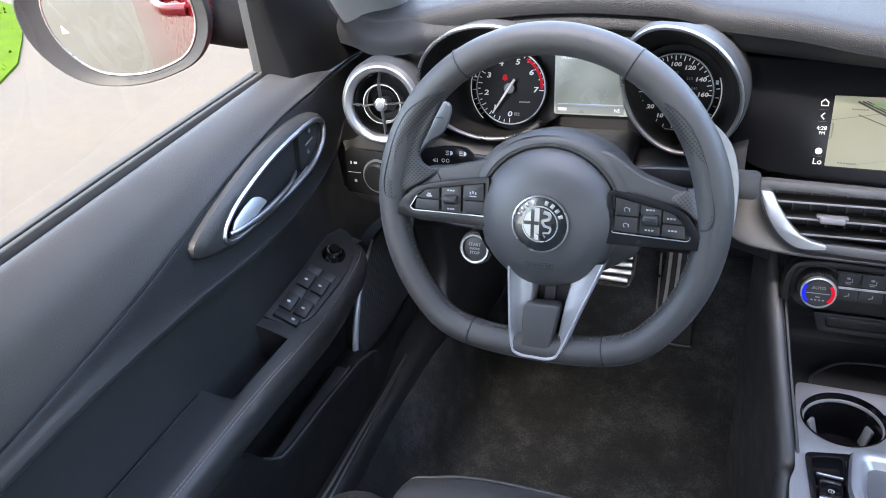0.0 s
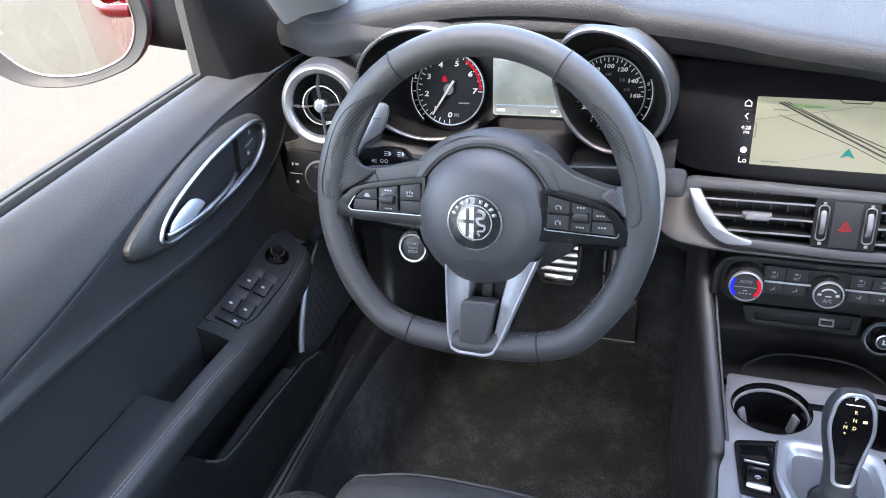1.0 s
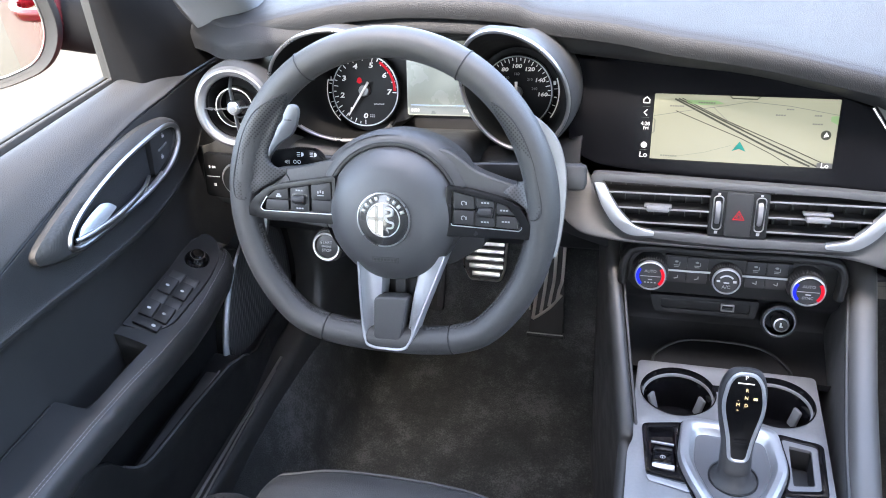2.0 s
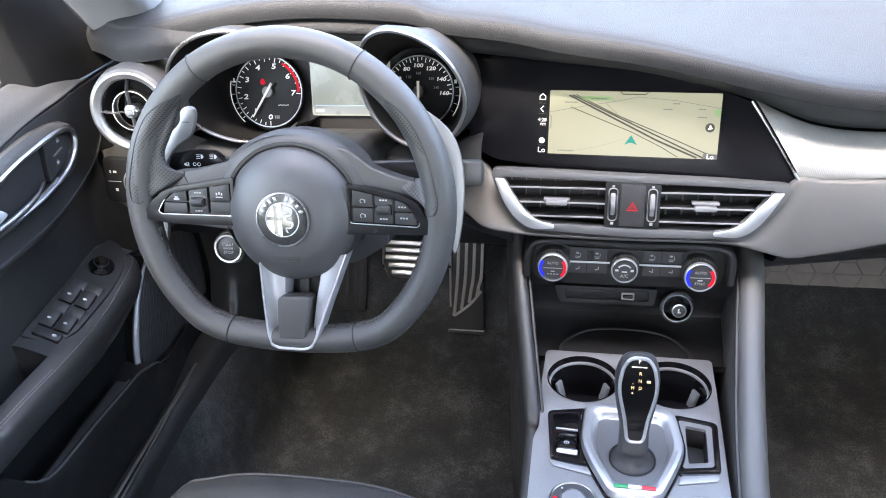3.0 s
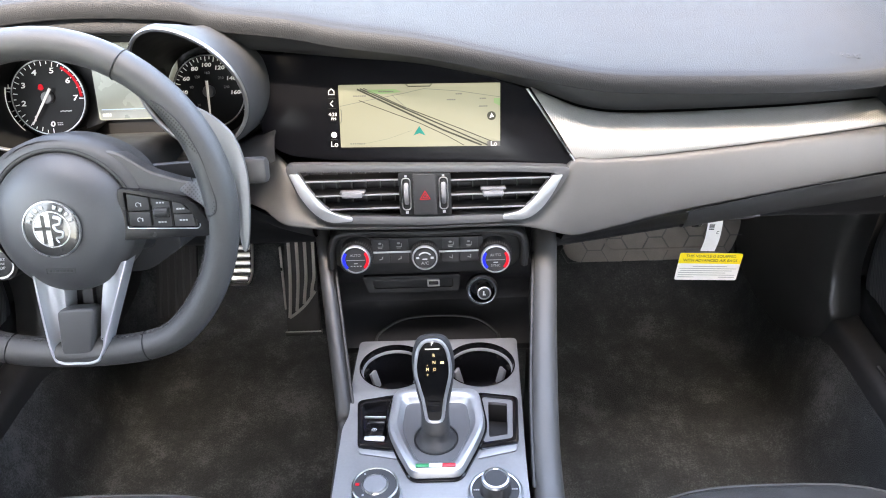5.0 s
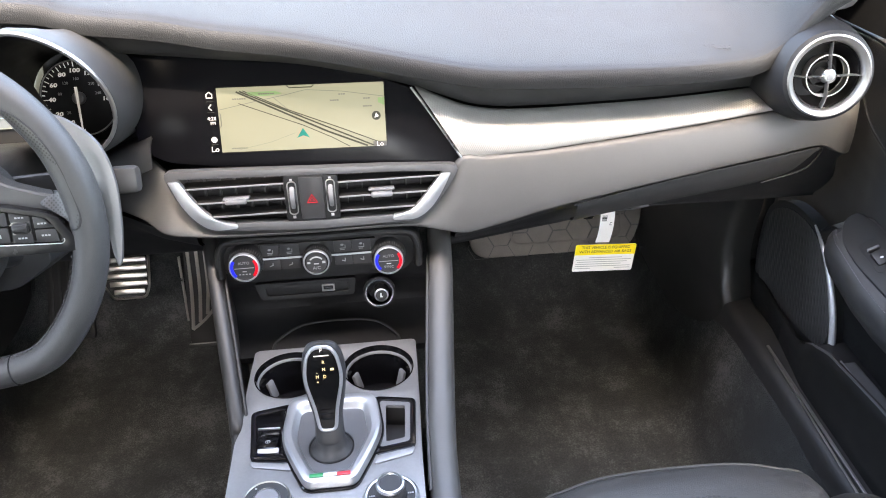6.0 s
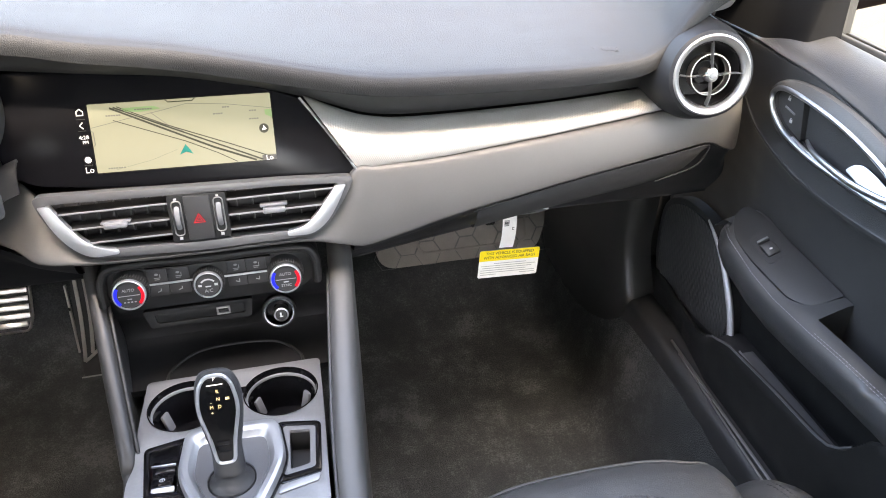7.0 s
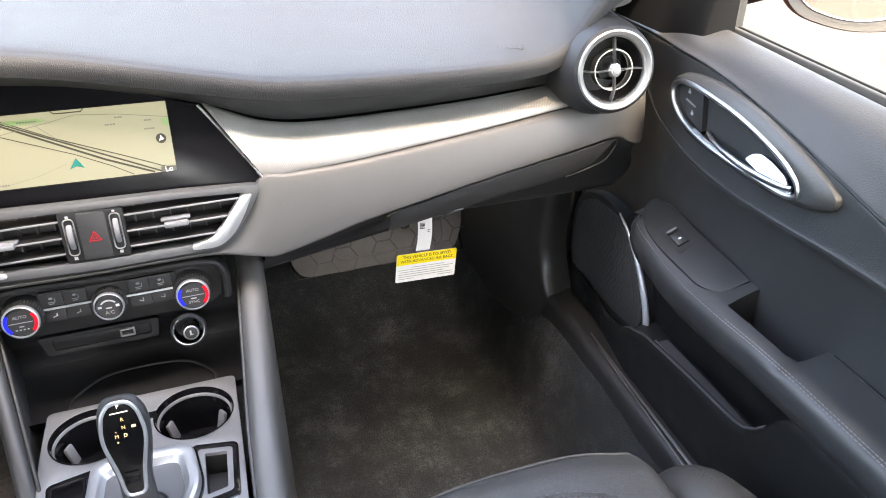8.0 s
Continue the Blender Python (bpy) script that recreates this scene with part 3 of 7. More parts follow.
edge = [Vector(b) + Vector((-0.002, -0.001, -0.001)) for b in ((0.133, 0.058, 0.713), (0.150, 0.048, 0.690), (0.170, 0.034, 0.662), (0.191, 0.017, 0.632))]
part("trim_edge", tube(spline(edge, 8), 0.0016, n=8), SATIN, dashboard, "thin bright edge of the decor strip")
# fascia from the steering column round the centre vents and on to the passenger's door
FAS = [(-0.56, 0.115, 0.615, 0.085, 0.555), (-0.40, 0.110, 0.618, 0.080, 0.560), (-0.28, 0.095, 0.622, 0.060, 0.568), (-0.22, 0.075, 0.628, 0.025, 0.570),
       (-0.185, 0.045, 0.622, -0.006, 0.563), (-0.15, 0.014, 0.583, -0.011, 0.557), (-0.12, 0.006, 0.5665, -0.0115, 0.554), (-0.06, 0.003, 0.5620, -0.012, 0.5525),
       (0.0, 0.003, 0.5605, -0.012, 0.552), (0.06, 0.003, 0.5615, -0.012, 0.5525), (0.12, 0.004, 0.5640, -0.0115, 0.551), (0.155, 0.008, 0.588, -0.0135, 0.5445), (0.187, 0.0120, 0.6280, -0.0155, 0.5390),
       (0.215, 0.0122, 0.6283, -0.0145, 0.5430), (0.25, 0.0125, 0.629, -0.013, 0.5505), (0.311, 0.013, 0.632, -0.010, 0.5645), (0.46, 0.016, 0.646, -0.004, 0.590),
       (0.60, 0.021, 0.661, 0.002, 0.611), (0.66, 0.025, 0.668, 0.009, 0.6170), (0.686, 0.027, 0.669, 0.011, 0.606), (0.706, 0.032, 0.670, 0.017, 0.598), (0.721, 0.048, 0.671, 0.036, 0.598), (0.730, 0.11, 0.672, 0.10, 0.600)]
rows = []
for x, y1, z1, y0, z0 in FAS:
    rows.append([(x, y1 + 0.012, z1 + 0.001), (x, y1, z1), (x, (y0 + y1) / 2 - 0.0035, (z0 + z1) / 2), (x, y0, z0 + 0.005), (x, y0 + 0.003, z0), (x, y0 + 0.015, z0 - 0.004)])
part("fascia", surface(rows, 5, 6), FASCIA, dashboard, "satin grey fascia sweeping under the vents to the door", sharp=60)
# lower parts
rows = []
for x, y0, z0 in ((0.178, -0.004, 0.532), (0.25, -0.002, 0.545), (0.311, 0.001, 0.559), (0.46, 0.007, 0.584), (0.60, 0.013, 0.605), (0.66, 0.020, 0.612), (0.690, 0.022, 0.603), (0.714, 0.026, 0.596), (0.727, 0.050, 0.596)):
    zb = 0.458 + 0.042 * min(1, max(0, (x - 0.18) / 0.26))
    rows.append([(x, y0, z0), (x, y0 + 0.014, z0 - 0.016), (x, 0.055, (z0 + zb) / 2 - 0.006), (x, 0.082, zb), (x, 0.105, zb - 0.012), (x, 0.26, zb - 0.02), (x, 0.50, zb - 0.02)])
part("lower_panel", surface(rows, 4, 6), HARD, dashboard, "black plastic lower dashboard")
rows = []
for x, y0, z0 in ((-0.72, 0.07, 0.60), (-0.62, 0.065, 0.565), (-0.45, 0.075, 0.556), (-0.28, 0.055, 0.566), (-0.20, 0.012, 0.563), (-0.150, -0.002, 0.556)):
    rows.append([(x, y0, z0), (x, y0 + 0.02, z0 - 0.03), (x, 0.12, 0.48), (x, 0.17, 0.415), (x, 0.30, 0.38), (x, 0.5, 0.38)])
part("knee_panel", surface(rows, 4, 6), DARK, dashboard, "black plastic knee panel under the steering column")
part("knee_cover", prism(oval(0, 0, 0.022, 0.009, 28), 0, 0.002, 0.001), HARD, dashboard, m=facing(-0.228, 0.095, 0.522, -38))
# firewall closing the footwells
solid("wall_firewall", box(1.46, 0.03, 0.85, 0.005, at=(0, 0.80, 0.36)), DARK, "dark firewall behind the carpet", "wall", kind="structure")
words("airbag_mark", "AIRbag", 0.0125, SOFTMARK, dashboard, pose(0.511, 0.0505, 0.7445, 24, -6, -19), 0.0003)

# glove box lid, catch and lamp
glove = thing("glove_box", "closed black glove box with its lamp under the fascia", "glove box")
lid = []
for x, y0, z0, zb in ((0.34, 0.0005, 0.566, 0.523), (0.46, 0.003, 0.588, 0.541), (0.58, 0.007, 0.606, 0.556), (0.63, 0.010, 0.613, 0.566), (0.655, 0.014, 0.616, 0.578), (0.668, 0.020, 0.612, 0.594)):
    lid.append([(x, y0, z0 - 0.003), (x, y0 - 0.001, z0 - 0.006), (x, y0 + 0.004, (z0 + zb) / 2), (x, y0 + 0.018, zb), (x, y0 + 0.030, zb - 0.004)])
part("lid", surface(lid, 4, 6), LOWER, glove, "black grained lid")
gap = spline([(0.335, -0.001, 0.5600), (0.46, 0.0015, 0.5855), (0.58, 0.0055, 0.6035), (0.640, 0.0090, 0.6120), (0.662, 0.0130, 0.6130), (0.671, 0.0190, 0.6050), (0.666, 0.020, 0.5900), (0.650, 0.019, 0.5760), (0.60, 0.022, 0.5600)], 6)
part("lid_gap", tube(gap, 0.0013, n=6), DARK, glove, "dark gap round the lid")
# light grey paints in the light reflected up onto this underside
part("catch", prism(rounded([(-0.055, -0.012), (0.050, -0.012), (0.066, 0.008), (-0.030, 0.012)], 0.005), 0, 0.006, 0.002), GREYPLASTIC, glove, "catch under the lid, coloured grey as if lit from below",
     facing(0.41, 0.092, 0.494, -45))
part("lock", lathe([(0, 0.004), (0.006, 0.004), (0.008, 0.002), (0.008, 0)], 20), CHROME, glove, m=facing(0.384, 0.082, 0.486, -45))

# footwell board behind the tag, with honeycomb pressings
board = thing("footwell_board", "light grey pressed board with a honeycomb pattern above the carpet", "footwell panel", pose(0.475, 0.51, 0.152, 55, 0, 0))
part("panel", prism(rounded([(-0.200, -0.036), (0.150, -0.036), (0.182, 0.03), (0.185, 0.10), (-0.212, 0.10)], [0.04, 0.03, 0.03, 0.01, 0.01], 7), -0.004, 0.0, 0.001), FOAM, board)
part("rib", sweep([(x, y, 0.0015) for x, y in rounded([(-0.12, 0.085), (-0.11, -0.012), (0.13, -0.012), (0.135, 0.085)], 0.02, 5)], oval(0, 0, 0.0025, 0.0015, 8), closed=True), FOAM, board)
for i in range(9):
    for j in range(3):
        cx, cy = -0.18 + i * 0.044, -0.012 + j * 0.051 + (0.0255 if i % 2 else 0)
        if cy < 0.085 and cy > -0.03:
            part("honeycomb", sweep([(cx + 0.0285 * math.cos(radians(60 * k)), cy + 0.0285 * math.sin(radians(60 * k)), 0.0002) for k in range(6)], oval(0, 0, 0.0007, 0.0005, 6), closed=True), GREYBOOT, board)


# ---- doors ----
def car_door(s, driver):
    def q(x, y, z):
        return Vector((s * x, y, z))
    door = thing("door_1" if driver else "door_2", ("closed black leatherette driver's door with window switches" if driver
                 else "closed black leatherette passenger's door with one window switch"), "car door", kind="structure")
    # upper lining from the belt line to the wall above the armrest
    seam = [(-0.95, 0.620), (-0.534, 0.659), (-0.461, 0.668), (-0.381, 0.679), (-0.28, 0.699), (-0.212, 0.714), (-0.114, 0.729), (-0.035, 0.734), (0.065, 0.732), (0.17, 0.722)]
    crease = [(-0.95, 0.610), (-0.555, 0.629), (-0.486, 0.630), (-0.414, 0.626), (-0.325, 0.621), (-0.256, 0.613), (-0.169, 0.605), (-0.092, 0.607), (-0.026, 0.618), (0.03, 0.641), (0.06, 0.660), (0.17, 0.690)]
    rows, rows_low = [], []
    for y in (-0.95, -0.75, -0.60, -0.52, -0.45, -0.38, -0.31, -0.25, -0.20, -0.15, -0.10, -0.05, 0.0, 0.03, 0.06, 0.12, 0.17, 0.26):
        zs, zc = lerp_table(seam, y)[0], lerp_table(crease, y)[0] + 0.006
        fx = max(0.0, y) * 0.10
        up = 0.7615 - zs
        rows.append([q(0.797 + fx, y, 0.752), q(0.791 + fx, y, 0.7605), q(0.776 + fx, y, 0.7620), q(0.752 + fx, y, zs + 0.68 * up), q(0.7385 + fx, y, zs + 0.27 * up), q(0.7320 + fx, y, zs + 0.0040), q(0.7327 + fx, y, zs + 0.0012), q(0.7350 + fx, y, zs + 0.0005)])
        rows_low.append([q(0.7350 + fx, y, zs - 0.0003), q(0.7324 + fx, y, zs - 0.0012), q(0.7308 + fx, y, zs - 0.0040), q(0.7290 + fx, y, (zs + zc) / 2), q(0.7260 + fx, y, zc + 0.008), q(0.7238 + fx, y, zc + 0.0015), q(0.7252 + fx, y, zc - 0.0035), q(0.7320 + fx, y, zc - 0.011),
                         q(0.7450 + fx, y, zc - 0.024), q(0.757 + fx, y, 0.545), q(0.763 + fx, y, 0.47), q(0.764 + fx, y, 0.36), q(0.762 + fx, y, 0.15)])
    part("upper_pad", surface(rows, 6, 4), DOORSKIN, door, "padded black leatherette below the window")
    part("middle_pad", surface([r_[:6] for r_ in rows_low], 6, 4), DOORSKIN, door, "black leatherette between the seam and the ridge")
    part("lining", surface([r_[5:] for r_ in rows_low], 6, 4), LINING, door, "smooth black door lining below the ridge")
    part("seam", tube(spline([q(0.7338 + max(0, y) * 0.10, y, z + 0.0001) for y, z in seam], 6), 0.0008, n=6), HARD, door)
    part("outer_wall", box(0.05, 1.5, 0.58, 0.01, at=(s * 0.845, -0.18, 0.45)), DARK, door)
    # armrest with its pull cup
    AR = [(-0.95, 0.690, 0.488, 0.010), (-0.47, 0.690, 0.486, 0.010), (-0.35, 0.690, 0.484, 0.010), (-0.28, 0.691, 0.479, 0.016), (-0.22, 0.692, 0.472, 0.024), (-0.15, 0.692, 0.468, 0.026), (-0.10, 0.692, 0.472, 0.026), (-0.03, 0.695, 0.484, 0.024), (-0.008, 0.702, 0.486, 0.022), (0.012, 0.718, 0.480, 0.018), (0.028, 0.744, 0.462, 0.012)]
    ys = sorted(set([-0.95 + 0.02 * k for k in range(37)] + [-0.2115, -0.2125, -0.218, -0.30, -0.315, -0.33, -0.345, -0.36] + [-0.20 + 0.01 * k for k in range(23)] + [0.028]))
    secs = []
    for y in ys:
        xi, zt, up = lerp_table(AR, y)
        cup = 1.0 if -0.290 <= y <= -0.2124 else (max(0.0, (y + 0.335) / 0.045) if -0.335 < y < -0.29 else 0.0)
        cup = cup * cup * (3 - 2 * cup)
        dz = -0.075 * cup
        secs.append([q(0.766, y, zt + up + dz), q(0.752, y, zt + up * 0.92 + dz), q(0.732, y, zt + up * 0.64 + dz), q(0.722 - 0.002 * cup, y, zt + up * 0.48 + dz * 0.6), q(0.716, y, zt + up * 0.38),
                     q(xi + 0.012, y, zt + up * 0.14), q(xi + 0.004, y, zt - 0.003), q(xi, y, zt - 0.011), q(xi + 0.001, y, zt - 0.030), q(xi + 0.010, y, zt - 0.050),
                     q(xi + 0.035, y, zt - 0.066), q(0.766, y, zt - 0.070)])
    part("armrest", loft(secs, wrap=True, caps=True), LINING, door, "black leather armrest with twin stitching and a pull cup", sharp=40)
    part("armrest_joint", tube([q(0.7590, y, lerp_table(AR, y)[1] + lerp_table(AR, y)[2] * 0.95 + 0.0006) for y in [-0.94 + 0.02 * k for k in range(31)]], 0.0017, n=6), DARK, door, "dark joint behind the armrest")
    for off in (0.0, 0.0042):
        line = [q(lerp_table(AR, y)[0] + 0.006 + off, y, lerp_table(AR, y)[1] + 0.0004 + off * 0.2) for y in [-0.93 + 0.01 * k for k in range(95)]]
        part("stitching", stitches(line, 0.0042, 0.0014, 0.0007, (0, 0, 1)), THREAD, door, "grey stitching")
    # switch panel on the armrest
    base = Matrix.Translation((s * 0.7285, 0, 0.4985)) @ pose(0, 0, 0, 4.6, -s * 24, 0)
    sp = part("switch_panel", prism([(s * -a, b) for a, b in rounded([(-0.028, -0.196), (0.012, -0.190), (0.027, -0.165), (0.029, -0.07), (0.022, -0.025), (0.0, 0.004), (-0.022, 0.008), (-0.028, -0.02)],
                                                              [0.004, 0.012, 0.014, 0.03, 0.02, 0.015, 0.01, 0.01])], -0.004, 0.003, 0.0015), HARD, door, "black switch panel", base)
    if driver:
        for k, y in enumerate((-0.164, -0.118)):
            for xx in (-0.011, 0.011):
                # scoops get a lighter grey than the panel, standing for reflected light
                part("switch_scoop", moved(box(0.0200, 0.017, 0.003, 0.001), pose(xx, y + 0.0275, 0.0032, 9, 0, 0)), LOWER, sp, "finger scoop, lighter grey for the light it reflects")
                sw = part("window_switch", merged(moved(box(0.0195, 0.026, 0.008, 0.002), pose(xx, y + 0.006, 0.0055, 12, 0, 0))), HARD, sp)
                part("mark", prism(oval(xx, y + 0.004, 0.0028, 0.0018, 14), 0.0096, 0.0101), WHITEPRINT, sp)
        part("lock_switch", box(0.036, 0.013, 0.006, 0.0015, at=(0, -0.182, 0.005)), HARD, sp)
        part("mark", prism(oval(0.009, -0.182, 0.003, 0.002, 14), 0.008, 0.0085), WHITEPRINT, sp)
        part("mirror_knob", lathe([(0, 0.017), (0.007, 0.017), (0.009, 0.0155), (0.0095, 0.009), (0.012, 0.006), (0.0165, 0.0055), (0.018, 0.003)], 28), GLOSS, sp, "glossy mirror adjusting knob", pose(-0.004, -0.046, 0))
        part("knob_ring", lathe([(0.0095, 0.0138), (0.0103, 0.0138), (0.0103, 0.0118), (0.0095, 0.0118)], 28), CHROME, sp, m=pose(-0.004, -0.046, 0))
    else:
        part("switch_well", prism(rounded([(-0.016, -0.105), (0.016, -0.10), (0.013, -0.045), (-0.013, -0.05)], 0.008), 0.0025, 0.0034), HARD, sp)
        part("window_switch", moved(box(0.018, 0.021, 0.007, 0.002), pose(0, -0.083, 0.005, 12, 0, 0)), HARD, sp)
        part("switch_lip", box(0.016, 0.004, 0.005, 0.001, at=(0, -0.066, 0.007)), GREYPLASTIC, sp)
        part("mark", prism(oval(0, -0.085, 0.0024, 0.0016, 14), 0.0082, 0.0086), WHITEPRINT, sp)
    # handle: surround, bright bezel, dish, lever, lock buttons; drawn in (y, z) and stood up
    hand = Matrix(((0, 0, -s, s * 0.727), (1, 0, 0, 0), (0, 1, 0, 0), (0, 0, 0, 1)))
    bez = [(-0.257, 0.672), (-0.249, 0.681), (-0.227, 0.692), (-0.190, 0.7015), (-0.141, 0.7095), (-0.089, 0.7125), (-0.049, 0.7115), (-0.028, 0.706), (-0.020, 0.695), (-0.028, 0.678), (-0.048, 0.665), (-0.072, 0.6575), (-0.108, 0.653), (-0.152, 0.6525), (-0.194, 0.654), (-0.227, 0.656), (-0.247, 0.659), (-0.257, 0.665)]
    sur = [(-0.298, 0.686), (-0.273, 0.696), (-0.228, 0.7085), (-0.165, 0.7215), (-0.105, 0.7265), (-0.063, 0.7245), (-0.027, 0.7165), (-0.010, 0.704), (-0.008, 0.688), (-0.022, 0.665), (-0.045, 0.648), (-0.10, 0.6425), (-0.155, 0.6420), (-0.205, 0.6435), (-0.245, 0.648), (-0.278, 0.6575), (-0.298, 0.667), (-0.303, 0.677)]
    bs, ss = closed_spline([(a, b, 0) for a, b in bez], 6), closed_spline([(a, b, 0) for a, b in sur], 6)
    hh = part("handle_surround", loft([[p + Vector((0, 0, -0.004)) for p in ss], [p * 0.985 + Vector((-0.0025, 0.0104, 0.004)) for p in ss], [p.lerp(r, 0.35) + Vector((0, 0, 0.009)) for p, r in zip(ss, bs)],
                              [p.lerp(r, 0.75) + Vector((0, 0, 0.011)) for p, r in zip(ss, bs)], [p + Vector((0, 0, 0.010)) for p in bs]], wrap=True), WEAVE2, door, "grey finely ribbed handle surround", hand)
    part("handle_bezel", sweep([p + Vector((0, 0, 0.0105)) for p in bs], oval(0, 0, 0.0034, 0.0034, 10), closed=True), CHROMEB, hh, "bright satin bezel")
    cen = sum(bs, Vector()) / len(bs)
    part("dish", loft([[p + Vector((0, 0, 0.010)) for p in bs], [p.lerp(cen, 0.06) + Vector((0, 0, -0.004)) for p in bs], [p.lerp(cen, 0.45) + Vector((0, 0, -0.010)) for p in bs], [p.lerp(cen, 0.93) + Vector((0, 0, -0.011)) for p in bs]], wrap=True), HARD, hh, "black dish behind the lever")
    part("dish_floor", prism([(p.x, p.y) for p in [r.lerp(cen, 0.3) for r in bs]], -0.010, -0.0085), DARK, hh)
    part("dish_step", prism([(p.x, p.y) for p in [r.lerp(Vector((-0.150, 0.688, 0)), 0.28) for r in bs]], -0.0088, -0.006, 0.001), HARD, hh, "stepped floor of the dish")
    lev = spline([(-0.250, 0.6705, 0.0125), (-0.236, 0.667, 0.015), (-0.211, 0.6635, 0.016), (-0.183, 0.661, 0.016), (-0.153, 0.661, 0.015), (-0.121, 0.662, 0.012), (-0.094, 0.665, 0.004)], 6)
    part("lever", sweep(lev, oval(0, 0, 0.0042, 0.0036, 12), up=(0, 0, 1), sizes=[0.55 + 0.45 * math.sin(math.pi * min(1, (k + 3) / (len(lev) + 2))) for k in range(len(lev))]), CHROMEB, hh, "bright door lever")
    low = [Vector((y_, z_, 0.0105)) for y_, z_ in ((-0.250, 0.664), (-0.227, 0.6595), (-0.190, 0.6575), (-0.150, 0.6565), (-0.108, 0.6575), (-0.076, 0.662))]
    part("bezel_lip", tube(spline(low, 6), 0.0016, n=8), CHROMEB, hh, "thin inner lip of the bezel")
    pad = rounded([(-0.246, 0.669), (-0.232, 0.677), (-0.209, 0.6815), (-0.188, 0.683), (-0.178, 0.678), (-0.173, 0.668), (-0.203, 0.664), (-0.236, 0.666)], 0.004)
    part("lever_paddle", moved(prism([(a + 0.21, b - 0.672) for a, b in pad], -0.0025, 0.0015, 0.0015), Matrix.Translation((-0.21, 0.671, 0.0095)) @ pose(0, 0, 0, -32, 0, 0)), STRIP, hh, "satin silver finger paddle")
    lockp = rounded([(-0.072, 0.709), (-0.048, 0.7085), (-0.030, 0.704), (-0.025, 0.695), (-0.032, 0.680), (-0.050, 0.668), (-0.085, 0.6585)], 0.004)
    lp = part("lock_buttons", prism(lockp, -0.006, 0.0055, 0.0012), HARD, hh, "black lock button plate")
    part("divider", moved(box(0.020, 0.0022, 0.002, 0.0004), Matrix.Translation((-0.054, 0.687, 0.006)) @ pose(0, 0, 0, 0, 0, 8)), GREYPLASTIC, lp)
    for yy, zz in ((-0.047, 0.699), (-0.060, 0.675)):
        part("lock_mark", merged(box(0.0045, 0.0035, 0.0008, at=(yy, zz, 0.0058)), moved(lathe([(0.0012, 0.0004), (0.002, 0.0004)], 14), pose(yy, zz + 0.0025, 0.0056))), GREYPRINT, lp)
    # speaker grille with its bright strip
    spk = [(0.062, 0.444), (0.030, 0.424), (-0.004, 0.392), (-0.030, 0.352), (-0.044, 0.316), (-0.044, 0.290), (-0.022, 0.272), (0.08, 0.258), (0.18, 0.262), (0.205, 0.33), (0.20, 0.40), (0.16, 0.435), (0.11, 0.447)]
    st = Matrix(((0, 0, -s, s * 0.738), (1, 0, 0, 0), (0, 1, 0, 0), (0, 0, 0, 1)))
    frame_ = part("speaker_frame", prism([(p.x, p.y) for p in closed_spline([(a, b, 0) for a, b in spk], 4)], -0.02, 0.0, 0.003), HARD, door, "black speaker surround", st)
    part("speaker_grille", prism([(p.x, p.y) for p in closed_spline([(0.085 + (a - 0.085) * 0.9, 0.355 + (b - 0.355) * 0.9, 0) for a, b in spk], 4)], -0.002, 0.0018, 0.001), GRILLE, frame_, "black perforated speaker grille")
    cs = spline([(0.070, 0.447, 0.002), (0.036, 0.430, 0.004), (0.001, 0.402, 0.005), (-0.029, 0.363, 0.005), (-0.047, 0.325, 0.004), (-0.054, 0.294, 0.003)], 8)
    part("speaker_strip", sweep(cs, oval(0, 0, 0.0056, 0.0050, 12), up=(0, 0, 1), sizes=[0.30 + 0.70 * min(1, k / 22) for k in range(len(cs))]), SPEAKERSTRIP, frame_, "curved satin metal strip")
    # map pocket
    POC = [(-0.95, 0.45), (-0.45, 0.444), (-0.372, 0.438), (-0.350, 0.420), (-0.33, 0.385), (-0.31, 0.364), (-0.285, 0.357), (-0.20, 0.350), (-0.09, 0.336), (-0.045, 0.316), (-0.03, 0.300), (0.0, 0.285), (0.10, 0.275), (0.17, 0.275)]
    secs = []
    for k in range(122):
        y = -0.95 + 0.01 * k
        zl = lerp_table(POC, y)[0]
        x0 = 0.700 + max(0.0, y + 0.06) * 0.16
        secs.append([q(x0 + 0.012, y, 0.16), q(x0 + 0.004, y, 0.20), q(x0, y, 0.26), q(x0 - 0.001, y, zl - 0.02), q(x0 - 0.001, y, zl - 0.003), q(x0 + 0.002, y, zl), q(x0 + 0.007, y, zl - 0.001), q(x0 + 0.008, y, zl - 0.02), q(x0 + 0.012, y, 0.22)])
    part("lower_panel", loft(secs), BLACKPANEL, door, "black plastic lower door panel with a map pocket", sharp=50)
    part("pocket_back", box(0.006, 1.00, 0.155, 0.002, at=(s * 0.757, -0.45, 0.365)), BLACKPANEL, door, "black inner wall of the pocket")
    part("pocket_floor", box(0.06, 0.9, 0.008, 0.002, at=(s * 0.735, -0.5, 0.312)), DARK, door)
    mat_ = sweep([q(0.7265, -0.10, 0.320), q(0.7265, -0.20, 0.324), q(0.7265, -0.30, 0.324)], rounded([(-0.014, -0.003), (0.014, -0.003), (0.014, 0.004), (-0.014, 0.004)], 0.003))
    # lighter grey tube draws the highlight along the pocket's top edge
    part("pocket_lip_glint", tube([q(0.7015 + max(0.0, y + 0.06) * 0.16, y, lerp_table(POC, y)[0] - 0.0002) for y in [-0.335 + 0.015 * k for k in range(21)]], 0.0018, n=6), FASCIA2, door)
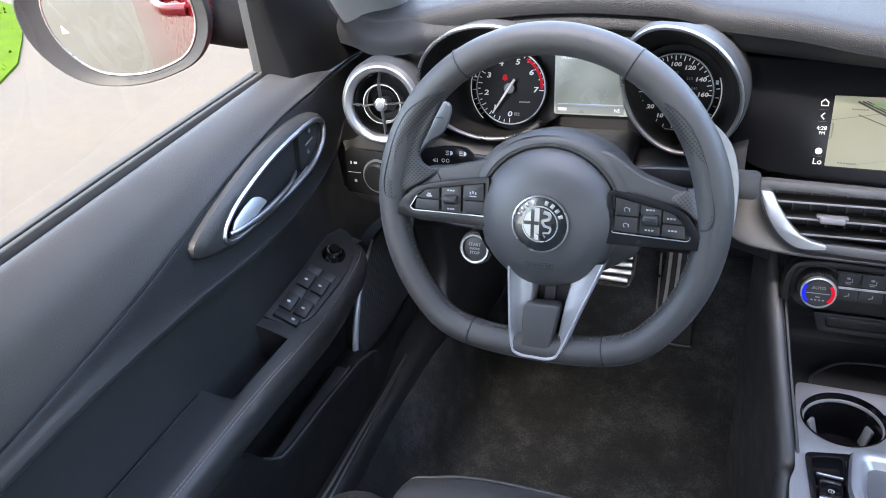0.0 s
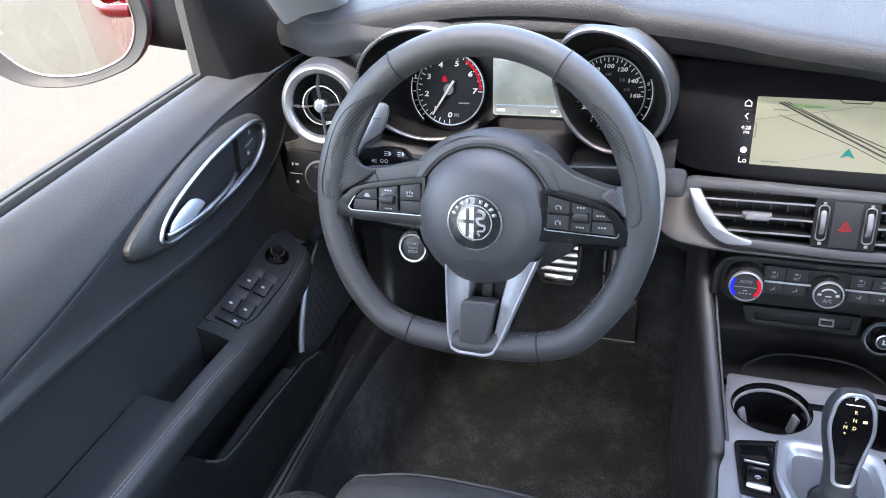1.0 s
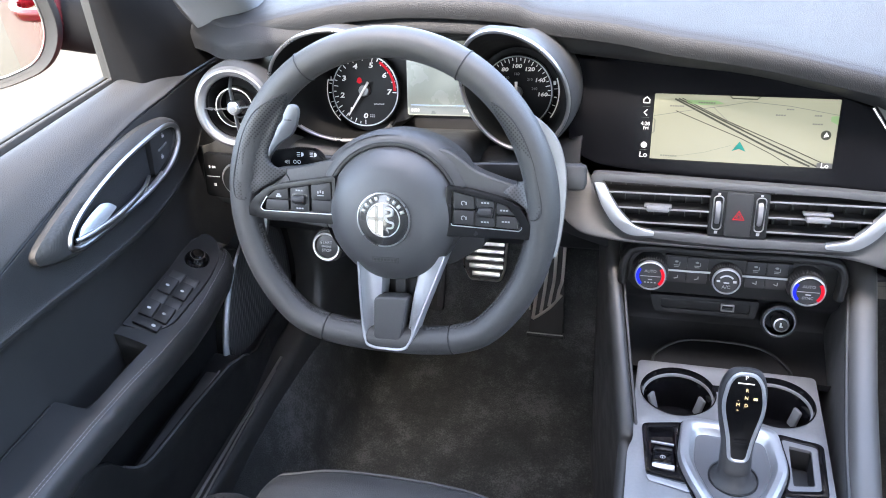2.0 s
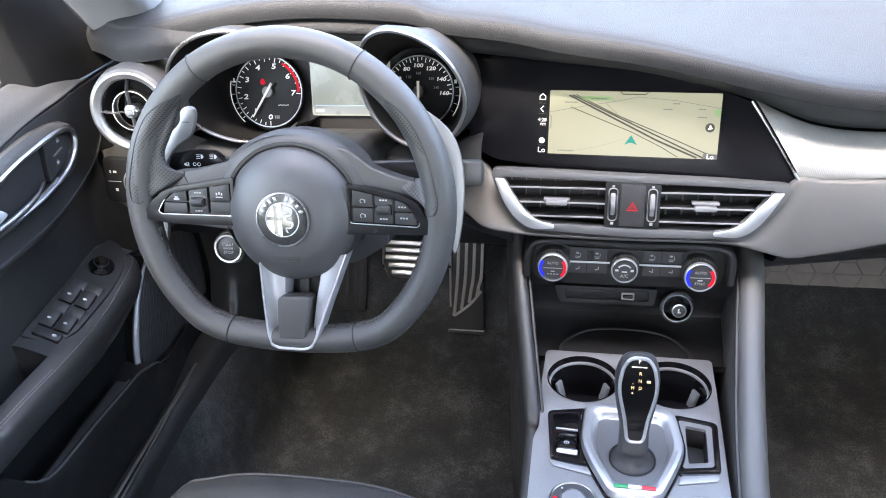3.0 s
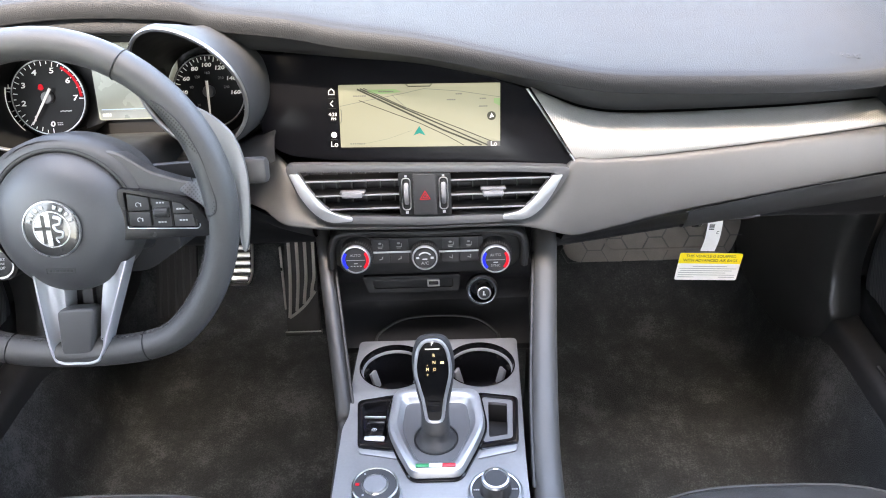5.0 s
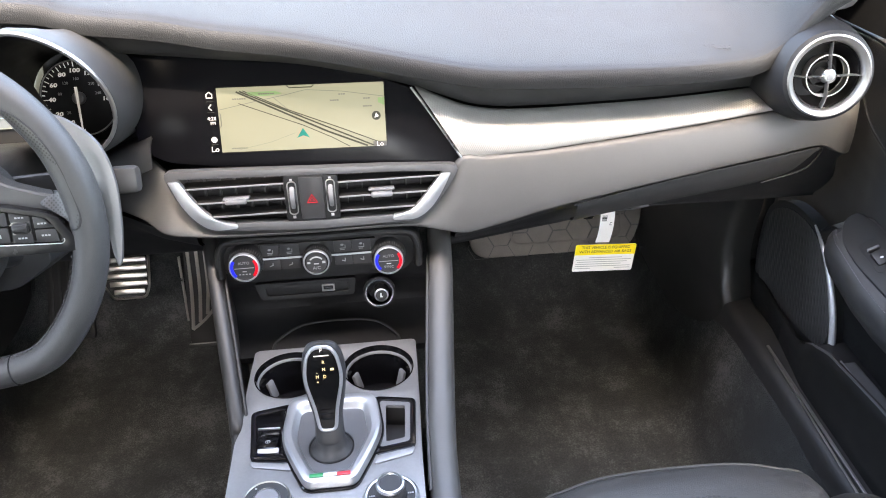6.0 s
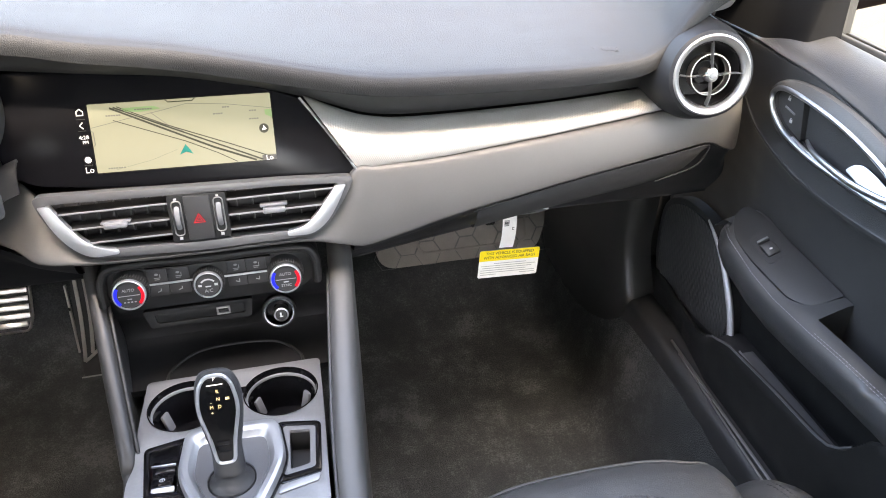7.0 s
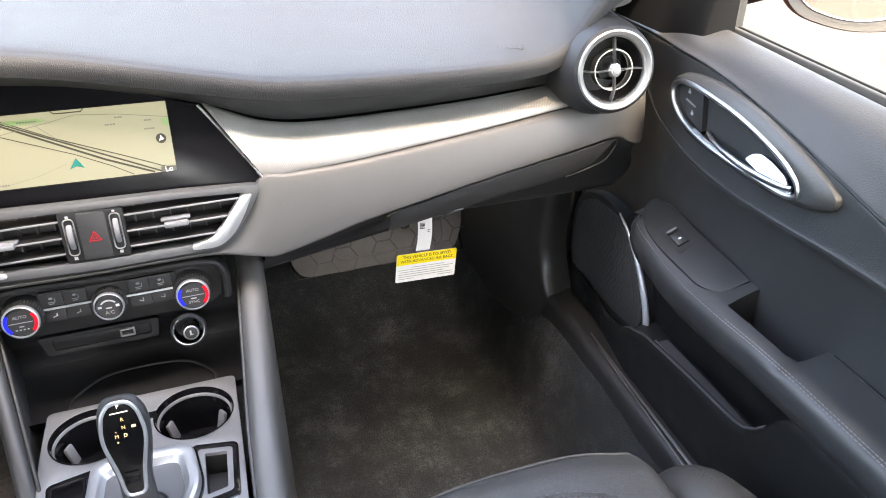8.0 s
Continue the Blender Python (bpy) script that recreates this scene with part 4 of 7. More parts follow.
    part("mat_edge", tube([q(0.716, y, 0.329) for y in (-0.30, -0.25, -0.2, -0.15, -0.10)], 0.0015, n=6), GREYPLASTIC, door)
    part("pocket_mat", mat_, GREYBOOT, door, "ribbed rubber liner in the pocket")
    # sail panel, window frame, glass
    sail = [[(0.797, -0.016, 0.738), (0.775, -0.018, 0.738), (0.757, -0.013, 0.738), (0.750, -0.002, 0.738), (0.745, 0.042, 0.738), (0.738, 0.085, 0.738), (0.728, 0.16, 0.738)],
            [(0.797, -0.013, 0.775), (0.779, -0.014, 0.775), (0.764, -0.009, 0.775), (0.758, 0.001, 0.775), (0.753, 0.042, 0.775), (0.748, 0.085, 0.775), (0.740, 0.16, 0.775)],
            [(0.797, -0.008, 0.84), (0.785, -0.009, 0.84), (0.776, -0.005, 0.84), (0.771, 0.005, 0.84), (0.767, 0.042, 0.84), (0.764, 0.085, 0.84), (0.761, 0.16, 0.84)],
            [(0.790, 0.0, 1.0), (0.786, 0.0, 1.0), (0.782, 0.004, 1.0), (0.780, 0.012, 1.0), (0.778, 0.042, 1.0), (0.778, 0.085, 1.0), (0.778, 0.16, 1.0)]]
    part("sail_panel", surface([[q(*p) for p in r_] for r_ in sail], 5, 5), PILLAR, door, "dark triangular sail panel")
    wf = part("window_frame", merged(sweep([q(0.812, 0.006, 0.745), q(0.806, 0.008, 0.86), q(0.785, 0.010, 1.0)], rounded([(-0.010, -0.008), (0.010, -0.008), (0.010, 0.008), (-0.010, 0.008)], 0.003), up=(1, 0, 0)),
                              sweep(spline([q(0.80, 0.0, 1.0), q(0.76, -0.10, 1.06), q(0.69, -0.35, 1.165), q(0.665, -0.6, 1.19), q(0.66, -0.9, 1.18)], 5), rounded([(-0.012, -0.014), (0.012, -0.014), (0.012, 0.014), (-0.012, 0.014)], 0.004))), RUBBER, door, "black window frame")
    part("belt_seal", sweep([q(0.799, -0.95, 0.766), q(0.799, -0.3, 0.764), q(0.802, 0.08, 0.757)], rounded([(-0.005, -0.010), (0.005, -0.010), (0.0032, 0.004), (-0.0032, 0.004)], 0.002)), RUBBER, door, "black rubber belt seal")
    part("belt_trim", sweep([q(0.8165, -0.95, 0.764), q(0.8165, -0.3, 0.762), q(0.8165, 0.02, 0.757)], rounded([(-0.0045, -0.010), (0.0045, -0.010), (0.004, 0.003), (-0.004, 0.004)], 0.0015)), BELT, door, "dull grey outer belt trim")
    pane = loft([[q(0.812, 0.0, 0.74), q(0.795, 0.0, 0.90), q(0.772, -0.01, 1.02), q(0.755, -0.06, 1.06)], [q(0.812, -0.4, 0.74), q(0.78, -0.4, 0.90), q(0.73, -0.4, 1.05), q(0.68, -0.4, 1.16)],
                 [q(0.812, -0.88, 0.74), q(0.78, -0.88, 0.90), q(0.73, -0.88, 1.05), q(0.665, -0.88, 1.18)]])
    glass = part("window_glass", pane, GLASSM, door, "clear side window, closed")
    glass.visible_shadow = False
    return door


WEAVE2 = woven("grey_ribbed_handle_trim", (0.040, 0.0395, 0.0385), 0.46, 0.1, 0.0012, 0.00022)
CHROMEB = material("satin_bright_chrome", (0.52, 0.53, 0.545), 0.32, 1.0, vary=0.04, rough_vary=0.04)
GRILLE = woven("ribbed_speaker_grille", (0.045, 0.045, 0.046), 0.42, 0.0, 0.0036, 0.0025)
car_door(-1, True)
car_door(1, False)


def side_mirror(s):
    mir = thing("side_mirror", "dark red and grey door mirror outside the window", "side mirror", Matrix.Translation((s * 1.082, 0.065, 0.805)) @ pose(0, 0, 0, 0, 0, -s * 24.3) @ pose(0, 0, 0, 89, 0, 0), group="door mirrors")
    out = [(s * a, b) for a, b in rounded([(-0.125, 0.065), (-0.13, -0.02), (-0.095, -0.072), (0.0, -0.098), (0.10, -0.082), (0.155, -0.01), (0.15, 0.075), (0.06, 0.105), (-0.07, 0.10)], 0.05, 5)]
    o3 = [Vector((a, b, 0)) for a, b in out]
    part("housing", loft([[p * 0.35 + Vector((0, 0, -0.13)) for p in o3], [p * 0.80 + Vector((0, 0, -0.095)) for p in o3], [p * 1.0 + Vector((0, 0, -0.03)) for p in o3], [p * 1.02 + Vector((0, 0, 0.0)) for p in o3]], wrap=True, caps=True), PAINT, mir, "red painted shell")
    gl = [Vector((p.x * 0.79 - s * 0.004, p.y * 0.87 + 0.002, 0)) for p in o3]
    part("rim", loft([[p * 1.02 for p in o3], [p * 1.01 + Vector((0, 0, 0.010)) for p in o3], [p * 0.985 + Vector((0, 0, 0.014)) for p in o3], [p * 0.955 + Vector((0, 0, 0.012)) for p in o3],
                      [p.lerp(r, 0.55) + Vector((0, 0, 0.006)) for p, r in zip(o3, gl)], [p + Vector((0, 0, 0.003)) for p in gl]], wrap=True), MIRRORRIM, mir, "grey-black rim")
    part("mirror_edge", sweep([p + Vector((0, 0, 0.0042)) for p in gl], oval(0, 0, 0.0014, 0.0014, 8), closed=True), SATIN, mir)
    pane = part("mirror_glass", prism([(p.x, p.y) for p in gl], 0.001, 0.0036), MIRRORM, mir, "silvered mirror glass")
    part("warning_mark", prism([(s * 0.099, -0.002), (s * 0.089, -0.002), (s * 0.097, 0.010)], 0.0038, 0.0042), WHITEPRINT, pane, "small white triangle on the glass")
    part("foot", sweep([(s * -0.24, -0.045, -0.05), (s * -0.16, -0.035, -0.05), (s * -0.08, -0.01, -0.05)], oval(0, 0, 0.045, 0.042, 16), up=(0, 1, 0)), MIRRORFOOT, mir, "black mirror foot")
    return mir


side_mirror(-1)
side_mirror(1)


# ---- steering wheel ----
WHEEL = facing(-0.379, -0.146, 0.673, 20)
wheel = thing("steering_wheel", "black leather flat-bottomed steering wheel with a silver lower spoke", "steering wheel", WHEEL)
RX, RT = 0.175, 0.0165


def rim_point(a):
    """Centre line of the rim at an angle in degrees: round, with a flattened foot."""
    x, y = 0.1735 * math.cos(radians(a)) - 0.0035, 0.1765 * math.sin(radians(a))
    if y < -0.128:
        y = -0.128 - 0.034 * (1 - math.exp(-(-0.128 - y) / 0.034)) * 1.02
    return Vector((x, y, 0))


def rim_size(a):
    d = abs((a - 90 + 180) % 360 - 180)
    return 1.0 + 0.10 * math.exp(-((d - 75) / 22) ** 2)


prof = [(RT * math.cos(k * math.tau / 16), 1.06 * RT * math.sin(k * math.tau / 16)) for k in range(16)]
SEAMS = (60, 122, 244, 296)
full = [k * 2.0 for k in range(180)]
rim = sweep([rim_point(a) for a in full], prof, closed=True, up=(0, 0, 1), sizes=[rim_size(a) for a in full])
rim_ob = part("rim", rim, LEATHER, wheel, "black smooth leather rim")
for a in SEAMS:
    p, d = rim_point(a), (rim_point(a + 1) - rim_point(a - 1)).normalized()
    side = d.cross(Vector((0, 0, 1)))
    k = rim_size(a)
    ring_ = [p + side * (RT * k * math.cos(t)) * 1.008 + Vector((0, 0, 1.06 * RT * k * math.sin(t))) * 1.008 for t in [j * math.tau / 24 for j in range(24)]]
    part("rim_seam", sweep(ring_, oval(0, 0, 0.0009, 0.0007, 6), closed=True, up=d), DARK, rim_ob)
for a0, a1 in ((190, 244), (296, 350), (246, 262), (280, 294)):
    for off in (-0.0022, 0.0022):
        line = [rim_point(a) * (1 - (RT * 1.0 * rim_size(a)) / rim_point(a).length) + Vector((0, 0, 0.004 + off)) for a in [a0 + (a1 - a0) * j / 40 for j in range(41)]]
        part("rim_stitching", stitches(line, 0.0034, 0.0020, 0.0008, (0, 0, 1)), THREADDARK, rim_ob)
# hub: domed airbag cover flaring to its foot, with a hood band above it
cov = lathe([(0, 0.030), (0.030, 0.0298), (0.048, 0.0275), (0.058, 0.0228), (0.0665, 0.0150), (0.0715, 0.0095), (0.0740, 0.0058), (0.0747, 0.0025), (0.0747, -0.03)], 56)
HUB = pose(0.004, -0.007, 0)
hub = part("airbag_cover", cov, HUBSKIN, wheel, "round black airbag cover", HUB)
secs = []
for a in range(-4, 185, 6):
    c_, s_ = math.cos(radians(a)), math.sin(radians(a))
    w = 0.0145 + 0.004 * math.exp(-((min(a, 180 - a) - 38) / 22) ** 2)
    secs.append([Vector((r_ * c_, r_ * s_, z_)) for r_, z_ in ((0.0751, -0.030), (0.0751, 0.0015), (0.0758, 0.0040), (0.0785, 0.0050), (0.0765 + w * 0.55, 0.0020), (0.0765 + w, -0.007), (0.0765 + w * 1.1, -0.022), (0.0765 + w, -0.050))])
hood_ob = part("hub_hood", loft(secs), LEATHER, wheel, "black hood over the hub", HUB, 60)
part("hood_seam", tube([Vector((0.0795 * math.cos(radians(a)), 0.0795 * math.sin(radians(a)), 0.0050)) for a in range(0, 181, 5)], 0.0006, n=6), DARK, hood_ob)
part("hub_back", lathe([(0.080, 0.0), (0.078, -0.02), (0.06, -0.045), (0.05, -0.06), (0, -0.06)], 40), DARK, wheel)


def rim_front(p):
    """Height of the rim's front face over the wheel's plane, falling to the thumb recess inside it."""
    d = abs(math.hypot(p.x + 0.0035, p.y) - RX) / (RT * 1.08)
    return max(0.0185 * math.sqrt(max(0.0, 1 - d * d)), 0.0065)


# spokes carrying the buttons
for s in (-1, 1):
    if s < 0:
        top = [(-0.035, 0.060), (-0.066, 0.050), (-0.095, 0.043), (-0.117, 0.038), (-0.138, 0.037), (-0.156, 0.030), (-0.172, 0.010), (-0.170, -0.020), (-0.10, -0.027), (-0.060, -0.030)]
        g_out = [(-0.111, 0.1225), (-0.129, 0.1145), (-0.149, 0.102), (-0.161, 0.086), (-0.169, 0.068), (-0.175, 0.048), (-0.180, 0.028), (-0.181, 0.015), (-0.178, 0.005), (-0.169, 0.002)]
        g_in = [(-0.1125, 0.1190), (-0.1215, 0.100), (-0.133, 0.076), (-0.1415, 0.059), (-0.1420, 0.047), (-0.135, 0.0395), (-0.122, 0.034), (-0.136, 0.023), (-0.154, 0.013), (-0.166, 0.004)]
    else:
        top = [(0.035, 0.070), (0.066, 0.066), (0.082, 0.055), (0.096, 0.045), (0.113, 0.039), (0.132, 0.033), (0.152, 0.030), (0.168, 0.012), (0.166, -0.020), (0.10, -0.028), (0.060, -0.030)]
        g_out = [(0.116, 0.1175), (0.127, 0.111), (0.140, 0.098), (0.151, 0.080), (0.160, 0.059), (0.166, 0.036), (0.170, 0.015), (0.169, 0.004), (0.164, -0.001), (0.159, -0.002)]
        g_in = [(0.1155, 0.1140), (0.122, 0.098), (0.132, 0.080), (0.143, 0.062), (0.152, 0.048), (0.152, 0.039), (0.140, 0.033), (0.128, 0.024), (0.144, 0.016), (0.155, 0.006)]
    part("spoke", prism(rounded(top, 0.012), -0.022, -0.0012, 0.006, seg=3), LEATHER, wheel, "black leather spoke")
    oc, ic = spline([(a, b, 0) for a, b in g_out], 5), spline([(a, b, 0) for a, b in g_in], 5)
    tip = ic[30]
    secs = []
    for o_, i_ in zip(oc, ic):
        row = [o_ + Vector((0, 0, rim_front(o_) - 0.0015))]
        for t in (0.03, 0.08, 0.2, 0.35, 0.5, 0.65, 0.8, 0.92):
            p = o_.lerp(i_, t)
            flat = math.exp(-((p - tip).length / 0.017) ** 2)
            row.append(p + Vector((0, 0, max(rim_front(p) + 0.0008, 0.0105 - 0.004 * max(0.0, t - 0.6)) * (1 - flat) - 0.0002 * flat)))
        row += [i_ + Vector((0, 0, 0.005 - 0.0072 * math.exp(-((i_ - tip).length / 0.017) ** 2))), i_.lerp(o_, 0.12) + Vector((0, 0, -0.002)), i_.lerp(o_, 0.75) + Vector((0, 0, -0.014))]
        secs.append(row)
    gp_ob = part("thumb_grip", loft(secs), PERF, wheel, "perforated black leather thumb grip", sharp=70)
    part("grip_seam", tube([o_ + Vector((0, 0, rim_front(o_))) for o_ in oc], 0.0009, n=6), DARK, gp_ob)
    part("spoke_seam", tube([tip + Vector((0.001 * s, 0.004, -0.0012)), tip + Vector((0.002 * s, -0.002, -0.0008)), tip + Vector((-0.002 * s, -0.010, -0.0008))], 0.0006, n=6), DARK, gp_ob)

    # button pod: thick black frame round a sunken field of keys
    if s < 0:
        podp = [(-0.058, 0.0340), (-0.126, 0.0225), (-0.143, 0.0170), (-0.159, 0.0048), (-0.1685, -0.009), (-0.1672, -0.0155), (-0.136, -0.0200), (-0.060, -0.0200)]
        inn = [(-0.062, 0.0280), (-0.134, 0.0146), (-0.1435, 0.0060), (-0.1510, -0.0058), (-0.1475, -0.0090), (-0.062, -0.0090)]
        cols_ = ((-0.0635, -0.0885, 0.0065), (-0.0900, -0.1140, None), (-0.1155, -0.1460, 0.0045))
        top_line, low_line = (lambda x: 0.0270 + 0.175 * (x + 0.0645)), (lambda x: -0.0082)
        rol = (-0.1020, 0.0055)
    else:
        podp = [(0.068, 0.0300), (0.101, 0.0245), (0.135, 0.0168), (0.1470, 0.0105), (0.1650, -0.0170), (0.1585, -0.0228), (0.068, -0.0250)]
        inn = [(0.0740, 0.0258), (0.1280, 0.0138), (0.1365, 0.0108), (0.1505, -0.0112), (0.1475, -0.0146), (0.0740, -0.0125)]
        cols_ = ((0.0755, 0.0992, 0.0050), (0.1007, 0.1207, None), (0.1222, 0.1455, 0.0012))
        top_line, low_line = (lambda x: 0.0240 - 0.215 * (x - 0.0793)), (lambda x: -0.0115 - 0.03 * (x - 0.08))
        rol = (0.1107, 0.0030)
    pod = part("button_pod", prism(rounded(podp, 0.0035), -0.002, 0.0185, 0.0022, holes=[rounded(inn, 0.002)], seg=3), PODGLOSS, wheel, "satin black frame of the wheel buttons", pose(0, 0, -0.0045))
    part("pod_floor", prism(rounded([(a * 1.004, b * 1.02) for a, b in inn], 0.002), 0.004, 0.0125), INKB, pod)
    part("pod_trim", tube([Vector((a, b, 0.0182)) for a, b in rounded(inn, 0.002) if b < -0.004 or abs(a) > 0.140], 0.0006, n=6), CHROMEB, pod, "fine bright line along the pod")

    def key(x0, x1, z0, z1):
        """A key between two columns; its height runs with the slanting edges, and the outermost ones are cut to the frame."""
        e = 0.0006
        x0, x1 = (x0 + e * s, x1 - e * s)
        corner = [(x0, z0(x0) + e), (x1, z0(x1) + e), (x1, z1(x1) - e), (x0, z1(x0) - e)]
        if abs(x1) > 0.14:
            if z1 is top_line:
                corner[2:3] = [(x1 - 0.006 * s, z0(x1) + 0.004), (x1 - 0.013 * s, z1(x1 - 0.013 * s) - e)]
            else:
                corner[2] = (x1 - 0.002 * s, z1(x1) - e)
        return part("key", prism(rounded(corner, 0.0012, 3), 0.012, 0.0172, 0.0009), KEYM, pod)
    for x0, x1, cut in cols_:
        if cut is None:
            key(x0, x1, low_line, top_line)
        else:
            key(x0, x1, lambda x, c=cut: c, top_line)
            key(x0, x1, low_line, lambda x, c=cut: c)
    marks = [(sum(cols_[1][:2]) / 2, rol[1] + 0.0105, "r"), (sum(cols_[1][:2]) / 2, rol[1] - 0.0100, "r")]
    if s < 0:
        marks += [(-0.0765, 0.0150, "p"), (-0.1280, 0.0095, "c")]
    else:
        marks += [(0.0870, 0.0120, "h"), (0.0870, -0.0040, "h"), (0.1310, 0.0065, "r"), (0.1330, -0.0055, "r")]
    part("roller_well", prism(rounded([(rol[0] - 0.0088, rol[1] - 0.0062), (rol[0] + 0.0088, rol[1] - 0.0062), (rol[0] + 0.0088, rol[1] + 0.0062), (rol[0] - 0.0088, rol[1] + 0.0062)], 0.002), 0.016, 0.0175), INKB, pod)
    part("roller", moved(merged(lathe([(0, 0.0070), (0.0050, 0.0070), (0.0056, 0.0055), (0.0056, -0.0055), (0.0050, -0.0070), (0, -0.0070)], 20), *[moved(box(0.0006, 0.0009, 0.009), pose(0.0056 * math.cos(radians(t)), 0.0056 * math.sin(radians(t)), 0, 0, 0, t)) for t in range(0, 360, 24)]), pose(rol[0], rol[1], 0.0172, 0, 90, 0)), KEYM, pod, "ribbed black roller")
    for mx_, my_, kind_ in marks:
        if kind_ == "r":
            part("mark", merged(*[box(0.0022, 0.0016, 0.0003, at=(mx_ - 0.0034 + 0.0031 * j, my_, 0.0173)) for j in range(3)]), GREYPRINT, pod)
        elif kind_ == "c":
            part("mark", merged(box(0.0066, 0.0020, 0.0003, at=(mx_, my_ - 0.0014, 0.0173)), box(0.0040, 0.0018, 0.0003, at=(mx_, my_ + 0.0008, 0.0173))), GREYPRINT, pod)
        elif kind_ == "p":
            part("mark", merged(*[box(0.0016, 0.0028, 0.0003, at=(mx_ - 0.003 + 0.003 * j, my_ + 0.001 * (j % 2), 0.0173)) for j in range(3)], box(0.008, 0.0010, 0.0003, at=(mx_, my_ - 0.0035, 0.0173))), GREYPRINT, pod)
        else:
            part("mark", moved(merged(lathe([(0.0018, 0.0), (0.0026, 0.0)], 12, 20, 250), box(0.0012, 0.0034, 0.0003, at=(0.003, 0, 0))), pose(mx_, my_, 0.0174)), GREYPRINT, pod)
    # shift paddle behind the rim
    if s < 0:
        pad = [(-0.144, 0.101), (-0.136, 0.106), (-0.128, 0.104), (-0.126, 0.096), (-0.130, 0.081), (-0.137, 0.070), (-0.152, 0.060), (-0.162, 0.049), (-0.168, 0.036), (-0.171, 0.0), (-0.176, -0.050), (-0.184, -0.055), (-0.190, -0.020), (-0.189, 0.015), (-0.185, 0.040), (-0.176, 0.060), (-0.163, 0.073), (-0.151, 0.083), (-0.146, 0.090)]
    else:
        pad = [(0.120, 0.104), (0.136, 0.107), (0.154, 0.098), (0.172, 0.082), (0.1815, 0.065), (0.1875, 0.040), (0.1885, 0.013), (0.186, -0.023), (0.181, -0.052), (0.175, -0.052), (0.171, 0.0), (0.168, 0.036), (0.162, 0.049), (0.150, 0.062), (0.136, 0.076), (0.122, 0.092)]
    pd = closed_spline([(a, b, 0) for a, b in pad], 4)
    part("shift_paddle", prism([(p.x, p.y) for p in pd], -0.047, -0.041, 0.0022), SATINP, wheel, "satin aluminium shift paddle")
    part("paddle_mark", merged(box(0.009, 0.0010, 0.0005, at=(s * 0.139, 0.088, -0.0408)), *([box(0.0010, 0.007, 0.0005, at=(s * 0.139, 0.088, -0.0408))] if s > 0 else [])), INK, wheel)
# lower spoke: silver U with a black insert
U_OUT = [(-0.0345, -0.0600), (-0.0325, -0.111), (-0.0290, -0.152), (-0.0205, -0.1625), (-0.002, -0.1638), (0.0165, -0.1630), (0.0290, -0.1530), (0.0425, -0.117), (0.0700, -0.046)]
U_MID = [(-0.0305, -0.0600), (-0.0285, -0.111), (-0.0250, -0.150), (-0.0175, -0.1585), (-0.002, -0.1595), (0.0145, -0.1590), (0.0248, -0.1505), (0.0385, -0.117), (0.0665, -0.047)]
U_INN = [(-0.0070, -0.0600), (-0.0085, -0.100), (-0.0185, -0.140), (-0.0165, -0.1520), (-0.002, -0.1535), (0.0130, -0.1525), (0.0205, -0.1440), (0.0275, -0.102), (0.0370, -0.058)]
uo, um, ui = (spline([(a, b, 0) for a, b in row], 6) for row in (U_OUT, U_MID, U_INN))
up_ = Vector((0, 0, 1))
usp = part("lower_spoke", loft([[o - up_ * 0.004, o + up_ * 0.0125, o.lerp(m, 0.15) + up_ * 0.0165, o.lerp(m, 0.45) + up_ * 0.0178, o.lerp(m, 0.85) + up_ * 0.0175, m + up_ * 0.0160, m.lerp(i, 0.10) + up_ * 0.0130,
                                 m.lerp(i, 0.40) + up_ * 0.0080, m.lerp(i, 0.70) + up_ * 0.0058, m.lerp(i, 0.92) + up_ * 0.0056, i + up_ * 0.0030, i - up_ * 0.018]
                                for o, m, i in zip(uo, um, ui)]), SPOKEMETAL, wheel, "satin silver U-shaped lower spoke with a hollow inner flank", sharp=50)
part("spoke_backing", prism(rounded([(-0.026, -0.050), (-0.018, -0.150), (0.014, -0.150), (0.052, -0.050)], 0.004), -0.030, -0.018, 0.002), DARK, usp, "dark gap between the arms")
part("spoke_web", prism(rounded([(0.003, -0.060), (0.016, -0.060), (0.013, -0.105), (0.001, -0.105)], 0.003), -0.018, -0.010, 0.002), HARD, usp, "black web in the gap")
part("spoke_insert", prism(rounded([(-0.0150, -0.1000), (0.0255, -0.0985), (0.0155, -0.1505), (-0.0170, -0.1515)], [0.007, 0.007, 0.006, 0.006]), -0.002, 0.0170, 0.005, seg=3), HUBSKIN, usp, "black rubbery insert")
# emblem, drawn as plain shapes
emb = part("emblem", lathe([(0, 0.0325), (0.026, 0.0325), (0.0285, 0.0322), (0.0295, 0.030)], 48), INKB, wheel, "round black and silver badge", HUB)
part("badge_ring", lathe([(0.0282, 0.0322), (0.0286, 0.0334), (0.0297, 0.0332), (0.0300, 0.0310)], 48), SATIN, emb)
part("badge_inner_ring", lathe([(0.0178, 0.0326), (0.0181, 0.0331), (0.0188, 0.0331), (0.0191, 0.0326)], 44), SATIN, emb)
for k in range(9):
    a = 158 - k * 16.8
    if k == 4:
        continue
    part("badge_mark", moved(box(0.0036, 0.0048, 0.0006, 0.0002), pose(0.0233 * math.cos(radians(a)), 0.0233 * math.sin(radians(a)), 0.0329, 0, 0, a - 90)), SATIN, emb)
part("badge_field", prism([(p[0], p[1]) for p in oval(0, 0, 0.0172, 0.0172, 24, 92, 268)], 0.0325, 0.0329), SATIN, emb)
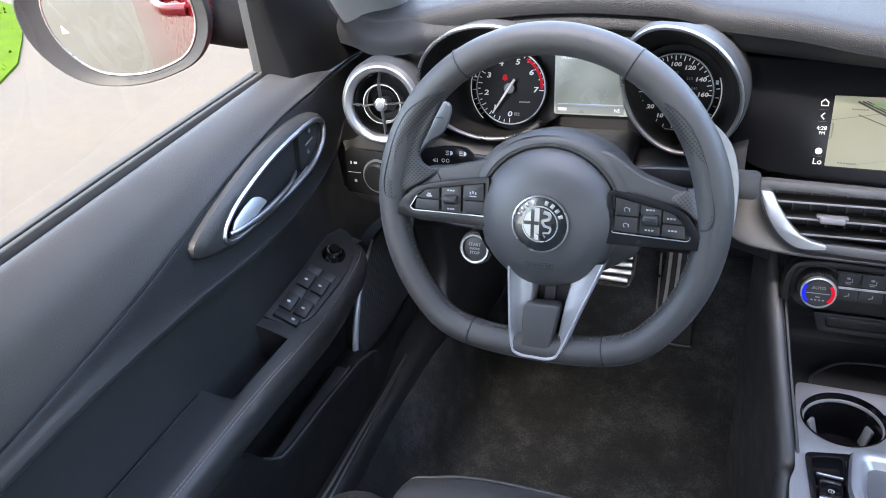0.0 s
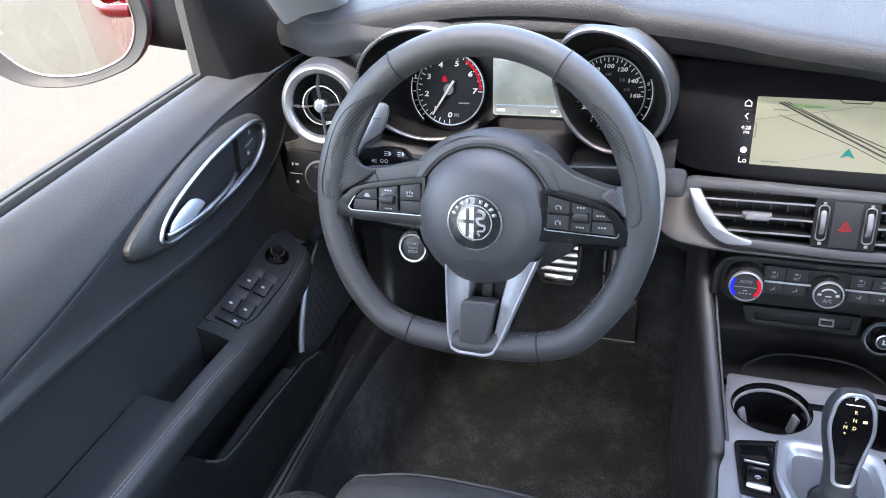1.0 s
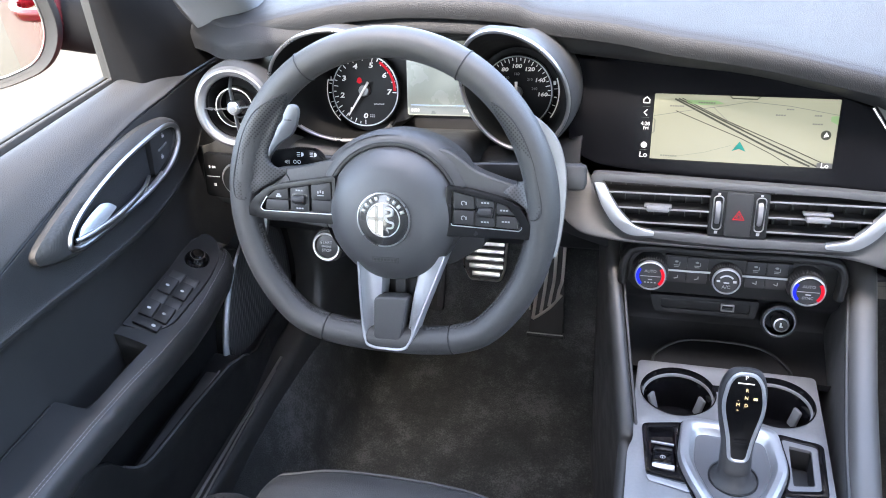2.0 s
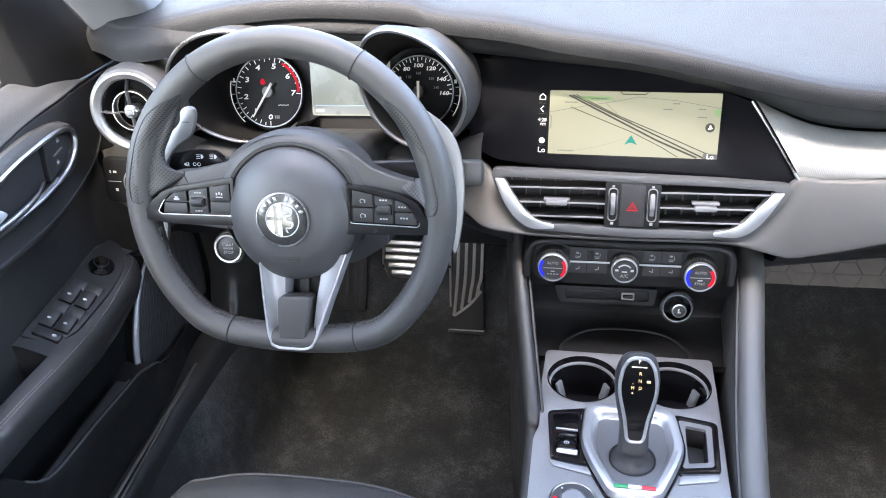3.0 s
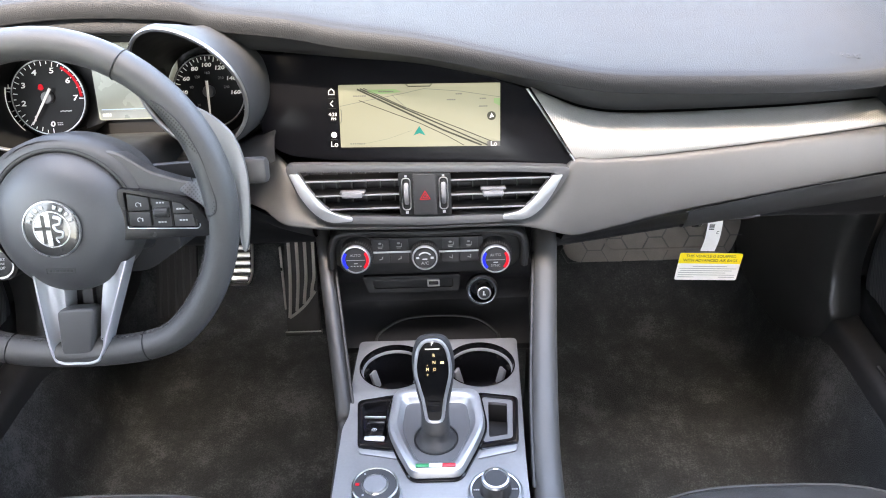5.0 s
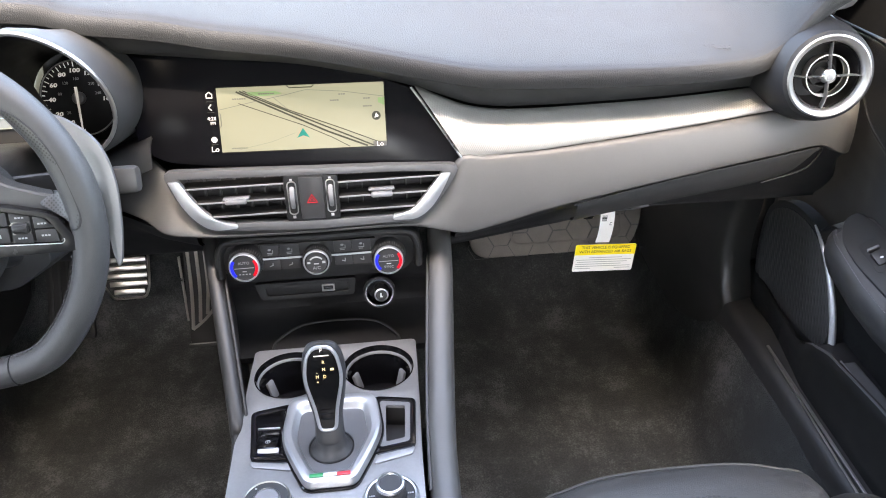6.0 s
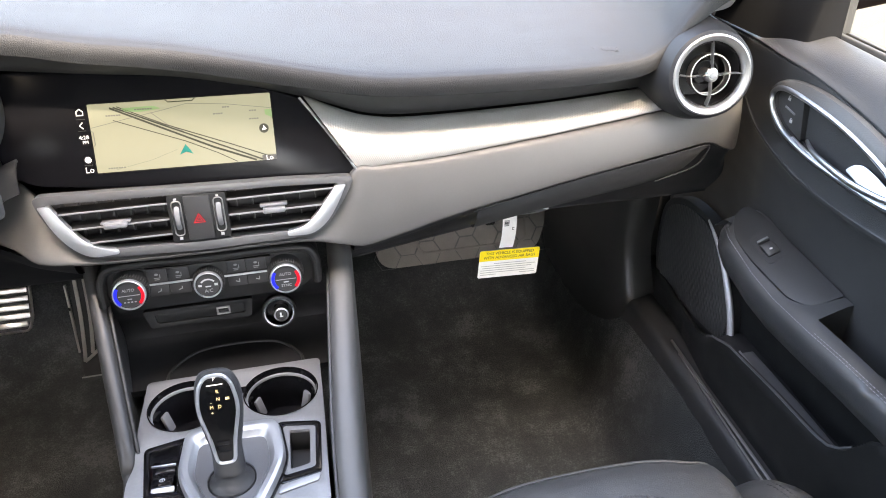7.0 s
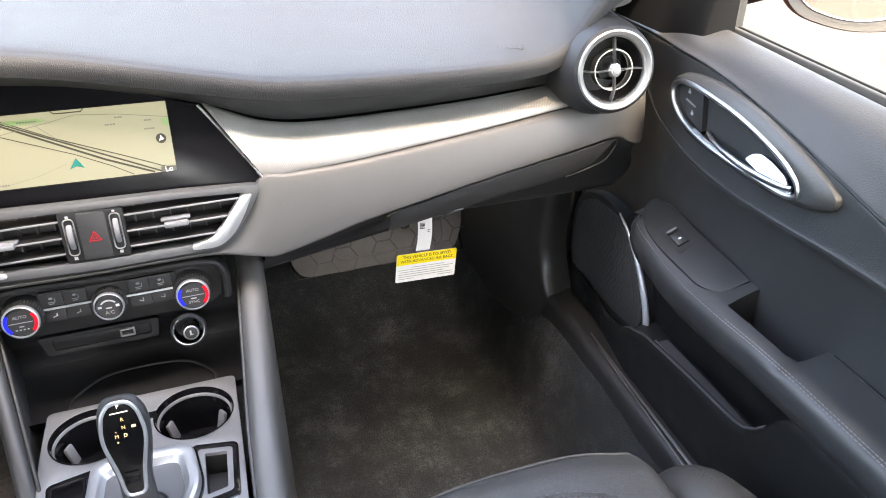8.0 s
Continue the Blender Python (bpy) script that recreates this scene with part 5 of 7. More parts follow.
part("badge_bar", merged(box(0.0036, 0.030, 0.0007, at=(-0.0075, 0, 0.0331)), box(0.0160, 0.0036, 0.0007, at=(-0.0088, 0.001, 0.0331))), INKB, emb)
ser = spline([(0.004, 0.013, 0.0331), (0.010, 0.011, 0.0331), (0.0095, 0.006, 0.0331), (0.003, 0.004, 0.0331), (0.005, -0.001, 0.0331), (0.011, -0.003, 0.0331), (0.010, -0.008, 0.0331), (0.004, -0.009, 0.0331), (0.006, -0.014, 0.0331)], 5)
part("badge_curl", tube(ser, 0.0016, n=6, sizes=[1.3 - 0.8 * k / len(ser) for k in range(len(ser))]), SATIN, emb)
# raised lettering below the badge stays as bars
part("cover_mark", merged(box(0.030, 0.0006, 0.0006, at=(0, -0.0425, 0.0285)), box(0.030, 0.0006, 0.0006, at=(0, -0.0480, 0.0275)), box(0.0006, 0.006, 0.0006, at=(-0.015, -0.0452, 0.028)), box(0.0006, 0.006, 0.0006, at=(0.015, -0.0452, 0.028)),
                          *[box(0.0028, 0.0026, 0.0006, at=(-0.0115 + 0.0038 * k, -0.0452, 0.0282)) for k in range(7)]), HARD, hub)

# steering column with stalks and the starter button
column = thing("steering_column", "black steering column shroud with stalks behind the wheel", "steering column", WHEEL)
part("shroud", loft([[Vector((a, b, z)) for a, b in rounded([(-w, -h), (w, -h), (w, h), (-w, h)], 0.02)] for w, h, z in ((0.055, 0.050, -0.04), (0.062, 0.060, -0.08), (0.062, 0.066, -0.15), (0.06, 0.06, -0.26))], wrap=True, caps=True), HARD, column, "black column shroud")
for s in (-1, 1):
    arm = spline([(s * 0.05, 0.030, -0.075), (s * 0.10, 0.034, -0.070), (s * 0.15, 0.035, -0.068), (s * 0.188, 0.034, -0.062)], 6)
    stalk = part("stalk", sweep(arm, rounded([(-0.014, -0.0075), (0.014, -0.0075), (0.014, 0.0075), (-0.014, 0.0075)], 0.006, 3), up=(0, 0, 1), sizes=[0.70 + 0.10 * k / len(arm) for k in range(len(arm))]), HARD, column, "black control stalk")
    if s < 0:
        part("stalk_end", prism(rounded([(-0.182, 0.023), (-0.130, 0.029), (-0.097, 0.0355), (-0.114, 0.0525), (-0.139, 0.0535), (-0.182, 0.047)], 0.006), -0.068, -0.0555, 0.0025), PODGLOSS, stalk, "flat black stalk head with printed lamp signs")
        for xx, yy in ((-0.131, 0.046), (-0.114, 0.046)):
            part("lamp_mark", merged(prism(oval(xx, yy, 0.0032, 0.0026, 14, -90, 90), -0.0555, -0.0550), *[box(0.0042, 0.0007, 0.0004, at=(xx - 0.0035, yy - 0.0021 + 0.0021 * i, -0.0552)) for i in range(3)]), WHITEPRINT, stalk)
        part("lamp_mark", merged(*[moved(box(0.004, 0.0007, 0.0004), pose(-0.151, 0.0365 + 0.0012 * i, -0.0552, 0, 0, 20 * i)) for i in (-1, 0, 1)], box(0.0008, 0.0045, 0.0004, at=(-0.1475, 0.0365, -0.0552))), WHITEPRINT, stalk)
        part("lamp_mark", merged(*[moved(lathe([(0.0016, 0.0), (0.0023, 0.0003)], 12), pose(-0.137 + sx * 0.0028, 0.0368, -0.0555)) for sx in (-1, 1)]), WHITEPRINT, stalk)
    else:
        part("stalk_end", box(0.032, 0.029, 0.021, 0.006, at=(0.192, 0.033, -0.061)), LOWER, stalk, "grey-black stalk end with a flat face")
        part("wipe_mark", merged(*[box(0.0022, 0.0010, 0.0004, at=(0.192, 0.026 + 0.003 * i, -0.0508)) for i in range(2)]), WHITEPRINT, stalk)
part("lower_cover", prism(rounded([(-0.040, -0.030), (0.086, -0.030), (0.090, -0.060), (0.048, -0.088), (-0.030, -0.092)], [0.004, 0.004, 0.008, 0.012, 0.012], 6), -0.160, -0.088, 0.004, seg=3), HARD, column, "black lower cover of the column")
st_ = part("start_boss", lathe([(0.0205, -0.03), (0.0200, -0.006), (0.0190, 0.0), (0.0170, 0.0)], 36), HARD, column, "black boss of the starter button", pose(-0.080, -0.052, -0.008))
part("start_ring", lathe([(0.0140, 0.002), (0.0145, 0.0040), (0.0166, 0.0042), (0.0178, 0.001), (0.0178, -0.003)], 36), SATIN2, st_, "dull satin ring")
part("start_button", lathe([(0, 0.0025), (0.0115, 0.0022), (0.0138, 0.0012), (0.0140, -0.004)], 36), HARD, st_, "black starter button")
for k, wd in enumerate(("START", "ENGINE", "STOP")):
    words("start_word", wd, 0.0050 if k != 1 else 0.0034, GREYPRINT, st_, pose(0, 0.0048 - 0.0048 * k, 0.0029))
part("start_arm", box(0.05, 0.022, 0.016, 0.005, at=(-0.045, -0.055, -0.03)), HARD, column)


# ---- instrument cluster ----
GX, GY, GZ = -0.389, 0.122, 0.70
CL = facing(GX, GY, GZ, 20)
cluster = thing("instrument_cluster", "twin round gauges under silver-ringed cowls with a small grey display between", "instrument cluster", CL)
part("backing", prism(rounded([(-0.20, -0.085), (0.20, -0.085), (0.21, 0.10), (-0.21, 0.10)], 0.03), -0.02, -0.006), FACE, cluster)
part("lower_shelf", thick(surface([[(-0.19, -0.052, 0.0), (-0.10, -0.075, 0.0), (0.10, -0.075, 0.0), (0.20, -0.045, 0.0)], [(-0.20, -0.060, 0.06), (-0.10, -0.085, 0.06), (0.10, -0.085, 0.06), (0.20, -0.055, 0.06)], [(-0.20, -0.09, 0.07), (-0.10, -0.12, 0.07), (0.10, -0.12, 0.07), (0.20, -0.09, 0.07)]], 5, 5), 0.003), HARD, cluster)
part("top_hood", thick(surface([[(-0.10, 0.078, 0.0), (0.0, 0.080, 0.0), (0.10, 0.078, 0.0)], [(-0.09, 0.088, 0.05), (0.0, 0.092, 0.05), (0.09, 0.088, 0.05)], [(-0.07, 0.090, 0.085), (0.0, 0.095, 0.085), (0.07, 0.090, 0.085)]], 6, 5), 0.004), SOFT, cluster, "grey hood over the display")


def dial(cx, cy, r, numbers, angle, minor, needle, small=()):
    d = part("gauge", lathe([(0, 0.0), (r * 1.06, 0.0), (r * 1.06, -0.006)], 48), FACE, cluster, "black gauge face with white figures", pose(cx, cy, 0.009))
    for body, v in numbers:
        a = radians(angle(v))
        words("figure", body, 0.0112 if len(body) < 2 else 0.0078, GAUGEWHITE, d, pose(r * 0.74 * math.cos(a), r * 0.74 * math.sin(a), 0.0004) @ Matrix.Diagonal((1.18, 0.88, 1, 1)), shear=0.12, bold=0.00025)
    for body, v in small:
        a = radians(angle(v))
        words("small_figure", body, 0.005, GREYPRINT, d, pose(r * 0.52 * math.cos(a), r * 0.52 * math.sin(a), 0.0004))
    lo, hi, n = minor
    ticks = []
    for k in range(n + 1):
        a = radians(angle(lo + (hi - lo) * k / n))
        ln = 0.006 if k % 2 == 0 else 0.0035
        ticks.append(moved(box(ln, 0.0011, 0.0003), Matrix.Translation((r * 0.98 * math.cos(a), r * 0.98 * math.sin(a), 0.0005)) @ pose(0, 0, 0, 0, 0, math.degrees(a)) @ Matrix.Translation((-ln / 2, 0, 0))))
    part("tick_scale", merged(*ticks), GAUGEWHITE, d)
    part("dial_ring", lathe([(r * 1.0, 0.0008), (r * 1.012, 0.0016), (r * 1.03, 0.0016), (r * 1.04, 0.0)], 60, -38 if cx < 0 else 20, 322 if cx < 0 else 380), STRIP, d, "thin silver ring")
    a = radians(needle)
    part("needle", moved(merged(moved(prism([(-0.014, -0.0018), (-0.014, 0.0018), (r * 0.86, 0.0009), (r * 0.86, -0.0009)], 0.0078, 0.0090, 0.0004), Matrix())), pose(0, 0, 0, 0, 0, needle)), GAUGEWHITE, d, "white needle")
    part("needle_cap", lathe([(0, 0.0072), (0.0068, 0.0068), (0.0078, 0.005), (0.0078, 0.0)], 24), GREYPLASTIC, d, "grey needle cap")
    return d


tach = dial(-0.106, -0.005, 0.0475, [(str(k), k) for k in range(8)], lambda v: 270 - 39 * v, (0, 7, 28), 237)
red_arc = [((0.0475 * q_) * math.cos(radians(t)), (0.0475 * q_) * math.sin(radians(t))) for q_, rng in ((0.96, range(0, 61, 4)), (0.885, range(60, -1, -4))) for t in rng]
part("red_zone", prism(red_arc, 0.0002, 0.0007), RED, tach, "red rev limit band")
part("warning_lamp", merged(prism(oval(-0.008, 0.0135, 0.0034, 0.0042, 16), 0.0003, 0.0008), box(0.008, 0.0018, 0.0004, at=(-0.008, 0.0118, 0.0005))), RED, tach, "red warning lamp")
part("script", merged(*[box(0.0022, 0.0016, 0.0003, at=(0.014 + 0.0026 * k, -0.0185 + 0.0004 * (k % 2), 0.0005)) for k in range(6)]), GREYPRINT, tach)
part("unit", merged(*[box(0.0020, 0.0013, 0.0003, at=(0.0075 + 0.0026 * (k % 3), -0.0335 - 0.0025 * (k // 3), 0.0005)) for k in range(6)]), GREYPRINT, tach)
part("temp_arc", lathe([(0.0560, 0.0006), (0.0568, 0.001), (0.0575, 0.0006)], 20, 165, 228), GAUGEWHITE, tach, "short scale for the temperature")
part("temp_mark", merged(*[moved(box(0.004, 0.0012, 0.0003), Matrix.Translation((0.0525 * math.cos(radians(a)), 0.0525 * math.sin(radians(a)), 0.0006)) @ pose(0, 0, 0, 0, 0, a)) for a in (170, 184, 198, 206, 214, 222)], box(0.005, 0.002, 0.0003, at=(-0.0505, 0.0135, 0.0006)), box(0.0016, 0.006, 0.0003, at=(-0.0505, 0.0155, 0.0006))), WHITEPRINT, tach)
SPD = [(0, 270), (10, 242), (20, 214), (40, 181), (60, 150), (80, 120), (100, 92), (120, 62), (140, 28), (160, -4)]
speedo = dial(0.108, -0.004, 0.0455, [(str(k), k) for k in (10, 20, 40, 60, 80, 100, 120, 140, 160)], lambda v: lerp_table(SPD, v)[0], (0, 160, 32), 270,
              [("20", 15), ("80", 50), ("120", 75), ("160", 100), ("210", 130), ("240", 150)])
part("fuel_arc", lathe([(0.0548, 0.0006), (0.0556, 0.001), (0.0563, 0.0006)], 20, -35, 20), GAUGEWHITE, speedo, "short scale for the fuel")
part("fuel_mark", merged(*[moved(box(0.004, 0.0012, 0.0003), Matrix.Translation((0.0515 * math.cos(radians(a)), 0.0515 * math.sin(radians(a)), 0.0006)) @ pose(0, 0, 0, 0, 0, a)) for a in (-30, -18, -6, 6)], box(0.0036, 0.005, 0.0003, at=(0.0495, 0.013, 0.0006))), WHITEPRINT, speedo)
lcd = part("display", prism(rounded([(-0.047, -0.038), (0.064, -0.038), (0.066, 0.062), (-0.049, 0.062)], 0.004), -0.004, 0.0, 0.001), LCD, cluster, "grey liquid crystal display")
part("display_bar", box(0.086, 0.0011, 0.0004, at=(0.001, -0.024, 0.0003)), LCDBLUE, lcd)
part("display_foot", prism([(-0.044, -0.036), (0.046, -0.036), (0.046, -0.026), (-0.044, -0.026)], 0.0, 0.0004), LCDDARK, lcd)
words("display_clock", "04:28 PM", 0.0065, ICON, lcd, pose(-0.040, 0.036, 0.0004), align='LEFT')
words("display_compass", "NE", 0.006, ICON, lcd, pose(0.041, -0.031, 0.0008), align='RIGHT')
part("display_range", merged(*[box(0.0022, 0.0035, 0.0003, at=(-0.040 + 0.003 * k, -0.031, 0.0008)) for k in range(4)]), ICON, lcd)
part("display_sill", box(0.105, 0.006, 0.045, 0.002, at=(0.002, -0.064, 0.026)), GLOSS, cluster)
part("display_sill_edge", box(0.105, 0.0016, 0.002, 0.0005, at=(0.002, -0.0625, 0.0495)), SATIN2, cluster)
CLI = CL.inverted()


def cowl(place, rx, ry, shear, fold, gx, gy, a0, a1, a2):
    """A hooded tube from a dial out to its bright ring; place: pose of the ring; fold: how it bends out of its plane."""
    full_ = a1 - a0 >= 360
    N = 64
    place = CLI @ place
    back_ = (CLI.to_3x3() @ Vector((0, 1, -0.26))).normalized()
    n = N if full_ else N + 1

    def at(a, grow=0.0):
        c_, s_ = math.cos(a), math.sin(a)
        return place @ Vector(((rx + grow) * c_, (ry + grow) * s_ + shear * rx * c_, fold[0] * math.cos(2 * a) + fold[1] * math.sin(2 * a)))
    ang = [radians(a0 + (a1 - a0) * k / N) for k in range(n)]
    secs = []
    for a in ang:
        ca, sa = math.cos(a), math.sin(a)
        d0, d1 = Vector((gx + 0.0575 * ca, gy + 0.0575 * sa, 0.002)), Vector((gx + 0.0600 * ca, gy + 0.0600 * sa, 0.03))
        secs.append(spline([d0, d1, d1.lerp(at(a, -0.0015), 0.6), at(a, -0.0012)], 4))
    part("cowl_inside", loft(secs, ring=full_), COWL, cluster, "smooth black inside of the cowl")
    secs = []
    for a in ang:
        row = [at(a, 0.0008)]
        for grow, deep, top_ in ((0.0035, 0.005, 0.838), (0.0060, 0.028, 0.829), (0.0070, 0.065, 0.815), (0.0070, 0.12, 0.800)):
            p = CL @ (at(a, grow) + back_ * deep)
            p.z = min(p.z, top_)
            row.append(CLI @ p)
        secs.append(spline(row, 4))
    part("cowl", loft(secs, ring=full_), COWLSKIN, cluster, "grey outside of the cowl")
    path = [at(radians(a0 + (a2 - a0) * k / N)) for k in range(n)]
    part("cowl_ring", sweep(path, rounded([(-0.0024, -0.0024), (0.0024, -0.0024), (0.0018, 0.002), (-0.0018, 0.002)], 0.001, 2), closed=full_, up=place.to_3x3() @ Vector((0, 0, 1))), SATIN, cluster, "satin silver ring")


cowl(facing(-0.262, -0.0188, 0.7565, -9.4, -6.9), 0.0635, 0.0765, -0.127, (-0.0052, 0.002), 0.108, -0.004, 0, 360, 360)
cowl(facing(-0.493, 0.0200, 0.7388, -16, 10), 0.0866, 0.0866, 0.0, (0.0, 0.0), -0.106, -0.005, 62, 318, 312)


# ---- round vents ----
def round_vent(s):
    v = thing("round_vent", "round air vent with a broad silver ring and chrome cross", "air vent", facing(s * 0.6230, -0.017, 0.7275, 12, -s * 7), group="round air vents at the ends of the dashboard")
    part("housing", lathe([(0.0490, 0.006), (0.0530, 0.003), (0.0570, -0.010), (0.0585 if s < 0 else 0.0625, -0.035), (0.0540 if s < 0 else 0.0640, -0.065), (0.0480 if s < 0 else 0.0640, -0.10), (0.0420 if s < 0 else 0.0640, -0.16)], 56), FASCIA if s < 0 else POD, v, "dark grey pod")
    part("ring", lathe([(0.0395, -0.004), (0.0402, 0.0015), (0.0432, 0.0060), (0.0470, 0.0078), (0.0490, 0.0066), (0.0498, 0.0)], 60), VENTRING, v, "broad satin silver ring")
    part("throat", lathe([(0.0396, -0.003), (0.038, -0.02), (0.034, -0.05), (0, -0.055)], 48), DARK, v, "dark throat")
    part("inner_rim", lathe([(0.0376, -0.002), (0.0382, 0.000), (0.0394, -0.001), (0.0394, -0.006)], 48), GLOSS, v)
    part("spoke_ring", lathe([(0.0236, 0.000), (0.0240, 0.0018), (0.0252, 0.0018), (0.0256, 0.000), (0.0250, -0.012), (0.0240, -0.012)], 48), SATIN2, v, "slim chrome ring")
    for a in (0, 90, 180, 270):
        part("spoke", sweep(spline([(0.008 * math.cos(radians(a)), 0.008 * math.sin(radians(a)), 0.003), (0.0242 * math.cos(radians(a + 3)), 0.0242 * math.sin(radians(a + 3)), 0.002), (0.0385 * math.cos(radians(a)), 0.0385 * math.sin(radians(a)), -0.003)], 5), oval(0, 0, 0.0011, 0.005, 8), up=(0, 0, 1)), SATIN, v)
    part("hub", lathe([(0, 0.0085), (0.0055, 0.0080), (0.0085, 0.0055), (0.009, 0.0), (0.006, -0.02)], 28), SATIN, v, "chrome hub")
    part("hub_cap", lathe([(0, 0.0092), (0.0038, 0.0090), (0.0042, 0.0080)], 20), GREYPLASTIC, v)
    part("louvre_ring", lathe([(0.0145, -0.012), (0.0155, -0.012), (0.0155, -0.03), (0.0145, -0.03)], 36), DARK, v)
    return v


round_vent(-1)
round_vent(1)
lights = thing("light_switch", "black panel with a rotary light switch below the round vent", "light switch", facing(-0.666, -0.003, 0.618, 10, -3))
lpn = part("panel", prism(rounded([(-0.044, -0.032), (0.040, -0.036), (0.045, 0.030), (-0.040, 0.032)], 0.008), -0.004, 0.003, 0.002), BLACKPANEL, lights, "black panel")
part("rotary", lathe([(0, 0.010), (0.017, 0.010), (0.0195, 0.008), (0.021, 0.002)], 36), BLACKPANEL, lpn, "black rotary switch", pose(0.012, -0.004, 0.002))
part("rotary_ring", lathe([(0.0205, 0.001), (0.0215, 0.004), (0.0235, 0.004), (0.0245, 0.0)], 40), STRIP, lpn, "silver ring", pose(0.012, -0.004, 0.002))
part("key_split", merged(box(0.020, 0.0008, 0.0006, at=(-0.027, -0.002, 0.0032)), box(0.002, 0.004, 0.0005, at=(-0.031, 0.012, 0.0034)), box(0.005, 0.003, 0.0005, at=(-0.024, 0.012, 0.0034)), box(0.004, 0.004, 0.0005, at=(-0.026, -0.014, 0.0034))), WHITEPRINT, lpn)
part("bolster", thick(surface([[(-0.755, 0.055, 0.555 + 0.075 * k), (-0.70, 0.020, 0.555 + 0.100 * k), (-0.64, 0.014, 0.555 + 0.135 * k), (-0.58, 0.032, 0.555 + 0.115 * k), (-0.54, 0.075, 0.555 + 0.070 * k), (-0.50, 0.115, 0.555 + 0.050 * k)] for k in (1.0, 0.48, 0.15, 0.0)], 4, 4), 0.004), FASCIA, dashboard, "grey fascia below the round vent")

# ---- infotainment display ----
SCR = facing(-0.004, 0.0505, 0.683, 22, -2.5)
scr = thing("infotainment_screen", "wide display with a pale navigation map set in gloss black glass", "display", SCR)
glassp = [(-0.215, 0.080), (-0.10, 0.078), (0.012, 0.068), (0.090, 0.047), (0.141, 0.028), (0.162, 0.000), (0.180, -0.032), (0.196, -0.066), (0.10, -0.062), (-0.10, -0.056), (-0.172, -0.048), (-0.20, -0.030)]
part("glass", prism([(a, b) for a, b in rounded(glassp, [0.01, 0.05, 0.06, 0.06, 0.004, 0.03, 0.03, 0.004, 0.05, 0.05, 0.02, 0.01])], -0.008, -0.0012, 0.001), SCREENBLACK, scr, "gloss black glass")
mp = part("map", prism(rounded([(-0.1015, -0.0385), (0.1015, -0.0385), (0.1015, 0.0395), (-0.1015, 0.0395)], 0.001, 2), -0.0014, -0.0008), MAP, scr, "pale green-beige lit map")
Z0 = -0.0006


def road(pts, w, mat_, z=Z0):
    P = [Vector((a, b, z)) for a, b in pts]
    secs_ = []
    for i, p in enumerate(P):
        d = (P[min(i + 1, len(P) - 1)] - P[max(i - 1, 0)]).normalized()
        nrm = Vector((-d.y, d.x, 0)) * w / 2
        secs_.append([p + nrm, p - nrm])
    return part("road", loft(secs_), mat_, mp)


road([(-0.078, 0.034), (-0.02, 0.006), (0.03, -0.018), (0.078, -0.0375)], 0.0021, MAPLINE)
road([(-0.074, 0.0345), (-0.016, 0.008), (0.04, -0.017), (0.086, -0.0375)], 0.0017, MAPLINE)
road([(-0.070, 0.035), (-0.02, 0.0115), (0.05, -0.016), (0.0985, -0.036)], 0.0011, MAPLINE)
road([(-0.076, 0.020), (-0.05, 0.010), (0.0, -0.009), (0.035, -0.0255), (0.056, -0.0375)], 0.0009, MAPLINE)
road([(-0.101, 0.013), (-0.06, 0.021), (-0.02, 0.028), (0.006, 0.0335)], 0.0006, MAPGREY)
road([(0.006, 0.0335), (0.05, 0.030), (0.1013, 0.022)], 0.0006, MAPGREY)
road([(-0.034, 0.026), (-0.016, 0.010), (0.0, 0.002)], 0.0006, MAPGREY)
road([(-0.010, -0.018), (-0.04, -0.028), (-0.08, -0.036)], 0.0003, MAPGREY)
part("park", prism([(a, b) for a, b in rounded([(-0.066, 0.0330), (-0.03, 0.0335), (-0.022, 0.0300), (-0.045, 0.0275), (-0.062, 0.0290)], 0.002)], -0.0007, Z0), MAPGREEN, mp)
part("park", prism([(0.0935, 0.0150), (0.1013, 0.0110), (0.1013, 0.0210), (0.0935, 0.0205)], -0.0007, Z0), MAPGREEN, mp)
part("position_arrow", prism([(-0.0005, -0.0125), (-0.0085, -0.0245), (-0.0005, -0.0215), (0.0072, -0.0245)], -0.0007, -0.0003), MAPTEAL, mp, "teal position arrow")
for bx, by, n in ((-0.082, 0.0255, 6), (-0.050, 0.0305, 7), (0.047, 0.0265, 3), (0.036, 0.0195, 4), (0.077, 0.0205, 3), (0.076, 0.0110, 4), (-0.088, -0.034, 7)):
    part("place_name", merged(*[box(0.0022, 0.0016, 0.0001, at=(bx + 0.0028 * k, by, Z0)) for k in range(n)]), MAPGREY, mp)
part("compass", lathe([(0, 0.0001), (0.0055, 0.0001)], 24), MAPLINE, mp, m=pose(0.0905, -0.001, Z0))
part("compass_needle", prism([(0.0, 0.0035), (-0.0022, -0.0025), (0.0030, -0.001)], 0.0, 0.0003), ICON, mp, m=pose(0.0905, -0.001, Z0 + 0.0001))
part("pull_tab", sweep([(a, b, Z0) for a, b in ((-0.0165, 0.0395), (-0.0135, 0.0365), (0.0135, 0.0365), (0.0165, 0.0395))], oval(0, 0, 0.0006, 0.0003, 6)), MAPLINE, mp)
part("side_tab", sweep([(a, b, Z0) for a, b in ((-0.1015, 0.010), (-0.0990, 0.008), (-0.0990, -0.006), (-0.1015, -0.008))], oval(0, 0, 0.0005, 0.0003, 6)), MAPGREY, mp)
part("corner_box", prism([(0.085, -0.0385), (0.1015, -0.0385), (0.1015, -0.0325), (0.085, -0.0325)], -0.0007, Z0), INK, mp)
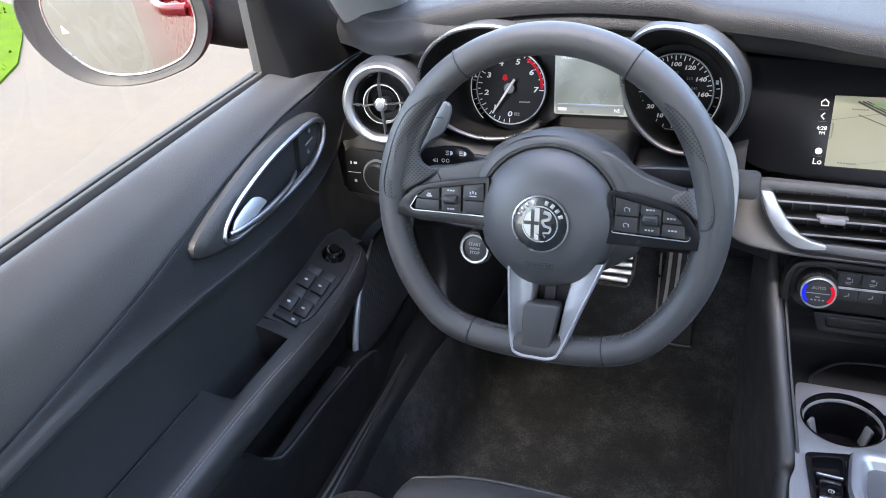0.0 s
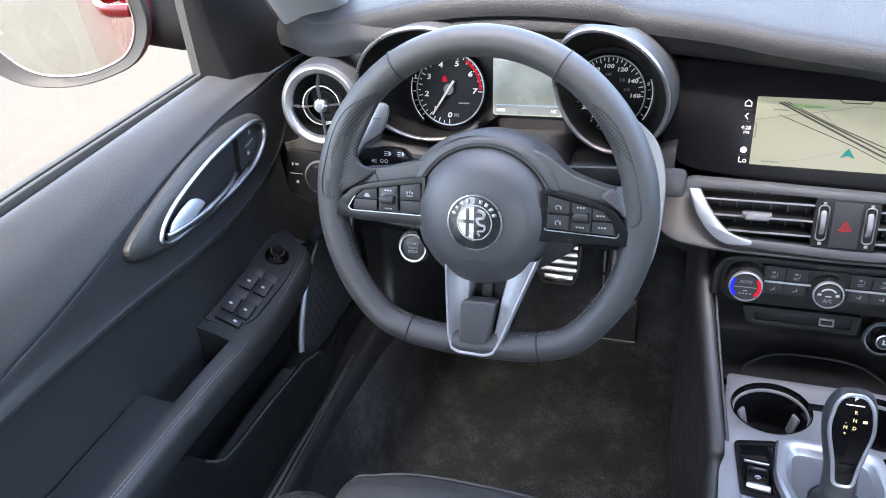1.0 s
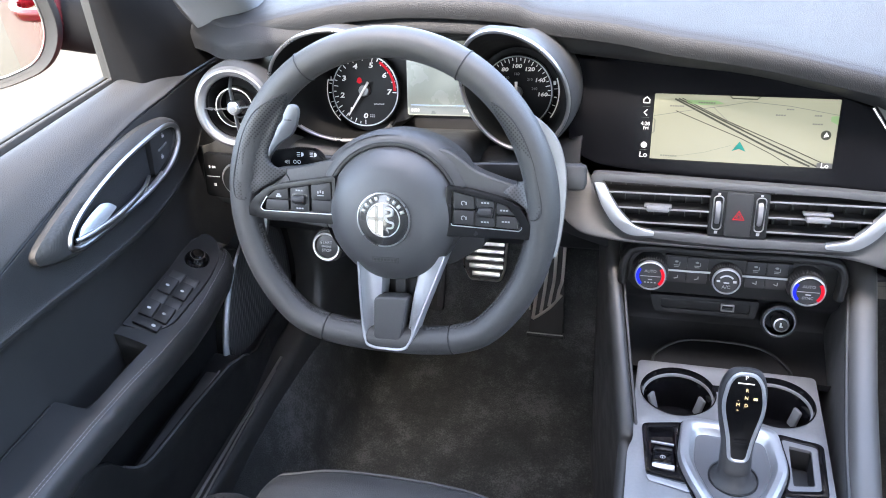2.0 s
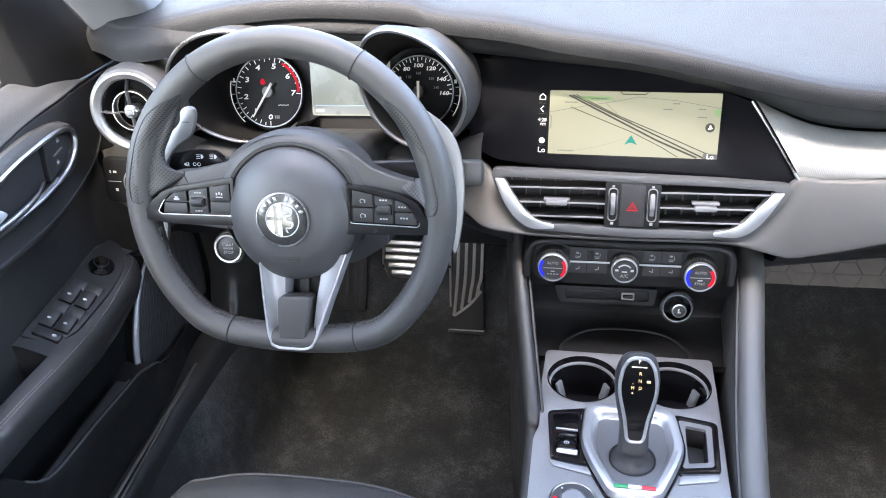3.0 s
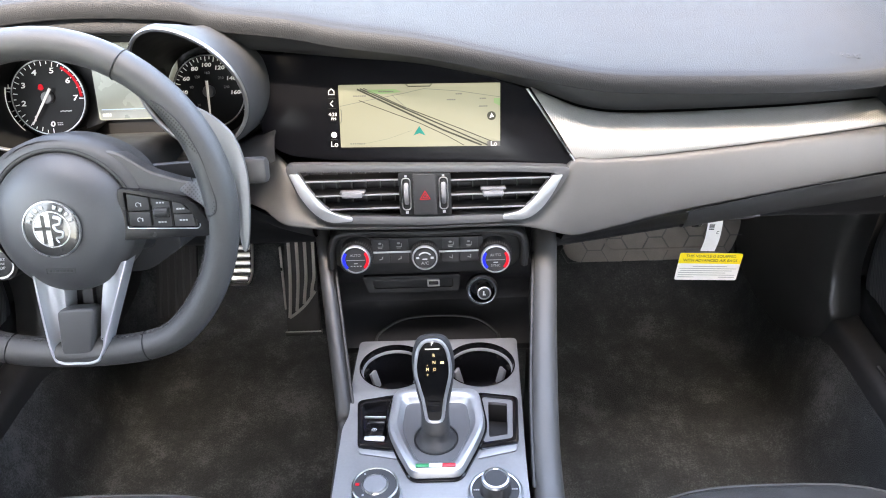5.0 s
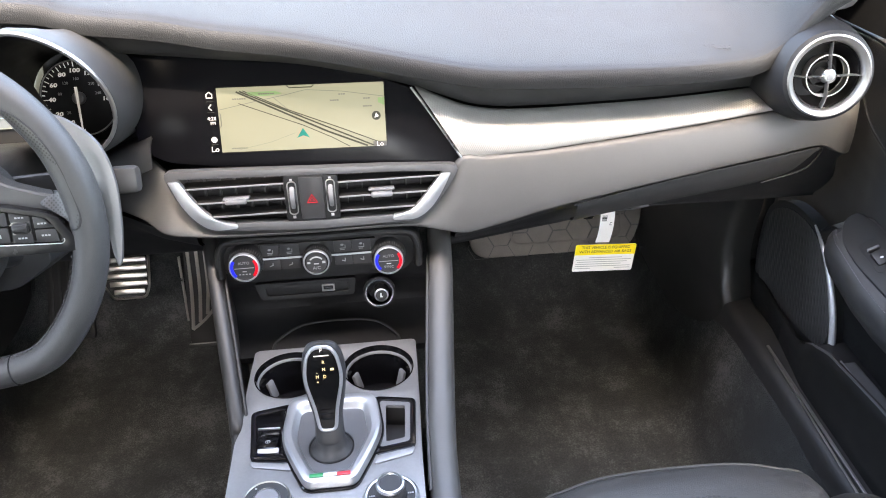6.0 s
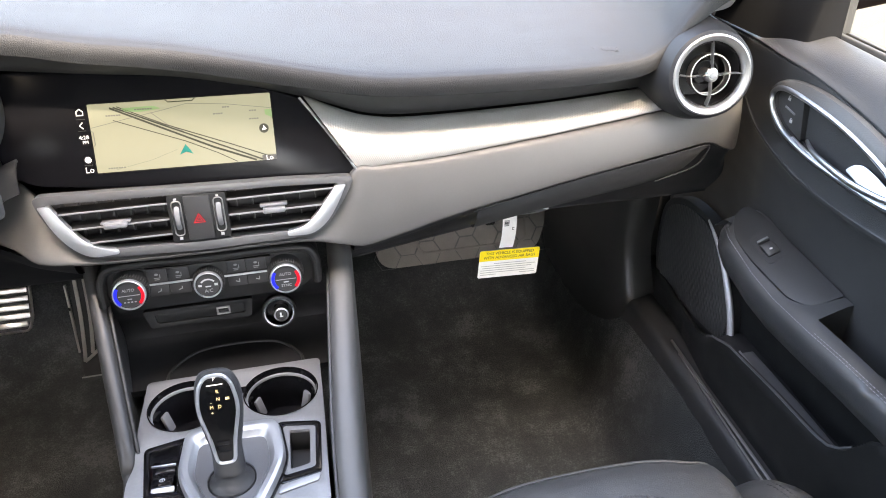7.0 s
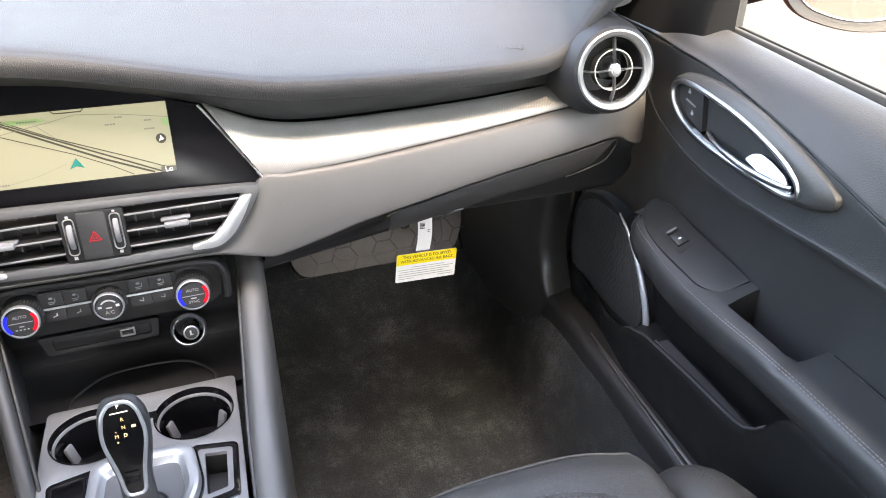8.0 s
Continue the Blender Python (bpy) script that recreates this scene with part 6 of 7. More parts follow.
words("temperature", "Lo", 0.0085, ICON, mp, pose(0.0935, -0.0358, -0.0004))
words("temperature", "Lo", 0.0095, ICON, scr, pose(-0.1095, -0.0345, -0.0008))
words("clock", "4:28", 0.0062, ICON, scr, pose(-0.1100, 0.0030, -0.0008))
words("clock", "PM", 0.0050, ICON, scr, pose(-0.1090, -0.0025, -0.0008))
part("home_icon", sweep([(x - 0.1105, y + 0.031, -0.0008) for x, y in ((-0.0035, -0.003), (-0.0035, 0.001), (0, 0.004), (0.0035, 0.001), (0.0035, -0.003))], oval(0, 0, 0.0006, 0.0003, 6), closed=True), ICON, scr)
part("back_icon", sweep([(x - 0.1105, y + 0.0165, -0.0008) for x, y in ((0.0015, 0.0035), (-0.002, 0), (0.0015, -0.0035))], oval(0, 0, 0.0006, 0.0003, 6)), ICON, scr)
for dx_, dy_ in ((-0.1105, 0.0235), (-0.1105, 0.0105), (-0.1098, -0.0285)):
    part("divider", box(0.009, 0.0003, 0.0002, at=(dx_, dy_, -0.0009)), MAPGREY, scr)
part("seat_icon", lathe([(0, 0.0002), (0.0036, 0.0002)], 18), ICON, scr, m=pose(-0.1095, -0.0225, -0.0009))

# ---- centre vents ----
CV = facing(0.0, 0.0, 0.6, 14)
cv = thing("centre_vents", "twin centre vents with black slats, silver blades and hazard switch", "air vent", CV)
edge_o = [(-0.176, 0.043), (-0.10, 0.0405), (0.0, 0.037), (0.10, 0.034), (0.186, 0.029), (0.172, 0.004), (0.150, -0.026), (0.132, -0.040), (0.0, -0.042), (-0.128, -0.036), (-0.147, -0.022), (-0.166, 0.012)]
edge_i = [(-0.164, 0.0325), (-0.10, 0.0310), (0.0, 0.0280), (0.10, 0.0255), (0.168, 0.0215), (0.156, 0.002), (0.138, -0.0200), (0.124, -0.0310), (0.0, -0.0305), (-0.120, -0.0265), (-0.136, -0.014), (-0.152, 0.010)]
part("bezel", prism(rounded(edge_o, 0.012, 4), -0.012, 0.003, 0.003, holes=[rounded(edge_i, 0.008, 4)]), FASCIA2, cv, "grey satin bezel")
part("cavity", box(0.33, 0.07, 0.004, at=(0, 0, -0.030)), DARK, cv)
for s in (-1, 1):
    bl = [(s * 0.1695, 0.031 if s < 0 else 0.023), (s * 0.157, 0.031 if s < 0 else 0.023), (s * 0.1435, 0.006), (s * 0.128, -0.0135), (s * 0.115, -0.0235), (s * 0.094, -0.0280), (s * 0.094, -0.0335), (s * 0.125, -0.0350), (s * 0.1445, -0.0205), (s * 0.159, 0.002)]
    if s > 0:
        bl = [(a + 0.004, b - 0.003) for a, b in bl]
    part("corner_blade", prism(rounded(bl, [0.002, 0.002, 0.01, 0.01, 0.01, 0.003, 0.003, 0.02, 0.02, 0.01]), -0.004, 0.0055, 0.002), STRIP, cv, "bright satin corner blade")
    x0, x1 = (-0.160, -0.031) if s < 0 else (0.033, 0.166)
    for j, yy in enumerate((0.0205, 0.0015, -0.0165)):
        yo = yy + (0.0 if s < 0 else -0.003)
        xl, xr = (x0 + (0.006 + 0.012 * j) if s < 0 else x0), (x1 if s < 0 else x1 - (0.006 + 0.012 * j))
        part("slat", moved(box(xr - xl, 0.0030, 0.018, 0.001), Matrix.Translation(((xl + xr) / 2, yo, -0.008)) @ pose(0, 0, 0, 12, 0, 0)), BLACKPANEL, cv, "black slat")
        part("slat_edge", sweep([(xl, yo - 0.0012, 0.0015), (xr, yo - 0.0012, 0.0015)], oval(0, 0, 0.0012, 0.0012, 6)), GREYPLASTIC, cv)
    for k in range(7):
        xx = x0 + (x1 - x0) * (k + 0.5) / 7
        part("upright_vane", box(0.0016, 0.052, 0.012, at=(xx, 0.001, -0.022)), HARD, cv)
    cxt = -0.092 if s < 0 else 0.086
    part("slat_tab", merged(box(0.026, 0.0065, 0.014, 0.002, at=(cxt, 0.0015 if s < 0 else -0.0015, 0.002)), box(0.032, 0.003, 0.012, 0.001, at=(cxt, 0.004, -0.002))), GREYPLASTIC, cv, "grey finger tab")
hz = part("hazard_unit", prism(rounded([(-0.033, 0.0295), (0.033, 0.0265), (0.033, -0.0300), (-0.033, -0.0285)], 0.003), -0.012, 0.004, 0.0015), BLACKPANEL, cv, "black centre block")
part("hazard_button", prism(rounded([(-0.0145, 0.027), (0.0145, 0.0255), (0.0145, -0.0275), (-0.0145, -0.0270)], 0.002), 0.003, 0.0060, 0.001), HARD, hz, "black hazard button")
part("hazard_mark", sweep([(x, y - 0.001, 0.0062) for x, y in ((-0.0062, -0.005), (0.0062, -0.005), (0, 0.0055))], oval(0, 0, 0.0008, 0.0004, 6), closed=True), RED, hz, "red triangle")
part("hazard_mark", sweep([(x, y - 0.0018, 0.0062) for x, y in ((-0.0028, -0.002), (0.0028, -0.002), (0, 0.0028))], oval(0, 0, 0.0005, 0.0003, 6), closed=True), RED, hz)
for s in (-1, 1):
    tw = part("thumbwheel", moved(lathe([(0.0, -0.0042), (0.0205, -0.0042), (0.0215, -0.0028), (0.0215, 0.0028), (0.0205, 0.0042), (0, 0.0042)], 40), Matrix.Translation((s * 0.0235, 0.001, -0.0135)) @ pose(0, 0, 0, 0, 90, 0)), HARD, hz, "black thumbwheel")
    part("wheel_ring", sweep([(a, b, 0.0045) for a, b in rounded([(s * 0.0235 - 0.0052, -0.0200), (s * 0.0235 + 0.0052, -0.0200), (s * 0.0235 + 0.0052, 0.0215), (s * 0.0235 - 0.0052, 0.0215)], 0.0050, 6)], oval(0, 0, 0.0008, 0.0010, 8), closed=True), SATIN2, tw, "bright outline of the thumbwheel")
    part("wheel_band", moved(lathe([(0.0190, -0.0030), (0.0222, -0.0026), (0.0228, 0.0), (0.0222, 0.0026), (0.0190, 0.0030)], 48), Matrix.Translation((s * 0.0235, 0.001, -0.0135)) @ pose(0, 0, 0, 0, 90, 0)), GREYPLASTIC, tw, "satin grey tread of the thumbwheel")
    part("vent_mark", box(0.0036, 0.0034, 0.0004, at=(s * 0.0235, -0.0235, 0.0046)), GREYPRINT, hz)
    part("vent_mark", box(0.0030, 0.0024, 0.0004, at=(s * 0.0235, 0.0240, 0.0046)), GREYPRINT, hz)

# ---- climate panel ----
HV = facing(-0.001, 0.0, 0.508, 14)
hv = thing("climate_panel", "black climate control panel with three rotary knobs and small keys", "climate control", HV)
part("housing", prism(rounded([(-0.120, 0.036), (0.122, 0.034), (0.136, 0.018), (0.122, -0.020), (0.104, -0.031), (-0.108, -0.031), (-0.122, -0.018), (-0.133, 0.020)], 0.012), -0.03, -0.002, 0.004), BLACKPANEL, hv, "black housing")
hoodp = spline([(-0.128, -0.016, 0.004), (-0.124, 0.020, 0.006), (-0.100, 0.034, 0.008), (0.0, 0.032, 0.008), (0.102, 0.032, 0.008), (0.127, 0.018, 0.006), (0.128, -0.018, 0.004)], 8)
part("hood", sweep(hoodp, oval(0, 0, 0.006, 0.009, 12), up=(0, 0, 1)), BLACKPANEL, hv, "rounded black brow over the knobs")
part("key_band", prism(rounded([(-0.076, 0.024), (0.074, 0.022), (0.074, -0.0155), (-0.076, -0.0135)], 0.003), -0.004, 0.004, 0.001), BLACKPANEL, hv)
for lx, ly in ((-0.047, 0.0045), (0.042, 0.0035)):
    part("chrome_line", box(0.052, 0.0021, 0.0016, at=(lx, ly, 0.0066)), STRIP, hv, "fine chrome line")
for x0, x1, x2 in ((-0.074, -0.050, -0.0245), (0.0195, 0.043, 0.068)):
    for a, b in ((x0, x1), (x1, x2)):
        part("key", prism(rounded([(a + 0.0006, 0.0065), (b - 0.0006, 0.0065), (b - 0.0006, 0.0225), (a + 0.0006, 0.0225)], 0.001, 2), 0.003, 0.0058, 0.0006), KEYM, hv)
        part("key", prism(rounded([(a + 0.0006, -0.0120), (b - 0.0006, -0.0120), (b - 0.0006, 0.0022), (a + 0.0006, 0.0022)], 0.001, 2), 0.003, 0.0052, 0.0006), KEYM, hv)
        cx_ = (a + b) / 2
        part("key_mark", merged(prism(oval(cx_ - 0.0005, 0.0165, 0.0022, 0.0014, 12), 0.0058, 0.0061), box(0.0075, 0.0008, 0.0003, at=(cx_, 0.0118, 0.006)), box(0.0008, 0.0036, 0.0003, at=(cx_ + 0.0034, 0.0145, 0.006)), box(0.0055, 0.0008, 0.0003, at=(cx_ - 0.0004, 0.0098, 0.006))), DIMPRINT, hv)
        part("key_mark", merged(moved(box(0.0050, 0.0011, 0.0003), pose(cx_, -0.0060, 0.0054, 0, 0, 20 * (1 if x0 < 0 else -1))), moved(box(0.0011, 0.0036, 0.0003), pose(cx_ + 0.002, -0.0042, 0.0054))), DIMPRINT, hv)


def knob(x, y, r, h, coloured):
    k = part("knob", lathe([(0, h), (r * 0.80, h), (r * 0.93, h - 0.0018), (r * 0.99, h - 0.006), (r * 1.10, h * 0.45), (r * 1.20, h * 0.10), (r * 1.24, -0.004)], 44), KEYM, hv, "black rotary knob", pose(x, y, 0.0))
    part("knob_ring", lathe([(r * 0.90, h - 0.0008), (r * 0.93, h + 0.0012), (r * 1.0, h + 0.0008), (r * 1.02, h - 0.004), (r * 0.98, h - 0.006)], 44), STRIP, k, "satin chrome ring")
    part("grip", merged(*[moved(box(0.0012, 0.0010, h * 0.5), Matrix.Translation((r * 1.10 * math.cos(radians(a)), r * 1.10 * math.sin(radians(a)), h * 0.48)) @ pose(0, 0, 0, 0, 0, a)) for a in range(0, 360, 9)]), HARD, k)
    if coloured:
        for a0, a1, m_ in ((142, 226, BLUE), (-46, 38, RED)):
            part("temperature_arc", lathe([(r * 0.72, h + 0.0002), (r * 0.73, h + 0.0008), (r * 0.91, h + 0.0008), (r * 0.92, h + 0.0002)], 20, a0, a1), m_, k)
        part("split_line", box(r * 1.30, 0.0008, 0.0004, at=(0, -0.0005, h + 0.0003)), DIMPRINT, k)
        words("knob_word", "AUTO", 0.0052, DIMPRINT, k, pose(0, 0.0062, h + 0.0003))
        if x > 0:
            words("knob_word", "SYNC", 0.0050, DIMPRINT, k, pose(0, -0.0085, h + 0.0003))
            part("lamp", box(0.006, 0.0012, 0.0004, at=(0, -0.0040, h + 0.0003)), GREYPRINT, k)
        else:
            part("lamp", merged(box(0.005, 0.0012, 0.0004, at=(0, -0.0050, h + 0.0003)), *[box(0.0022, 0.0014, 0.0004, at=(-0.006 + 0.004 * j, -0.0088, h + 0.0003)) for j in range(4)]), DIMPRINT, k)
    else:
        words("knob_word", "A/C", 0.0062, DIMPRINT, k, pose(0, -0.0072, h + 0.0003))
        part("lamp", box(0.0065, 0.0014, 0.0004, at=(0, -0.0014, h + 0.0003)), GREYPRINT, k)
        part("fan_mark", merged(lathe([(0.0088, 0.0), (0.0100, 0.0004), (0.0108, 0.0)], 16, 40, 140), box(0.004, 0.0025, 0.0003, at=(-0.0095, 0.0025, 0.0002)), box(0.004, 0.0030, 0.0003, at=(0.0095, 0.0025, 0.0002))), GREYPRINT, k, m=pose(0, -0.002, h + 0.0002))


knob(-0.0935, 0.002, 0.0190, 0.025, True)
knob(-0.003, 0.0005, 0.0165, 0.022, False)
knob(0.0895, -0.0030, 0.0190, 0.025, True)
# socket row below
slot = thing("media_slot", "narrow black slot with a charging socket below the climate panel", "socket panel", facing(-0.023, 0.001, 0.4555, 14))
part("slot_body", prism(rounded([(-0.062, -0.0135), (0.062, -0.0135), (0.066, 0.011), (-0.070, 0.011)], 0.004), -0.01, -0.001, 0.002, holes=[rounded([(-0.054, -0.0075), (0.055, -0.0075), (0.055, 0.0065), (-0.056, 0.0065)], 0.004)]), BLACKPANEL, slot, "black surround")
part("slot_lid", prism(rounded([(-0.054, -0.0072), (0.055, -0.0072), (0.055, 0.0062), (-0.056, 0.0062)], 0.004), -0.010, -0.0025, 0.002), BLACKPANEL, slot)
part("socket", prism(rounded([(0.0195, -0.0055), (0.0365, -0.0055), (0.0365, 0.0045), (0.0195, 0.0045)], 0.001, 2), -0.004, 0.0005, 0.0006, holes=[rounded([(0.0215, -0.0035), (0.0345, -0.0035), (0.0345, 0.0025), (0.0215, 0.0025)], 0.0008, 2)]), SATIN2, slot, "metal socket frame")
part("socket_tongue", box(0.010, 0.0022, 0.003, at=(0.028, -0.0005, -0.0015)), INK, slot)
power = thing("power_socket", "round power socket with a bright ring", "power socket", facing(0.073, 0.020, 0.425, 20))
part("boss", lathe([(0.0225, -0.01), (0.0225, 0.001), (0.0205, 0.002), (0.018, 0.002)], 36), HARD, power)
part("ring", lathe([(0.0175, 0.001), (0.0180, 0.0032), (0.0198, 0.0032), (0.0208, 0.001)], 40), CHROME, power, "bright ring")
part("well", lathe([(0.0178, 0.0015), (0.0165, -0.012), (0, -0.012)], 36), GLOSS, power)
part("plug", lathe([(0, 0.0045), (0.0088, 0.0045), (0.0100, 0.0030), (0.0105, -0.012)], 30), HARD, power, "black plug", pose(0.0025, -0.003, 0))
part("plug_ring", lathe([(0.0078, 0.0046), (0.0082, 0.0056), (0.0094, 0.0054), (0.0099, 0.0040)], 30), CHROMEB, power, m=pose(0.0025, -0.003, 0))
part("plug_mark", merged(box(0.0022, 0.006, 0.0004, at=(0.0018, -0.003, 0.0048)), box(0.0042, 0.0014, 0.0004, at=(0.0025, -0.0055, 0.0048))), WHITEPRINT, power)


# ---- centre console ----
PL = pose(0, -0.17, 0.392, -5.14, 0, 0)
console = thing("centre_console", "grey centre console with cup holders between padded side walls", "centre console")
cups = [oval(-0.050, 0.083, 0.0455, 0.0455, 40), oval(0.0645, 0.083, 0.0455, 0.0455, 40)]
park_hole = rounded([(-0.0895, 0.012), (-0.047, 0.021), (-0.043, -0.071), (-0.084, -0.064)], 0.006)
tray_hole = rounded([(0.061, 0.021), (0.1055, 0.012), (0.0995, -0.064), (0.0585, -0.071)], 0.006)
out = rounded([(-0.101, 0.140), (0.118, 0.139), (0.114, 0.02), (0.108, -0.10), (0.106, -0.33), (-0.106, -0.33), (-0.107, -0.10), (-0.107, -0.03), (-0.101, -0.010), (-0.104, 0.05)], [0.008, 0.008, 0.05, 0.05, 0.01, 0.01, 0.05, 0.01, 0.01, 0.03])
plate = part("top_plate", prism(out, -0.004, 0.0, 0.0015, holes=[*cups, park_hole, tray_hole]), PLATE, console, "silver-grey plate with a fine woven texture", PL)
for cx, sides in ((-0.050, (152, 28)), (0.0645, (152, 28))):
    cup = part("cup_holder", lathe([(0.0465, 0.001), (0.0450, 0.0012), (0.0438, -0.004), (0.0425, -0.012), (0.0400, -0.060), (0, -0.062)], 48), GLOSS, plate, "round black cup holder", pose(cx, 0.083, 0))
    # step in the cup wall; its light grey paints the highlight on it
    part("cup_rim", lathe([(0.0436, -0.0062), (0.0424, -0.0066), (0.0417, -0.0080), (0.0417, -0.0102), (0.0428, -0.0110)], 48), SPRING, cup, "inner step, coloured grey for its highlight")
    for a in sides:
        part("cup_spring", moved(box(0.005, 0.013, 0.026, 0.002), Matrix.Translation((0.0330 * math.cos(radians(a)), 0.0330 * math.sin(radians(a)), -0.035)) @ pose(0, 0, 0, 0, 16, a)), SPRING, cup, "grey spring flap")
part("cup_bridge", box(0.030, 0.012, 0.004, 0.001, at=(0.007, 0.096, -0.001)), GLOSS, plate)
# parking brake switch and small tray
pk = part("parking_brake_unit", prism(rounded([(-0.0925, 0.014), (-0.044, 0.024), (-0.0405, -0.076), (-0.085, -0.068)], 0.008), -0.006, 0.0026, 0.0015, holes=[rounded([(-0.086, 0.008), (-0.055, 0.0145), (-0.052, -0.060), (-0.080, -0.055)], 0.005)]), GLOSS, plate, "gloss black frame of the parking brake")
part("unit_floor", prism(rounded([(-0.087, 0.009), (-0.054, 0.0155), (-0.051, -0.061), (-0.081, -0.056)], 0.005), -0.020, -0.006), GLOSS, pk)
part("brake_switch", moved(box(0.024, 0.034, 0.012, 0.003), Matrix.Translation((-0.067, -0.035, -0.003)) @ pose(0, 0, 0, -8, 0, -4)), GLOSS, pk, "gloss black brake switch")
part("switch_lip", moved(box(0.026, 0.0022, 0.003, 0.0006), Matrix.Translation((-0.068, -0.0175, 0.003)) @ pose(0, 0, 0, 0, 0, -3)), CHROMEB, pk)
part("switch_lip", moved(box(0.025, 0.008, 0.004, 0.0015), Matrix.Translation((-0.0665, -0.0525, 0.001)) @ pose(0, 0, 0, 18, 0, -4)), SATIN2, pk, "dull chrome lip")
part("switch_mark", merged(lathe([(0.0022, 0.0), (0.0032, 0.0003)], 16), box(0.001, 0.0032, 0.0003)), GREYPRINT, pk, m=Matrix.Translation((-0.0675, -0.041, 0.0045)) @ pose(0, 0, 0, -8, 0, 0))
part("side_rail", box(0.0025, 0.062, 0.004, 0.001, at=(-0.0505, -0.020, 0.001)), SATIN2, pk)
part("foot_lip", prism(rounded([(-0.086, -0.067), (-0.041, -0.075), (-0.038, -0.086), (-0.082, -0.076)], 0.003), -0.002, 0.0022, 0.001), PLATE, pk, "grey lower lip")
tr = part("tray", prism(rounded([(0.058, 0.024), (0.1085, 0.014), (0.1025, -0.068), (0.0565, -0.076)], 0.008), -0.006, 0.0026, 0.0015, holes=[rounded([(0.064, 0.017), (0.1015, 0.0095), (0.0965, -0.058), (0.0615, -0.064)], 0.005)]), GLOSS, plate, "gloss black frame of a small tray")
part("tray_lip", prism(rounded([(0.0635, 0.0175), (0.102, 0.010), (0.097, -0.0585), (0.061, -0.0645)], 0.005), -0.004, 0.0005, 0.001, holes=[rounded([(0.071, 0.008), (0.0945, 0.004), (0.091, -0.050), (0.069, -0.054)], 0.003)]), GREYPLASTIC, tr, "grey inner frame")
part("tray_floor", prism(rounded([(0.062, 0.018), (0.1025, 0.0105), (0.0975, -0.059), (0.060, -0.065)], 0.005), -0.034, -0.032), HARD, tr)
part("tray_wall", loft([[Vector((a, b, z)) for a, b in rounded([(0.0705, 0.0085), (0.095, 0.0045), (0.0915, -0.0505), (0.0685, -0.0545)], 0.003)] for z in (-0.001, -0.033)], wrap=True), HARD, tr)
part("foot_lip", prism(rounded([(0.058, -0.0755), (0.1015, -0.067), (0.0985, -0.078), (0.054, -0.0885)], 0.003), -0.002, 0.0022, 0.001), PLATE, tr, "grey lower lip")
# rotary controls
for cx, cy, r, cap in ((-0.058, -0.139, 0.0265, 0.012), (0.071, -0.137, 0.0285, 0.0135)):
    rk = part("rotary_control", lathe([(r * 1.06, 0.0005), (r * 1.04, 0.003), (r * 0.96, 0.0045), (r * 0.9, 0.004)], 44), CHROMEB, plate, "bright ring of a rotary control", pose(cx, cy, 0))
    if cx < 0:
        part("dial", lathe([(r * 0.97, 0.0), (r * 0.96, 0.016), (r * 0.88, 0.0185), (r * 0.5, 0.019), (0, 0.019)], 44), HARD, rk, "black mode dial")
        part("dial_ring", lathe([(r * 0.86, 0.0184), (r * 0.9, 0.0196), (r * 0.96, 0.0185)], 44), SATIN2, rk)
        part("dial_centre", lathe([(0, 0.0212), (cap, 0.0208), (cap * 1.1, 0.019)], 32), GREYPLASTIC, rk)
        part("dial_centre_ring", lathe([(cap * 1.08, 0.0192), (cap * 1.14, 0.0206), (cap * 1.22, 0.0192)], 32), SATIN, rk)
        part("dial_mark", box(0.004, 0.0035, 0.0004, at=(-0.019, 0.001, 0.0192)), RED, rk)
        part("dial_mark", merged(box(0.002, 0.002, 0.0004, at=(-0.012, 0.015, 0.0192)), box(0.002, 0.002, 0.0004, at=(-0.012, -0.014, 0.0192))), GREYPRINT, rk)
    else:
        part("dial", lathe([(r * 0.95, 0.003), (r * 0.6, 0.004), (cap * 1.25, 0.006), (cap * 1.15, 0.020), (cap, 0.022), (0, 0.022)], 44), HARD, rk, "black volume dial")
        part("dial_ring", lathe([(cap * 0.88, 0.0218), (cap * 0.94, 0.0234), (cap * 1.08, 0.0228), (cap * 1.16, 0.0195)], 36), CHROMEB, rk, "chrome cap ring")
        part("dial_mark", merged(*[box(0.0018, 0.0018, 0.0003, at=(sx * (0.0185 + 0.0022 * j), 0.0, 0.0048)) for sx in (-1, 1) for j in range(3)]), GREYPRINT, rk)


def side_wall(name, line, hw, mat_, label):
    pts = spline(line, 8)
    secs = []
    for p in pts:
        x, y, z = p
        prof_ = [(-hw, 0.0 - z), (-hw, -0.06), (-hw, -0.014), (-hw * 0.75, -0.004), (-hw * 0.3, 0.0), (hw * 0.3, 0.0), (hw * 0.75, -0.004), (hw, -0.014), (hw * 1.1, -0.06), (hw * 1.3, 0.0 - z)]
        secs.append([(x + (a if line[0][0] > 0 else -a), y, z + b) for a, b in prof_])
    return part(name, loft(secs), mat_, console, label, sharp=60)


